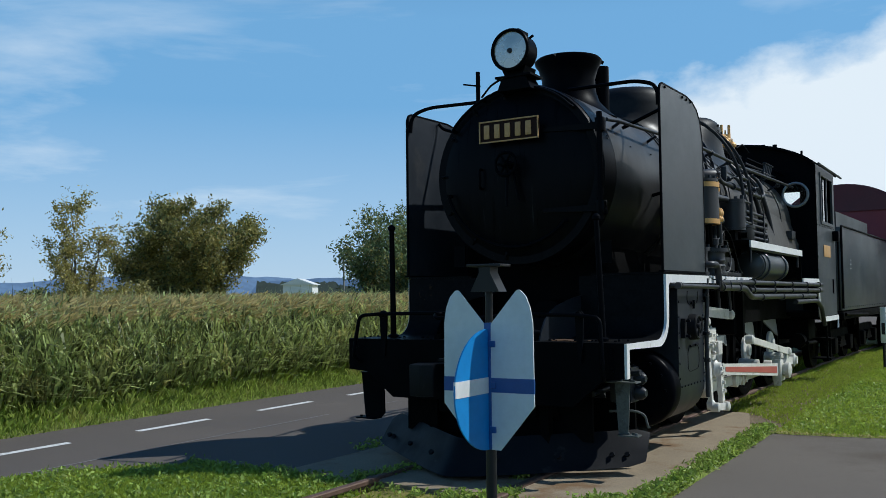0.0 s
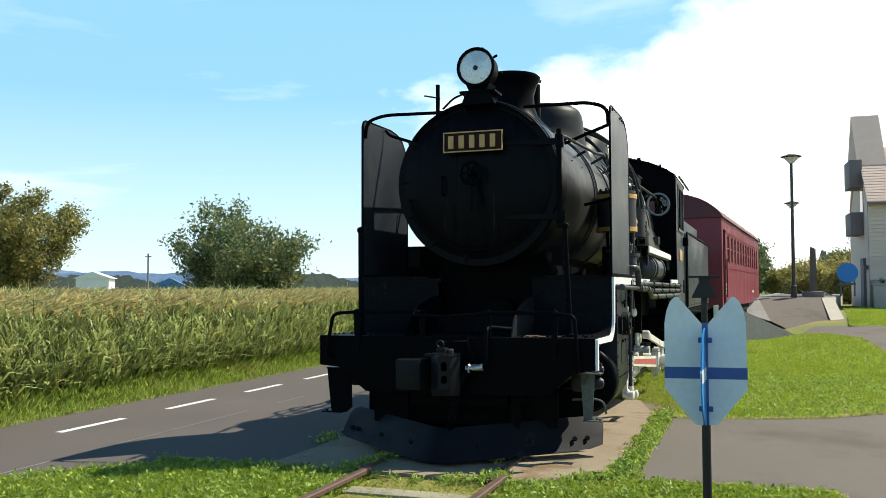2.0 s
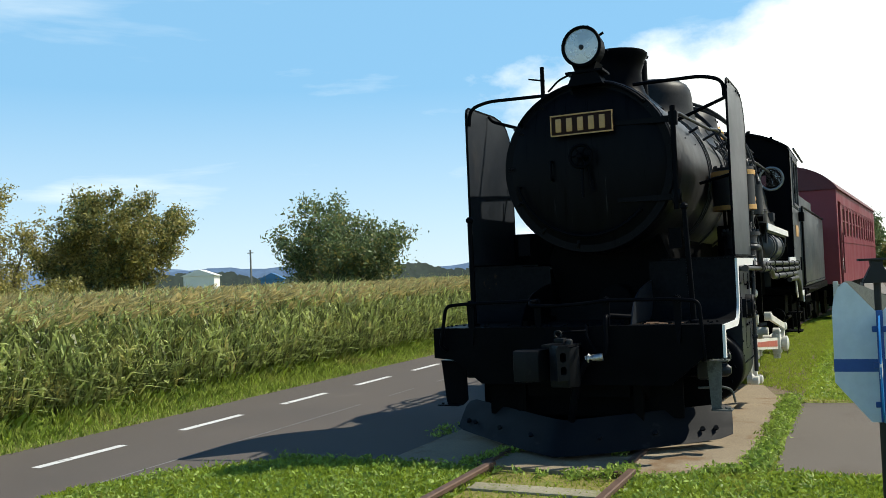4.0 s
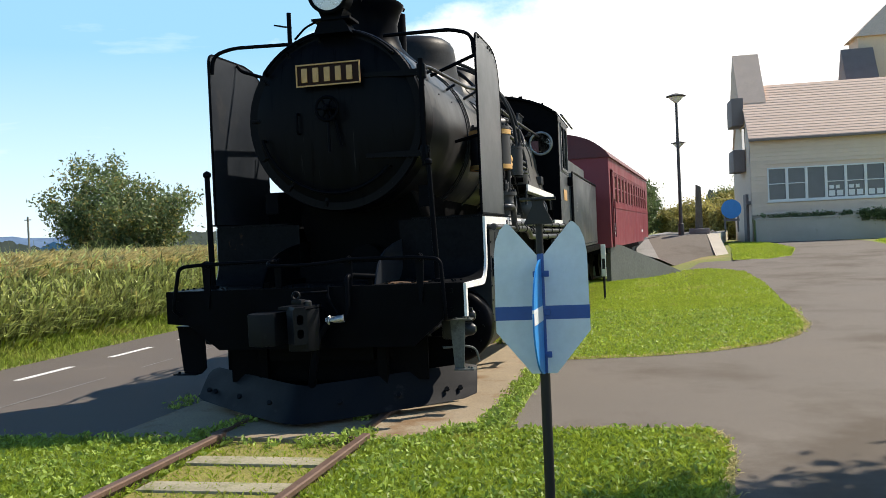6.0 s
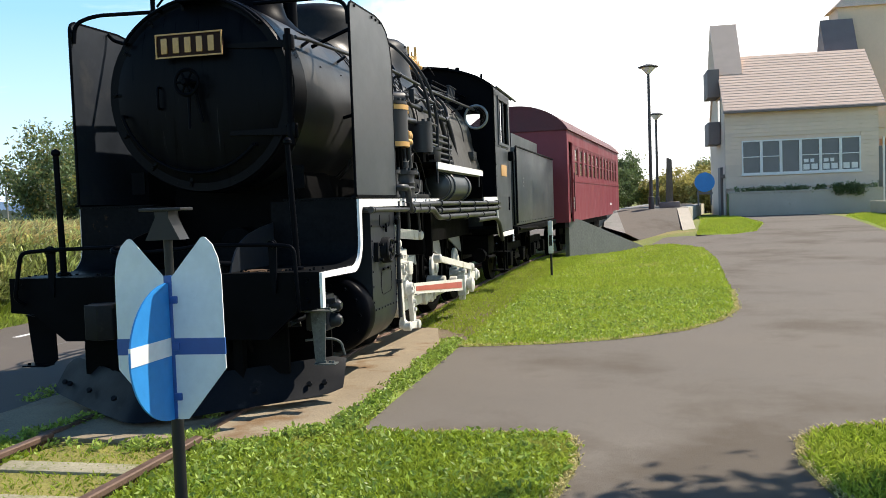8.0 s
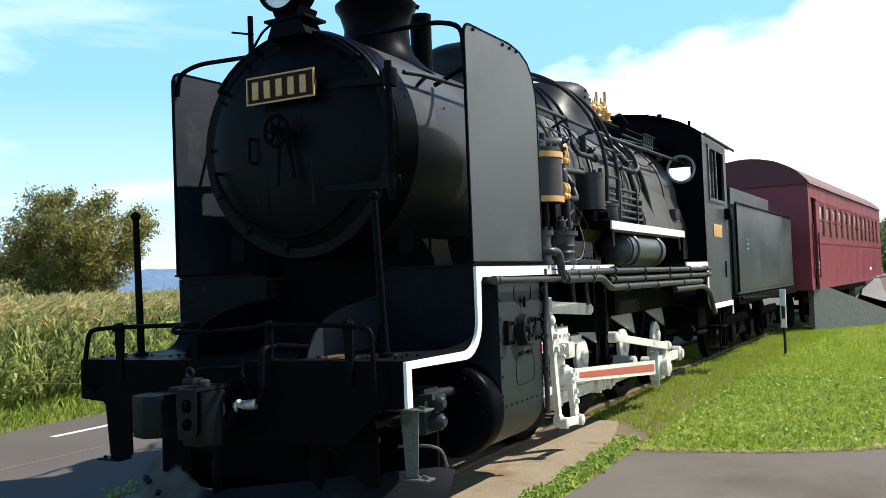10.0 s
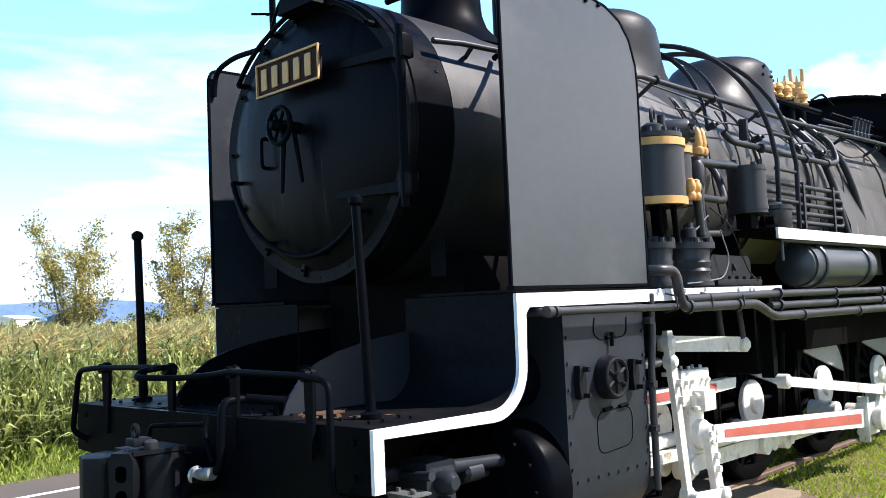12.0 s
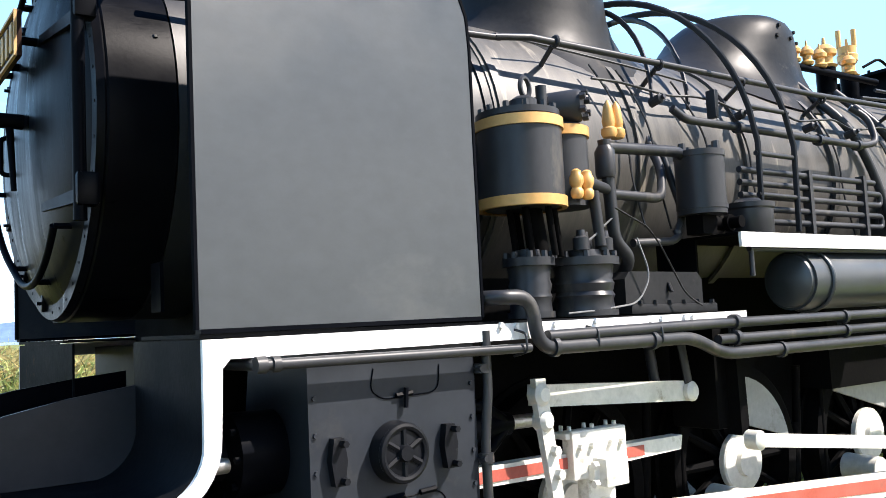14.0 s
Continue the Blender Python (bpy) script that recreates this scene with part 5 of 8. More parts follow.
    tube(bm, [(s * 1.05, 2.25, 1.04), (s * 1.02, 2.5, 1.08), (s * 0.98, 2.66, 1.18)], 0.03, bend=0.1)
    lp("valve_gland", bm, "black")
    lp("valve_spindle", rod(B(), (s * 0.95, 2.68, 1.20), (s * 0.95, 3.0, 1.20), 0.035, seg=12), "steel")
    # main rod from the crosshead to the pin of the third wheel
    pin = (AXLES[2] + PIN[0] - 0.05, 0.695 + PIN[1] - 0.02)
    bm = prism(B(), bar(3.25, 0.70, pin[0], pin[1], 0.058, 0.085), "x", s * 1.15, s * 1.20)
    mainrod = lp("main_rod", bm, "rodwhite", "white connecting rod with a red flute")
    dz = (pin[1] - 0.70) / (pin[0] - 3.25)
    part("red_flute", prism(B(), bar(3.46, 0.70 + 0.21 * dz, pin[0] - 0.26, pin[1] - 0.26 * dz, 0.026, 0.044), "x", s * 1.198, s * 1.204), "red", mainrod)
    bm = box(B(), *sx(1.12, 1.235), pin[0] - 0.17, pin[0] + 0.15, pin[1] - 0.15, pin[1] + 0.15, 0.02)
    box(bm, *sx(1.13, 1.225), pin[0] - 0.14, pin[0] - 0.09, pin[1] - 0.21, pin[1] + 0.20, 0.008)
    lathe(bm, [(0, 0.09), (0.06, 0.09), (0.08, 0.05)], (s * 1.22, pin[0], pin[1]), (s, 0, 0), 16)
    part("big_end", bm, "rodwhite", mainrod)
    pins = [v + PIN[0] for v in AXLES]
    bm = B()
    zr = 0.695 + PIN[1]
    for y0, y1 in zip(pins, pins[1:]):
        prism(bm, [(y0, zr - 0.055), (y1, zr - 0.055), (y1, zr + 0.055), (y0, zr + 0.055)], "x", s * 1.02, s * 1.07)
    for y in pins:
        lathe(bm, [(-0.02, 0.10), (0.08, 0.10), (0.10, 0.065), (0.12, 0.06), (0.12, 0.0)], (s * 1.0, y, zr), (s, 0, 0), 20)
    lathe(bm, [(0, 0.085), (0.09, 0.085), (0.10, 0.05), (0.10, 0.0)], (s * 1.02, 4.42, zr), (s, 0, 0), 16)
    lathe(bm, [(0, 0.07), (0.09, 0.07), (0.10, 0.04), (0.10, 0.0)], (s * 1.02, 4.56, zr), (s, 0, 0), 16)
    lp("coupling_rod", bm, "rodwhite", "white coupling rod with a knuckle joint")
    ecc = (6.80, 0.715)
    bm = prism(B(), bar(4.45, 0.975, ecc[0], ecc[1], 0.038, 0.042), "x", s * 1.245, s * 1.285)
    for y, z in ((4.45, 0.975), ecc):
        lathe(bm, [(-0.02, 0.056), (0.06, 0.056), (0.075, 0.035), (0.075, 0.0)], (s * 1.235, y, z), (s, 0, 0), 16)
    lp("eccentric_rod", bm, "rodwhite")
    bm = prism(B(), [(pin[0] - 0.09, pin[1] - 0.05), (pin[0] + 0.07, pin[1] - 0.08), (ecc[0] + 0.06, ecc[1] - 0.04), (ecc[0] + 0.03, ecc[1] + 0.06), (ecc[0] - 0.06, ecc[1] + 0.04)], "x", s * 1.235, s * 1.275)
    lathe(bm, [(0, 0.11), (0.05, 0.11), (0.07, 0.06), (0.07, 0.0)], (s * 1.27, pin[0], pin[1]), (s, 0, 0), 16)
    lp("return_crank", bm, "rodwhite")
    for y in AXLES:
        bm = tube(B(), [(s * 0.62, y + 0.78, 0.9), (s * 0.62, y + 0.72, 0.45)], 0.05, 12, bend=0)
        tube(bm, [(s * 0.66, y + 0.80, 1.3), (s * 0.64, y + 0.78, 0.86)], 0.03, bend=0)
        lp("brake_hanger", bm, "dark")
        lp("sand_delivery_pipe", tube(B(), [(s * 0.66, y - 0.62, 1.3), (s * 0.66, y - 0.66, 0.3), (s * 0.62, y - 0.58, 0.16)], 0.018, bend=0.1), "dark")
        lp("axle_box", box(B(), *sx(0.40, 0.50), y - 0.16, y + 0.16, 0.50, 1.05), "dark")
    lp("gear_bracket", box(B(), *sx(0.70, 1.02), 4.50, 4.70, 1.10, 1.62, 0.02), "dark")
    bm = prism(B(), [(4.9, 1.66), (5.4, 1.66), (5.5, 1.45), (5.15, 1.2), (4.95, 1.2)], "x", s * 0.62, s * 0.70)
    lp("spring_hanger", bm, "dark")

# long pipes along the running board
bm = B()
X = W + 0.07
tube(bm, [(X, 1.17, 1.585), (X, 2.50, 1.575)], 0.021, bend=0)
rod(bm, (X, 1.15, 1.585), (X, 1.19, 1.585), 0.032)
rod(bm, (X, 1.215, 1.585), (X, 1.245, 1.585), 0.030)
tube(bm, [(X - 0.3, 1.16, 1.585), (X - 0.04, 1.16, 1.585), (X, 1.20, 1.585)], 0.022, bend=0.03)
lp("steam_pipe", bm, "iron")
bm = tube(B(), [(X - 0.12, 2.30, 1.80), (X - 0.02, 2.34, 1.80), (X, 2.52, 1.80), (X, 2.56, 1.57), (X, 3.74, 1.575), (X, 4.02, 1.48), (X, 8.6, 1.475), (X - 0.2, 8.75, 1.47)], 0.034, 14, bend=0.1)
for y in (2.66, 3.4, 4.6, 5.9, 7.3):
    rod(bm, (X, y - 0.015, 1.572 if y < 3.8 else 1.478), (X, y + 0.015, 1.572 if y < 3.8 else 1.478), 0.046)
lp("exhaust_steam_pipe", bm, "iron")
bm = tube(B(), [(X, 2.62, 1.62), (X, 3.9, 1.64), (X, 9.2, 1.645)], 0.028, 12, bend=0.05)
tube(bm, [(X, 3.98, 1.555), (X, 9.25, 1.56), (X - 0.2, 9.3, 1.5)], 0.028, 12, bend=0.05)
tube(bm, [(X, 6.9, 1.40), (X, 8.7, 1.40), (X, 9.15, 1.30), (X, 9.4, 1.0)], 0.034, 12, bend=0.15)
for y in (4.15, 5.35, 6.55, 7.75, 8.9):
    for zc in (1.56, 1.645):
        rod(bm, (X, y - 0.018, zc), (X, y + 0.018, zc), 0.042)
    rod(bm, (X - 0.03, y, 1.46), (X - 0.03, y, 1.68), 0.012)
lp("sanding_pipe", bm, "iron")
for y in (2.45, 2.95, 3.45):
    lp("pipe_clip", tube(B(), [(W + 0.01, y, 1.66), (X + 0.03, y, 1.64), (X + 0.035, y, 1.56), (W + 0.01, y, 1.54)], 0.006, 6, bend=0.02), "iron")
# air reservoir under the raised running board
for s in (-1, 1):
    bm = lathe(B(), [(-0.02, 0.0), (-0.01, 0.13), (0.02, 0.165), (0.05, 0.170), (0.05, 0.185), (1.57, 0.185), (1.57, 0.170), (1.60, 0.165), (1.62, 0.12), (1.62, 0.0)], (s * 1.15, 5.10, 1.88), (0, 1, 0), 30)
    for y in (5.34, 6.44):
        torus(bm, (s * 1.15, y, 1.88), (0, 1, 0), 0.194, 0.014, 30)
    lp("air_reservoir", bm, "sheet", "dark grey air reservoir cylinder under the running board")
    bm = tube(B(), [(s * 1.28, 4.5, 2.06), (s * 1.28, 7.7, 2.06)], 0.018, bend=0)
    for y in (4.52, 7.68):
        tube(bm, [(s * 1.28, y, 2.13), (s * 1.28, y, 1.9)], 0.016, bend=0)
    lp("reservoir_rail", bm, "iron")

# air pump on the running board
PX, PY = 1.11, 2.86
PC = PY - 0.07
FY = PY + 0.14
bm = lathe(B(), [(0.0, 0.19), (0.02, 0.228), (0.42, 0.228), (0.44, 0.205), (0.46, 0.12)], (PX, PC, 2.29), (0, 0, 1), 36)
pump = lp("air_pump", bm, "iron", "tall black steam air pump with gold bands")
part("second_cylinder", lathe(B(), [(0.02, 0.16), (0.42, 0.16), (0.44, 0.14), (0.44, 0.0)], (PX - 0.04, PY + 0.27, 2.29), (0, 0, 1), 28), "iron", pump)
for x, y, z, r in ((PX, PC, 2.285, 0.228), (PX, PC, 2.665, 0.228), (PX - 0.04, PY + 0.27, 2.665, 0.16)):
    bm = lathe(B(), [(0.0, r - 0.02), (0.0, r + 0.011), (0.05, r + 0.011), (0.05, r - 0.02)], (x, y, z), (0, 0, 1), 36, cap=False)
    part("gold_band", bm, "brass", pump, "gold painted band round the pump")
bm = lathe(B(), [(0, 0.222), (0.03, 0.222), (0.03, 0.0)], (PX, PC, 2.725), (0, 0, 1), 32)
bolts(bm, [(PX + 0.195 * math.cos(radians(a)), PC + 0.195 * math.sin(radians(a)), 2.755) for a in range(0, 360, 30)], (0, 0, 1), 0.018, 0.03)
lathe(bm, [(0, 0.08), (0.08, 0.075), (0.10, 0.04)], (PX, PY - 0.02, 2.75), (0, 0, 1), 18)
part("pump_head", bm, "iron", pump)
part("lifting_ring", torus(B(), (PX, PY, 2.90), (1, 0.3, 0), 0.05, 0.013, 20, 6), "iron", pump)
bm = lathe(B(), [(-0.10, 0.07), (-0.09, 0.085), (0.09, 0.085), (0.11, 0.07)], (PX + 0.02, PY + 0.26, 2.82), (0.85, 0.5, 0), 22)
bolts(bm, [(PX + 0.115 + 0.035 * math.sin(a), PY + 0.315 - 0.06 * math.sin(a), 2.82 + 0.065 * math.cos(a)) for a in (0, 1.05, 2.1, 3.15, 4.2, 5.25)], (0.85, 0.5, 0), 0.02, 0.03)
part("valve_chest", bm, "iron", pump)
bm = rod(B(), (PX, PY + 0.12, 2.75), (PX, PY + 0.12, 2.92), 0.03)
rod(bm, (PX - 0.05, PY + 0.18, 2.72), (PX - 0.05, PY + 0.18, 2.88), 0.05)
part("valve_stem", bm, "iron", pump)
for a in range(0, 360, 60):
    part("spacer_rod", rod(B(), (PX + 0.12 * math.cos(radians(a)), PY + 0.12 * math.sin(radians(a)), 2.0), (PX + 0.12 * math.cos(radians(a)), PY + 0.12 * math.sin(radians(a)), 2.29), 0.018), "dark", pump)
part("piston_rod", lathe(B(), [(0, 0.06), (0.29, 0.055)], (PX, PY, 2.0), (0, 0, 1), 14), "dark", pump)
for x, y, r in ((PX - 0.02, PY - 0.06, 0.125), (PX + 0.03, PY + 0.30, 0.175)):
    bm = lathe(B(), [(0.0, r), (0.03, r), (0.03, r * 0.9), (0.08, r * 0.86), (0.10, r * 0.92), (0.12, r * 0.86), (0.16, r * 0.92), (0.18, r * 0.86), (0.25, r * 0.92), (0.25, r * 1.1), (0.29, r * 1.1), (0.29, r * 0.6), (0.33, r * 0.55), (0.34, 0.0)], (x, y, 1.705), (0, 0, 1), 30)
    bolts(bm, [(x + r * 0.95 * math.cos(radians(a)), y + r * 0.95 * math.sin(radians(a)), 1.995) for a in range(0, 360, 40)], (0, 0, 1), 0.018, 0.03)
    part("air_cylinder", bm, "iron", pump)
for x, y, r in ((PX + 0.10, PY + 0.22, 0.045), (PX + 0.10, PY + 0.40, 0.05), (PX + 0.03, PY + 0.32, 0.045)):
    part("pump_valve", lathe(B(), [(0, r), (0.06, r), (0.07, r * 0.6), (0.1, r * 0.5)], (x, y, 2.03), (0, 0, 1), 10), "iron", pump)
part("riser", rod(B(), (PX + 0.13, FY + 0.20, 2.05), (PX + 0.13, FY + 0.20, 2.38), 0.03), "iron", pump)
for y in (FY + 0.49, FY + 0.56):
    bm = lathe(B(), [(0, 0.036), (0.02, 0.046), (0.045, 0.044), (0.055, 0.032), (0.075, 0.036), (0.085, 0.038), (0.15, 0.028), (0.17, 0.026), (0.185, 0.016), (0.20, 0.006)], (PX + 0.02, y, 2.70), (0, 0, 1), 16)
    part("brass_fitting", bm, "brass", pump, "gold painted valve fitting")
for y in (FY + 0.03, FY + 0.11):
    bm = lathe(B(), [(0, 0.024), (0.015, 0.034), (0.04, 0.034), (0.05, 0.026), (0.06, 0.028), (0.075, 0.037), (0.105, 0.037), (0.12, 0.028), (0.135, 0.026), (0.145, 0.012)], (PX + 0.17, y, 2.33), (0, 0, 1), 14)
    part("brass_fitting", bm, "brass", pump, "gold painted valve fitting")
bm = tube(B(), [(PX + 0.02, FY + 0.44, 2.68), (PX + 0.02, FY + 0.44, 2.1), (PX + 0.02, FY + 0.57, 2.0), (PX - 0.1, FY + 0.61, 1.9)], 0.036, 14, bend=0.06)
lathe(bm, [(0, 0.05), (0.02, 0.058), (0.14, 0.058), (0.17, 0.04)], (PX + 0.02, FY + 0.44, 2.48), (0, 0, 1), 12)
tube(bm, [(PX + 0.02, FY + 0.44, 2.42), (PX + 0.17, FY + 0.10, 2.42)], 0.028, 12, bend=0)
part("pump_pipe", bm, "iron", pump)
bm = tube(B(), [(PX + 0.02, FY + 0.46, 2.645), (PX, 4.14, 2.68), (PX, 4.23, 2.62)], 0.032, 14, bend=0.08)
part("pump_pipe", bm, "iron", pump)
bm = tube(B(), [(PX, FY + 0.46, 2.40), (PX, 3.95, 2.40), (PX - 0.12, 4.12, 2.60), (PX - 0.3, 4.2, 2.85)], 0.028, 12, bend=0.08)
part("pump_pipe", bm, "iron", pump)
bm = tube(B(), [(PX - 0.1, 3.75, 2.10), (PX - 0.08, 4.15, 2.12), (PX - 0.1, 4.28, 2.35), (PX - 0.2, 4.25, 2.7)], 0.024, 12, bend=0.08)
part("pump_pipe", bm, "iron", pump)
bm = tube(B(), [(PX + 0.15, FY + 0.35, 2.30), (PX + 0.17, 3.62, 2.1), (PX + 0.19, 3.82, 1.8), (PX + 0.2, 3.95, 1.74)], 0.005, 6, bend=0.1)
part("thin_cable", bm, "signblack", pump)
bm = tube(B(), [(PX + 0.13, FY + 0.5, 2.1), (PX + 0.17, FY + 0.55, 1.9), (PX + 0.18, FY + 0.42, 1.76), (PX + 0.18, FY + 0.1, 1.73), (PX + 0.15, FY - 0.1, 1.72)], 0.005, 6, bend=0.08)
part("thin_cable", bm, "wire", pump)
bm = tube(B(), [(PX + 0.1, FY + 0.05, 2.03), (PX + 0.14, FY + 0.18, 2.12), (PX + 0.16, FY + 0.3, 2.22)], 0.006, 6, bend=0.05)
part("thin_cable", bm, "wire", pump)
# drum, tool box and step
bm = lathe(B(), [(0, 0.0), (0, 0.146), (0.03, 0.146), (0.03, 0.152), (0.055, 0.152), (0.055, 0.146), (0.33, 0.146), (0.33, 0.152), (0.365, 0.152), (0.365, 0.0)], (1.14, 4.26, 2.26), (0, 0, 1), 32)
bolts(bm, [(1.14 + 0.11 * math.cos(a), 4.26 + 0.11 * math.sin(a), 2.625) for a in (0.2, 1.4, 2.8, 4.3)], (0, 0, 1), 0.025, 0.05)
drum = lp("muffler_drum", bm, "iron", "black drum above the running board")
bm = box(B(), 1.06, 1.18, 4.20, 4.34, 2.15, 2.27)
lathe(bm, [(0, 0.05), (0.03, 0.05), (0.03, 0.035), (0.10, 0.035)], (1.16, 4.48, 2.22), (1, 0, 0), 12)
rod(bm, (1.12, 4.30, 2.22), (1.12, 4.50, 2.22), 0.04, seg=12)
part("drum_bracket", bm, "dark", drum)
bm = B()
prism(bm, [(3.46, 1.71), (4.16, 1.71), (4.16, 1.89), (4.12, 1.93), (3.50, 1.93), (3.46, 1.89)], "x", 0.95, 1.17)
box(bm, 0.93, 1.24, 3.42, 4.20, 1.705, 1.755, 0.01)
bolts(bm, [(1.235, 3.5 + 0.13 * i, 1.755) for i in range(6)], (0, 0, 1), 0.016, 0.02)
rod(bm, (1.17, 3.84, 1.87), (1.19, 3.84, 1.82), 0.012, seg=8)
lp("tool_box", bm, "dome")
bm = lathe(B(), [(0, 0.14), (0.02, 0.15), (0.16, 0.15), (0.17, 0.16), (0.20, 0.16), (0.21, 0.09), (0.23, 0.07)], (1.13, 4.76, 2.15), (0, 0, 1), 24)
lp("lubricator", bm, "iron")
# boiler side: handrail, curved ladder, oil pipes, cooling coil
for s in (-1, 1):
    bm = tube(B(), [(s * 0.86, 2.86, 3.18), (s * 0.90, 3.1, 3.20), (s * 0.92, 6.0, 3.22), (s * 0.96, 9.35, 3.25)], 0.02, 12, bend=0)
    for y in (3.3, 4.25, 5.15, 6.2, 7.3, 8.4):
        rod(bm, (s * 0.72, y + 0.06, 3.13), (s * 0.90, y, 3.205), 0.016, seg=6)
        torus(bm, (s * 0.905, y, 3.205), (0, 1, 0), 0.026, 0.012, 12, 6)
    lp("boiler_handrail", bm, "iron")
    for y0, y1 in ((4.55, 4.93), (4.95, 5.36)):
        pts = [(s * 1.12, y1, 2.20), (s * 1.13, y1, 2.75)] + [(s * (0.12 + 1.0 * math.cos(radians(a))), y1 - (y1 - y0) * a / 90, 2.80 + 1.06 * math.sin(radians(a))) for a in range(9, 172, 7)]
        lp("ladder_strap", tube(B(), pts, 0.014, 8, bend=0.02, flat=0.022), "iron")
    for z in (2.42, 2.68, 2.98):
        xr = s * 1.12 if z < 2.9 else s * 1.10
        lp("ladder_rung", rod(B(), (xr, 4.91, z), (xr, 5.36, z), 0.016), "iron")
    bm = tube(B(), [(s * 0.98, 4.25, 2.92), (s * 1.0, 4.35, 2.86), (s * 1.02, 6.5, 2.86), (s * 1.02, 6.75, 2.90), (s * 0.95, 6.8, 3.1), (s * 0.86, 6.7, 3.2)], 0.026, 12, bend=0.08)
    for y in (4.9, 5.9, 6.45):
        rod(bm, (s * 1.015, y - 0.02, 2.86), (s * 1.015, y + 0.02, 2.86), 0.04)
    lp("feed_pipe", bm, "iron")
    coil = None
    for i, z in enumerate((2.26, 2.34, 2.42, 2.50, 2.58)):
        bm = tube(B(), [(s * 1.06, 4.8, z), (s * 1.06, 6.55, z)], 0.021, 12, bend=0)
        if i % 2 == 0 and i < 4:
            tube(bm, [(s * 1.06, 6.5, z), (s * 1.06, 6.63, z), (s * 1.06, 6.63, z + 0.08), (s * 1.06, 6.5, z + 0.08)], 0.021, 12, bend=0.04)
        if coil is None:
            coil = lp("cooling_coil", bm, "iron")
        else:
            part("coil_pipe", bm, "iron", coil)
    for y in (5.6, 6.35):
        part("coil_clamp", box(B(), min(s * 1.03, s * 1.09), max(s * 1.03, s * 1.09), y, y + 0.04, 2.16, 2.62), "iron", coil)
    bm = B()
    rnd = random.Random(4)
    for y in (3.7, 3.95, 4.5, 5.0, 6.2, 7.0):
        tube(bm, [(s * 0.80, y, 3.16), (s * 0.89, y + 0.06, 2.98), (s * 0.91, y + 0.16 + 0.1 * rnd.random(), 2.78), (s * 0.91, y + 0.2, 2.5), (s * 0.95, y + 0.25, 2.2)], 0.007, 6, bend=0.1)
    tube(bm, [(s * 0.90, 3.6 + 0.25 * i, 3.04 + 0.022 * math.sin(i * 1.9) + 0.012 * math.sin(i * 4.1)) for i in range(19)], 0.008, 6, bend=0.08)
    tube(bm, [(s * 0.80, 3.0, 3.22), (s * 0.74, 3.5, 3.24), (s * 0.80, 4.1, 3.20), (s * 0.84, 4.6, 3.16)], 0.007, 6, bend=0.2)
    lp("oil_pipe", bm, "iron")
    bm = B()
    for y0 in (6.55, 7.15):
        tube(bm, [(s * 0.52, y0, 3.44), (s * 0.86, y0 + 0.12, 3.06), (s * 0.93, y0 + 0.3, 2.7), (s * 0.96, y0 + 0.4, 2.4), (s * 1.0, y0 + 0.45, 2.15)], 0.034, 12, bend=0.25)
    lp("sand_pipe", bm, "iron")
    lp("pipe_clip", box(B(), min(s * 0.90, s * 0.97), max(s * 0.90, s * 0.97), 4.73, 4.77, 2.92, 3.10, 0.006), "iron")
    for y in (4.2, 5.1, 6.0, 6.6):
        lp("oil_check_valve", lathe(B(), [(-0.04, 0.03), (0.04, 0.03), (0.05, 0.015), (0.07, 0.015)], (s * 0.90, y, 2.98), (s, 0, 0.2), 8), "iron")
    # small things before the cab
    bm = box(B(), min(s * 0.97, s * 1.06), max(s * 0.97, s * 1.06), 8.6, 8.9, 2.36, 2.5, 0.01)
    lp("cab_front_fitting", bm, "iron")
    for i in range(5):
        lp("turret_valve", lathe(B(), [(0, 0.03), (0.06, 0.03), (0.07, 0.018), (0.2, 0.018), (0.205, 0.035), (0.22, 0.035)], (s * 0.72, 8.2 + 0.12 * i, 3.34), (s * 0.15, 0.2, 1), 8), "iron")
    lp("control_rod", tube(B(), [(s * 0.62, 7.4, 3.40), (s * 0.68, 8.3, 3.42), (s * 0.7, 9.3, 3.44)], 0.014, bend=0.1), "iron")
    bm = tube(B(), [(s * 0.55, 7.8, 3.52), (s * 0.6, 8.6, 3.50), (s * 0.62, 9.3, 3.55)], 0.014, bend=0.1)
    lp("control_rod", bm, "iron")

# coupler, hoses, front handrails, poles, steps and plough
coup = lp("coupler", box(B(), -0.10, 0.10, -0.28, 0.02, 0.74, 0.96, 0.02), "black", "black automatic knuckle coupler")
bm = B()
prism(bm, [(-0.40, -0.36), (-0.37, -0.52), (-0.24, -0.56), (-0.15, -0.50), (-0.12, -0.34), (-0.06, -0.26), (-0.20, -0.24)], "z", 0.70, 0.96)
bmesh.ops.bevel(bm, geom=bm.edges[:], offset=0.012, segments=2, profile=0.6, affect="EDGES")
part("coupler_guard_arm", bm, "plough", coup)
bm = prism(B(), [(-0.12, -0.30), (-0.08, -0.40), (0.08, -0.40), (0.15, -0.30), (0.12, -0.2), (-0.10, -0.2)], "z", 0.64, 0.98)
bmesh.ops.bevel(bm, geom=bm.edges[:], offset=0.015, segments=2, profile=0.6, affect="EDGES")
part("coupler_head", bm, "plough", coup)
knuckle_line = [(-0.055, 0.60), (0.05, 0.60), (0.065, 0.64), (0.07, 0.95), (0.05, 0.995), (-0.04, 1.0), (-0.06, 0.96)]
bm = holed(B(), knuckle_line, [stadium(0.005, 0.715, 0.06, 0.10), stadium(0.005, 0.865, 0.06, 0.11)], -0.075, 0.075)
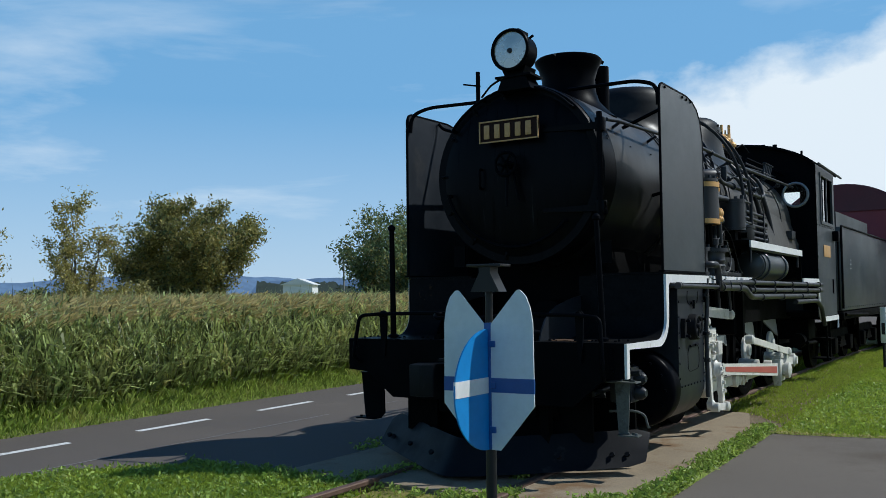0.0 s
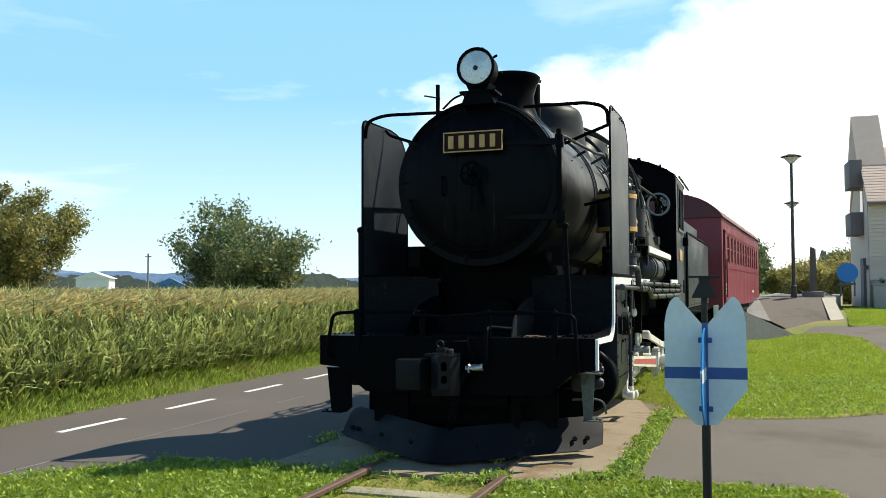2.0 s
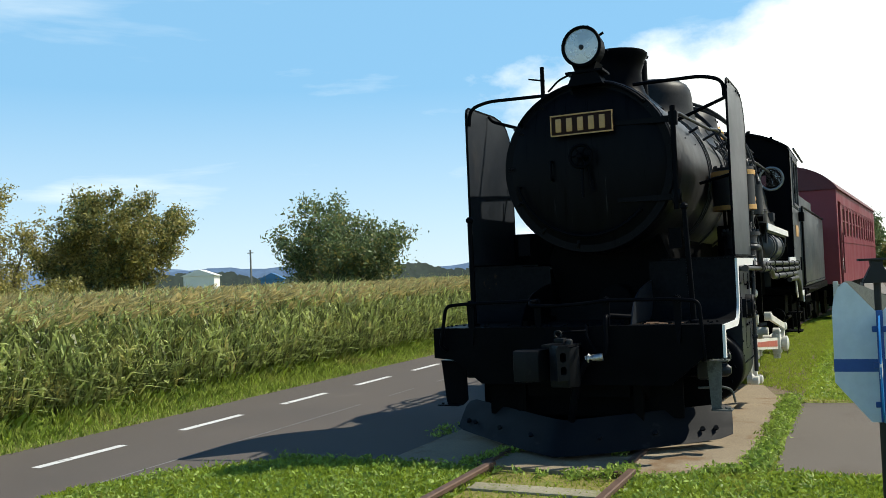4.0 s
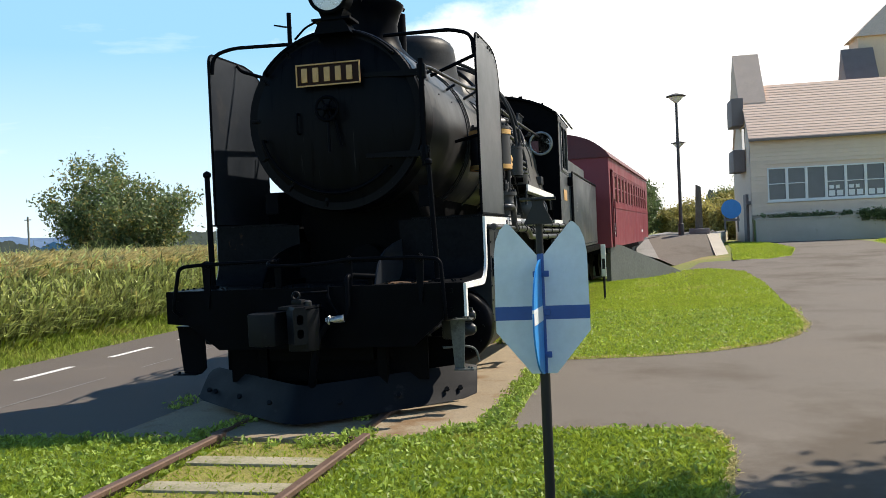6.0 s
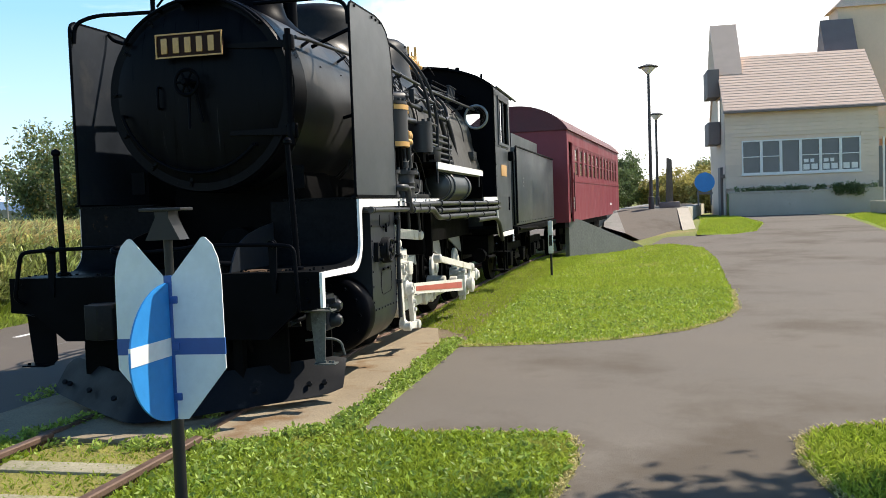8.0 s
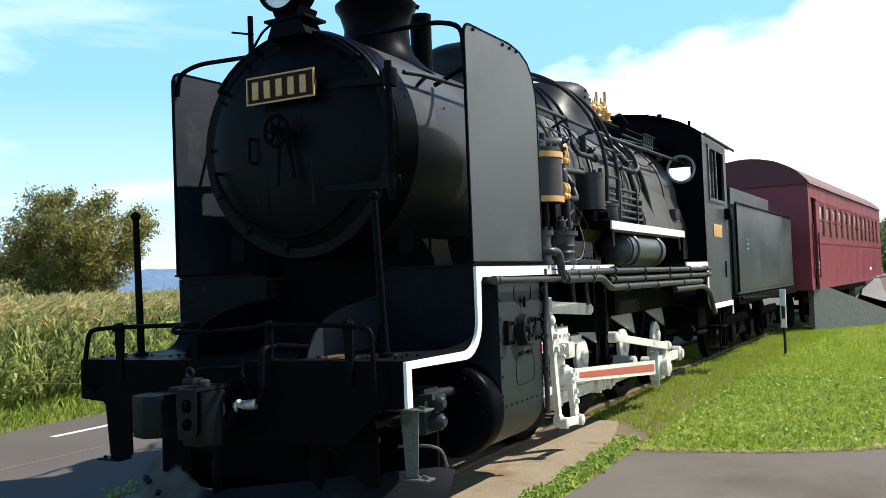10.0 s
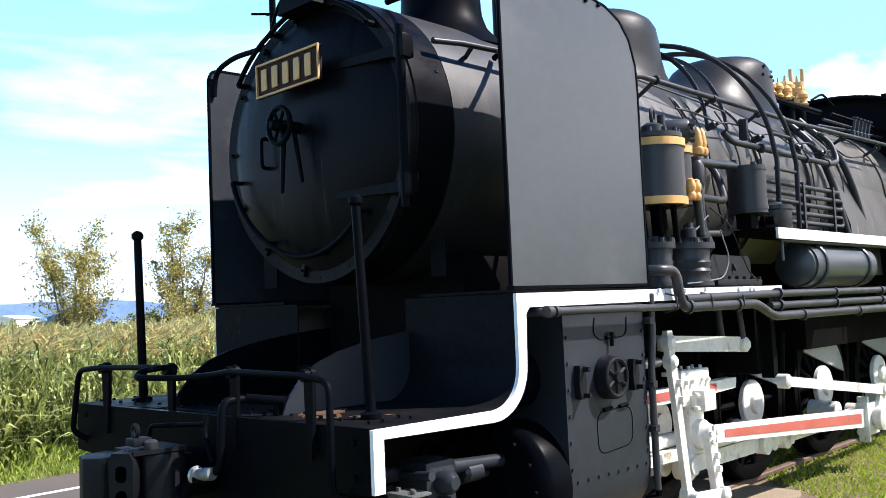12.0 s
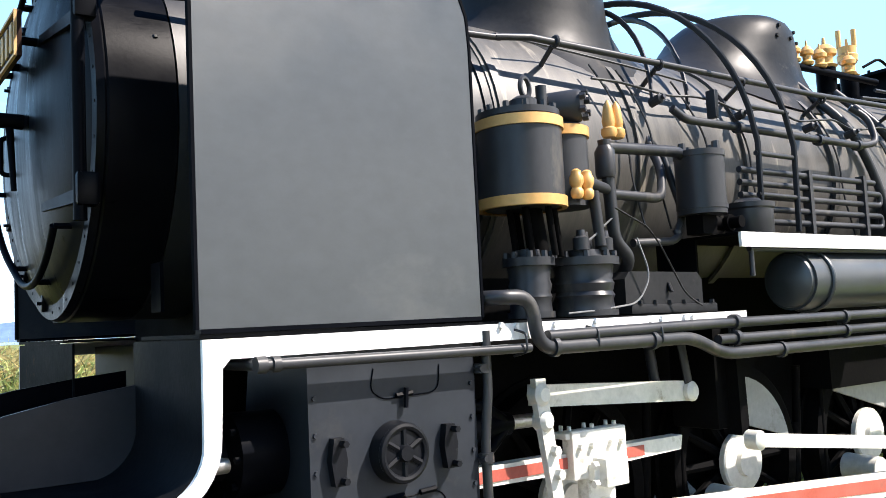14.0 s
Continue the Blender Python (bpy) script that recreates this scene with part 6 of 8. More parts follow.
bmesh.ops.transform(bm, matrix=Matrix.Translation((0.02, -0.46, 0.27)) @ Matrix.Rotation(radians(42), 4, "Z") @ Matrix.Diagonal((0.92, 1.0, 0.735, 1.0)), verts=bm.verts)
part("coupler_knuckle", bm, "plough", coup)
part("knuckle_pin", lathe(B(), [(0, 0.028), (0.02, 0.034), (0.05, 0.034), (0.06, 0.02)], (0.08, -0.36, 0.99), (0, 0, 1), 14), "iron", coup)
bm = B()
prism(bm, [(-0.14, -0.44), (0.10, -0.46), (0.14, -0.2), (-0.12, -0.2)], "z", 0.985, 1.005)
box(bm, -0.03, 0.06, -0.44, -0.34, 1.02, 1.06, 0.01)
torus(bm, (0.0, -0.40, 1.09), (0, 1, 0), 0.03, 0.01, 14, 6)
part("coupler_top", bm, "plough", coup)
bm = tube(B(), [(0.16, -0.12, 1.10), (-0.05, -0.30, 1.10), (-0.06, -0.30, 1.02)], 0.012, bend=0.03)
tube(bm, [(0.16, -0.10, 1.14), (0.16, -0.12, 1.06), (0.24, -0.12, 0.92)], 0.014, bend=0.04)
part("uncoupling_lever", bm, "black", coup)
bm = tube(B(), [(0.34, 0.0, 1.22), (0.34, -0.12, 1.22), (0.34, -0.14, 0.9), (0.28, -0.16, 0.87)], 0.020, bend=0.06)
tube(bm, [(0.50, 0.14, 1.20), (0.34, 0.02, 1.22)], 0.024, bend=0)
tube(bm, [(0.28, -0.16, 0.87), (0.16, -0.20, 0.84), (0.10, -0.24, 0.70), (0.06, -0.26, 0.45), (0.02, -0.2, 0.3)], 0.034, 14, bend=0.08)
hose = lp("brake_hose", bm, "black")
bm = rod(B(), (0.17, -0.19, 0.86), (0.32, -0.17, 0.88), 0.032, seg=12)
torus(bm, (0.20, -0.19, 0.865), (1, 0, 0), 0.034, 0.012, 14, 6)
part("hose_clamp", bm, "steel", hose, "worn bright steel hose coupling")
bm = B()
rail = [(1.14, -0.02, 0.84), (1.17, -0.10, 0.86), (1.14, -0.08, 1.335), (0.95, -0.08, 1.355), (0.35, -0.08, 1.36), (0.20, -0.10, 1.34), (-0.02, -0.16, 1.325), (-0.28, -0.26, 1.33), (-0.32, -0.20, 1.36), (-0.28, -0.08, 1.37), (-0.95, -0.08, 1.36), (-1.14, -0.08, 1.345), (-1.20, -0.09, 0.98), (-1.17, -0.02, 0.93)]
tube(bm, rail, 0.016, 12, bend=0.06)
frail = lp("front_handrail", bm, "black")
for x in (0.95, 0.33, -0.30, -0.92):
    bm = B()
    prism(bm, [(x - 0.012, 0.98), (x + 0.012, 0.98), (x + 0.030, 1.2), (x + 0.034, 1.34)] + [(x + 0.034 * math.cos(radians(q)), 1.355 + 0.036 * math.sin(radians(q))) for q in range(15, 180, 15)] + [(x - 0.034, 1.34), (x - 0.030, 1.2)], "y", -0.050, -0.030)
    rod(bm, (x, -0.08, 1.355), (x, -0.02, 1.355), 0.03, seg=10)
    box(bm, x - 0.02, x + 0.02, -0.04, 0.01, 1.02, 1.06)
    part("handrail_bracket", bm, "black", frail)
for x in (-1.005, 1.0):
    bm = rod(B(), (x + (0.035 if x > 0 else 0.0), 0.24, 1.12), (x, 0.22, 2.12), 0.026, 0.022, 12)
    lathe(bm, [(-0.035, 0.0), (-0.03, 0.018), (-0.012, 0.034), (0.012, 0.034), (0.03, 0.018), (0.035, 0.0)], (x, 0.22, 2.145), (0, 0, 1), 16)
    lathe(bm, [(0, 0.05), (0.02, 0.05), (0.03, 0.03)], (x + (0.035 if x > 0 else 0.0), 0.24, 1.138), (0, 0, 1), 12)
    lp("marker_pole", bm, "black", "slim black upright pole with a ball on top")
for s in (-1, 1):
    bm = box(B(), min(s * 1.0, s * 1.2), max(s * 1.0, s * 1.2), 0.42, 0.62, 0.62, 0.92, 0.03)
    rod(bm, (s * 1.0, 0.30, 0.86), (s * 1.0, 1.25, 0.80), 0.035)
    rod(bm, (s * 0.9, 0.30, 0.70), (s * 0.9, 1.25, 0.74), 0.028)
    for z in (0.7, 0.82):
        lathe(bm, [(0, 0.06), (0.06, 0.055), (0.09, 0.03)], (s * 1.2, 0.52, z), (s, 0, 0), 12)
    rod(bm, (s * 1.1, 0.36, 0.86), (s * 1.3, 0.36, 0.88), 0.022)
    lathe(bm, [(0, 0.05), (0.1, 0.05), (0.12, 0.03)], (s * 1.0, 0.98, 0.78), (0, -1, 0), 14)
    lp("front_valve", bm, "cylpaint")
bm = lathe(B(), [(0, 0.020), (0.06, 0.024), (0.075, 0.045), (0.125, 0.045), (0.14, 0.030), (0.17, 0.028)], (0.63, 0.82, 0.57), (0.15, -0.9, -0.25), 14)
prism(bm, [(0.58, 0.60), (0.70, 0.615), (0.705, 0.60), (0.64, 0.52), (0.59, 0.53)], "y", 0.76, 0.775)
hose_end = lp("hose_end", bm, "brass", "dull brass hose coupling under the beam")
part("hose_bracket", prism(B(), [(0.70, 0.60), (0.80, 0.66), (0.82, 0.50), (0.74, 0.42), (0.69, 0.46)], "y", 0.80, 0.82), "stepgrey", hose_end)
bm = B()
for s in (-1, 1):
    box(bm, min(s * 0.5, s * 0.58), max(s * 0.5, s * 0.58), 0.12, 0.2, 0.12, 0.7)
    tube(bm, [(s * 0.55, 0.2, 0.62), (s * 0.62, 0.45, 0.3)], 0.035, bend=0)
box(bm, -0.3, 0.3, 0.3, 1.2, 0.35, 0.6, 0.03)
# Two added plates stand in for the black shade behind the plough.
box(bm, -1.12, 1.12, 0.70, 0.73, 0.10, 0.62)
box(bm, -0.9, 0.9, 0.30, 0.33, 0.30, 0.80)
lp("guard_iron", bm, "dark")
# rear steps
for s in (-1, 1):
    bm = B()
    for y in (10.6, 10.95):
        box(bm, min(s * 1.22, s * 1.25), max(s * 1.22, s * 1.25), y, y + 0.04, 0.35, 1.1)
    for z in (0.38, 0.72):
        box(bm, min(s * 1.0, s * 1.3), max(s * 1.0, s * 1.3), 10.55, 11.05, z, z + 0.02)
    tube(bm, [(s * 1.15, 9.1, 0.72), (s * 1.15, 9.9, 0.70)], 0.03, bend=0)
    lathe(bm, [(0, 0.12), (0.2, 0.12)], (s * 1.0, 9.1, 0.75), (0, 1, 0), 14)
    box(bm, min(s * 0.5, s * 1.1), max(s * 0.5, s * 1.1), 9.6, 10.3, 0.75, 1.08, 0.02)
    lp("cab_step", bm, "dark")

# every section brought to its true length, width and height; the wheels stay round
STATIONS = ((-1.0, -0.985), (1.0, 0.985), (2.3, 2.225), (4.33, 3.985), (7.84, 7.03), (9.4, 8.40), (11.9, 10.5))


def station(y):
    for (a, p), (b, q) in zip(STATIONS, STATIONS[1:]):
        if y <= b or b == 11.9:
            return p + (q - p) * (y - a) / (b - a)


def breadth(x):
    return 0.97 * x + 0.03 if x > 0 else 0.99 * x + 0.03


done = set()
for ob in loco.children_recursive:
    at = ob.matrix_basis.translation
    if at.length > 0.01 and ob.parent is loco:
        ob.location = (breadth(at.x), station(at.y) + 0.13 * min(0.0, at.x + 0.35), at.z)
    elif ob.parent is loco or ob.parent.matrix_basis.translation.length < 0.01:
        if ob.data.name in done:
            continue
        done.add(ob.data.name)
        m = ob.matrix_basis.copy()
        inv = m.inverted()
        for v in ob.data.vertices:
            c = m @ v.co
            k = 0.985 - 0.018 * smooth01((c.y - 2.0) / 4.0)
            v.co = inv @ Vector((breadth(c.x), station(c.y) + 0.13 * min(0.0, c.x + 0.35), c.z * k))

# the pump's steam cylinders sit a little lower on their posts
for ob in [pump, *pump.children]:
    for v in ob.data.vertices:
        if v.co.z > 2.12:
            v.co.z -= 0.055 * min(1.0, (v.co.z - 2.12) / 0.1)
            v.co.y -= 0.03

# domes
def dome(y0, r, rows, front=1.0):
    """A dome whose flared skirt follows the round of the boiler."""
    bm, seg, rings = B(), 48, []
    for h, k, fixed in rows:
        ring = []
        for i in range(seg):
            a = 2 * math.pi * i / seg
            x, dy = r * k * math.cos(a), r * k * math.sin(a)
            if dy < 0:
                dy *= 1 + (front - 1) * max(0.0, min(1.0, (0.42 - h) / 0.5)) ** 1.4
            skin = 2.575 + 0.850 * math.sqrt(max(0.02, 1 - (x / 0.892) ** 2))
            ring.append(bm.verts.new((x, y0 + dy, skin + h + (3.425 - skin) * fixed)))
        rings.append(ring)
    for p, q in zip(rings, rings[1:]):
        for i in range(seg):
            j = (i + 1) % seg
            bm.faces.new((p[i], p[j], q[j], q[i]))
    bm.faces.new(rings[-1])
    return bm


DOME = [(-0.02, 1.40, 0.0), (0.012, 1.26, 0.0), (0.045, 1.15, 0.06), (0.10, 1.07, 0.25), (0.17, 1.02, 0.6), (0.26, 1.0, 1.0), (0.36, 0.965, 1.0), (0.42, 0.90, 1.0), (0.465, 0.78, 1.0), (0.49, 0.55, 1.0), (0.50, 0.20, 1.0)]
lp("sand_dome", dome(3.68, 0.53, DOME), "dome", "grey-black dome flaring into the boiler top")
bm = dome(5.85, 0.51, DOME, 2.1)
bolts(bm, [(0.505 * math.cos(radians(a)), 5.85 + 0.505 * math.sin(radians(a)), 3.70) for a in range(-10, 90, 20)], (1, 0, 0), 0.016, 0.02)
bolts(bm, [(0.49 * math.cos(radians(a)), 5.85 + 0.49 * math.sin(radians(a)), 3.79) for a in range(-5, 80, 35)], (1, 0, 0), 0.016, 0.02)
lp("steam_dome", bm, "dome", "grey-black steam dome with a row of studs")
# gilt safety valves and whistle on their manifold
for x, y, h, r in ((0.42, 6.10, 0.16, 0.050), (0.42, 6.28, 0.18, 0.048), (0.42, 6.46, 0.18, 0.052), (0.30, 6.74, 0.24, 0.090), (0.40, 6.92, 0.20, 0.056), (0.22, 7.24, 0.32, 0.080)):
    z0 = 3.56 if x > 0.35 else 3.62
    bm = lathe(B(), [(0, r * 0.9), (0.02, r * 1.1), (0.04, r * 0.7), (h * 0.40, r * 0.72), (h * 0.46, r * 1.05), (h * 0.62, r * 1.1), (h * 0.70, r * 0.85), (h * 0.82, r * 0.55), (h * 0.86, r * 0.2), (h * 1.1, r * 0.12)], (x, y, z0), (0, 0, 1), 20)
    if h > 0.3:
        lathe(bm, [(h * 0.42, r * 0.95), (h * 0.86, r * 0.98), (h * 0.88, 0.0)], (x, y, z0), (0, 0, 1), 20)
        for dx in (-0.045, 0.045):
            rod(bm, (x + dx, y + dx, z0 + h * 0.85), (x + dx, y + dx, z0 + h + 0.11), 0.022)
    lp("safety_valve", bm, "brass", "gold painted brass valve")
bm = B()
tube(bm, [(0.42, 6.0, 3.53), (0.42, 7.3, 3.54)], 0.028, bend=0)
tube(bm, [(0.42, 5.95, 3.53), (0.42, 6.02, 3.53)], 0.07, bend=0)
tube(bm, [(0.30, 6.74, 3.40), (0.30, 6.74, 3.65)], 0.08, bend=0)
tube(bm, [(0.22, 7.24, 3.40), (0.22, 7.24, 3.65)], 0.075, bend=0)
tube(bm, [(0.40, 7.15, 3.66), (0.46, 7.3, 3.74), (0.50, 7.5, 3.62)], 0.012, bend=0.05)
tube(bm, [(0.45, 7.55, 3.55), (0.62, 7.8, 3.46), (0.8, 8.4, 3.36)], 0.02)
lp("valve_manifold", bm, "black")

# hanging steps under the front beam
bm = box(B(), 1.03, 1.30, 0.22, 0.34, 0.79, 0.803, 0.004)
prism(bm, [(1.12, 0.79), (1.245, 0.79), (1.225, 0.42), (1.205, 0.385), (1.145, 0.385)], "y", 0.24, 0.252)
box(bm, 1.145, 1.315, 0.20, 0.30, 0.380, 0.392, 0.004)
bolts(bm, [(1.18, 0.24, 0.73), (1.21, 0.24, 0.70), (1.18, 0.24, 0.50)], (0, -1, 0), 0.011, 0.01)
bolts(bm, [(1.22, 0.25, 0.392), (1.26, 0.26, 0.392), (1.29, 0.24, 0.392), (1.24, 0.28, 0.803), (1.27, 0.26, 0.803), (1.16, 0.27, 0.803)], (0, 0, 1), 0.013, 0.016)
# Near step is paler for the sun on it; the far one stays black.
lp("front_step", bm, "stepgrey", "worn bent step plate under the beam, sunlight put into its grey")
lp("step_rail", tube(B(), [(1.02, 0.36, 0.55), (1.22, 0.40, 0.56), (1.29, 0.44, 0.53), (1.31, 0.46, 0.42)], 0.010, 8, bend=0.06), "stepgrey")
bm = box(B(), -1.31, -1.04, 0.10, 0.22, 0.79, 0.803, 0.004)
prism(bm, [(-1.06, 0.79), (-1.31, 0.79), (-1.27, 0.41), (-1.23, 0.385), (-1.10, 0.385), (-1.05, 0.43)], "y", 0.12, 0.135)
box(bm, -1.34, -1.12, 0.06, 0.18, 0.378, 0.390, 0.004)
bolts(bm, [(-1.30, 0.10, 0.39), (-1.25, 0.12, 0.39)], (0, 0, 1), 0.013, 0.016)
lp("front_step", bm, "black", "black bent step plate hanging from the beam")

# snow plough: two raked blades meeting in a blunt nose, with a turned-out lip and rounded ends
bm = B()
n = 28
grid = []
for i in range(n + 1):
    u = -1 + 2 * i / n
    a = abs(u)
    x, y = 1.27 * u, -0.44 + 0.98 * (math.sqrt(a * a + 0.0025) - 0.05) + 0.10 * min(0.0, u)
    low = 0.075 + 0.05 * a ** 2
    top = 0.335 + 0.045 * a
    k = 0.0 if a < 0.97 else 0.5
    grid.append([(x * 1.004, y - 0.05, low + 0.05 * k), (x, y - 0.015, low + 0.025), (x * 0.995, y + 0.05, low + 0.10), (x * 0.985, y + 0.13, low + 0.19), (x * 0.975, y + 0.19, top - 0.06 * k)])
for off in (0.0, 0.022):
    rows = [[bm.verts.new((px, py + off, pz)) for px, py, pz in r] for r in grid]
    for a, b in zip(rows, rows[1:]):
        for k in range(4):
            bm.faces.new((a[k], b[k], b[k + 1], a[k + 1]))
bolts(bm, [(s * x, -0.49 + 0.98 * x / 1.27 + 0.03 - (0.08 * x if s < 0 else 0.0), 0.20) for s in (-1, 1) for x in (0.30, 0.70, 1.045, 1.144)], (0, -0.7, 0.6), 0.024, 0.018)
lp("snow_plough", bm, "plough", "low black snow plough blade at the front")

# ---- tender ----
tender = thing("coal_tender", pose(0.02, 10.62, 0, 0, 0, -1.0) @ Matrix.Diagonal((1.0, 1.15, 0.98, 1.0)), "black riveted coal tender coupled behind the cab", "tender")
TW = 1.27
bm = box(B(), -TW, TW, 0.12, 5.6, 1.16, 2.70, 0.02)
bolts(bm, [(TW, 0.18, 1.3 + 0.17 * i) for i in range(8)] + [(TW, 0.2 + 0.22 * i, 1.22) for i in range(24)], (1, 0, 0), 0.012, 0.01)
part("tank", bm, "sheet", tender)
bm = B()
for x0, x1 in ((-TW + 0.1, -TW + 0.13), (TW - 0.13, TW - 0.10)):
    box(bm, x0, x1, 0.30, 3.6, 2.69, 3.0)
box(bm, -TW + 0.13, TW - 0.13, 0.30, 0.33, 2.69, 3.05)
box(bm, -TW + 0.13, TW - 0.13, 3.57, 3.6, 2.69, 3.0)
part("coal_bunker", bm, "sheet", tender)
bm = tube(B(), [(TW + 0.01, 0.14, 1.2), (TW + 0.01, 0.14, 2.72), (TW + 0.01, 5.55, 2.72)], 0.022, 8, bend=0.08)
part("tank_beading", bm, "black", tender)
bm = box(B(), -TW - 0.04, TW + 0.04, 0.0, 5.7, 1.0, 1.14, 0.02)
tube(bm, [(TW + 0.05, 0.1, 1.10), (TW + 0.05, 2.3, 1.04)], 0.03, bend=0)
part("tender_frame", bm, "dark", tender)
for y, z in ((0.9, 2.1), (0.9, 2.02), (0.9, 1.94)):
    part("writing_bar", box(B(), TW + 0.003, TW + 0.006, y, y + 0.16, z, z + 0.022), "cwgrey", tender)
for yb in (1.35, 4.3):
    for s in (-1, 1):
        bm = prism(B(), [(yb - 1.0, 0.62), (yb - 0.8, 0.78), (yb + 0.8, 0.78), (yb + 1.0, 0.62), (yb + 0.9, 0.5), (yb + 0.4, 0.42), (yb - 0.4, 0.42), (yb - 0.9, 0.5)], "x", s * 0.95, s * 0.87)
        bogie = part("bogie_frame", bm, "dark", tender)
        for dy in (-0.72, 0.72):
            part("axle_box", box(B(), min(s * 0.9, s * 1.06), max(s * 0.9, s * 1.06), yb + dy - 0.13, yb + dy + 0.13, 0.34, 0.64, 0.03), "dark", bogie)
        bm = B()
        for k in range(4):
            box(bm, min(s * 0.94, s * 1.03), max(s * 0.94, s * 1.03), yb - 0.3 + 0.05 * k, yb + 0.3 - 0.05 * k, 0.44 + 0.05 * k, 0.485 + 0.05 * k)
        part("leaf_spring", bm, "dark", bogie)
        part("brake_rod", tube(B(), [(s * 0.98, yb - 1.1, 1.0), (s * 0.98, yb - 0.95, 0.3)], 0.025, bend=0), "dark", bogie)
    for dy in (-0.72, 0.72):
        bm = rod(B(), (-0.55, yb + dy, 0.49), (0.55, yb + dy, 0.49), 0.06)
        for s in (-1, 1):
            lathe(bm, [(-0.06, 0.06), (-0.06, 0.43), (0.05, 0.42), (0.05, 0.34), (0.02, 0.3), (0.04, 0.1), (0.06, 0.1)], (s * 0.60, yb + dy, 0.49), (s, 0, 0), 30)
        part("wheelset", bm, "dark", tender)

# ---- maroon passenger coach ----
coach = thing("railway_coach", pose(0.36, 17.7, 0, 0, 0, -3.9) @ Matrix.Diagonal((1.0, 1.0, 0.98, 1.0)), "faded maroon railway coach with a row of windows", "railway coach")
CWD, CL = 1.38, 14.2
bm = B()
box(bm, -CWD, CWD, 0.0, 0.04, 1.02, 3.56)
box(bm, -CWD, CWD, CL - 0.04, CL, 1.02, 3.56)
for s in (-1, 1):
    a, b = min(s * CWD, s * (CWD - 0.05)), max(s * CWD, s * (CWD - 0.05))
    box(bm, a, b, 0.04, 0.30, 1.02, 3.56)
    box(bm, a, b, 0.30, 0.95, 3.24, 3.56)
    box(bm, a, b, 0.95, CL - 0.04, 1.02, 2.30)
    box(bm, a, b, 0.95, CL - 0.04, 3.14, 3.56)
    edges = [0.95]
    for i in range(12):
        y = 1.45 + i * 1.02
        edges += [y, y + 0.66]
    edges.append(CL - 0.04)
    for y0, y1 in zip(edges[::2], edges[1::2]):
        box(bm, a, b, y0, y1, 2.30, 3.14)
part("coach_body", bm, "coachred", coach)
for s in (-1, 1):
    for i in range(12):
        y = 1.45 + i * 1.02
        bm = box(B(), min(s * (CWD - 0.045), s * (CWD - 0.035)), max(s * (CWD - 0.045), s * (CWD - 0.035)), y, y + 0.66, 2.30, 3.14)
        pane = part("window", bm, "coachpane", coach)
        bm = B()
        for y0, y1, z0, z1 in ((y, y + 0.05, 2.30, 3.14), (y + 0.61, y + 0.66, 2.30, 3.14), (y + 0.05, y + 0.61, 3.09, 3.14), (y + 0.05, y + 0.61, 2.30, 2.35), (y + 0.05, y + 0.61, 2.72, 2.76)):
            box(bm, min(s * (CWD - 0.034), s * (CWD - 0.012)), max(s * (CWD - 0.034), s * (CWD - 0.012)), y0, y1, z0, z1)
        part("window_sash", bm, "maroon", pane)
    bm = box(B(), min(s * CWD, s * (CWD + 0.015)), max(s * CWD, s * (CWD + 0.015)), 0.95, CL, 2.14, 2.20)
    box(bm, min(s * CWD, s * (CWD + 0.012)), max(s * CWD, s * (CWD + 0.012)), 0.95, CL, 3.18, 3.22)
    part("belt_rail", bm, "coachred", coach)
    bm = box(B(), min(s * (CWD - 0.12), s * (CWD - 0.08)), max(s * (CWD - 0.12), s * (CWD - 0.08)), 0.30, 0.95, 1.02, 3.24)
    part("end_door", bm, "maroondark", coach)
    for y, z in ((0.24, 2.6), (1.02, 2.4)):
        part("door_rail", rod(B(), (s * (CWD + 0.03), y, 1.3), (s * (CWD + 0.03), y, z), 0.018), "maroondark", coach)
    for y, z, w in ((0.98, 1.62, 0.28), (0.98, 1.5, 0.22), (0.98, 1.38, 0.26), (10.6, 1.38, 0.5)):
        part("writing_bar", box(B(), min(s * (CWD + 0.002), s * (CWD + 0.006)), max(s * (CWD + 0.002), s * (CWD + 0.006)), y, y + w, z, z + 0.09), "white", coach)
bm = B()
arcp = [(1.44 * math.sin(radians(a)) / math.sin(radians(66)), 3.54 + (math.cos(radians(a)) - math.cos(radians(66))) * 1.20) for a in range(-66, 67, 6)]
prism(bm, arcp, "y", -0.06, CL + 0.06)
part("coach_roof", bm, "maroondark", coach)
bm = B()
box(bm, -1.25, 1.25, 0.1, CL - 0.1, 0.86, 1.02)
for y0, y1 in ((4.2, 5.6), (7.0, 8.4)):
    box(bm, 0.5, 1.2, y0, y1, 0.5, 0.86, 0.03)
box(bm, -0.2, 0.2, -0.5, 0.2, 0.75, 1.0, 0.03)
part("underframe", bm, "dark", coach)
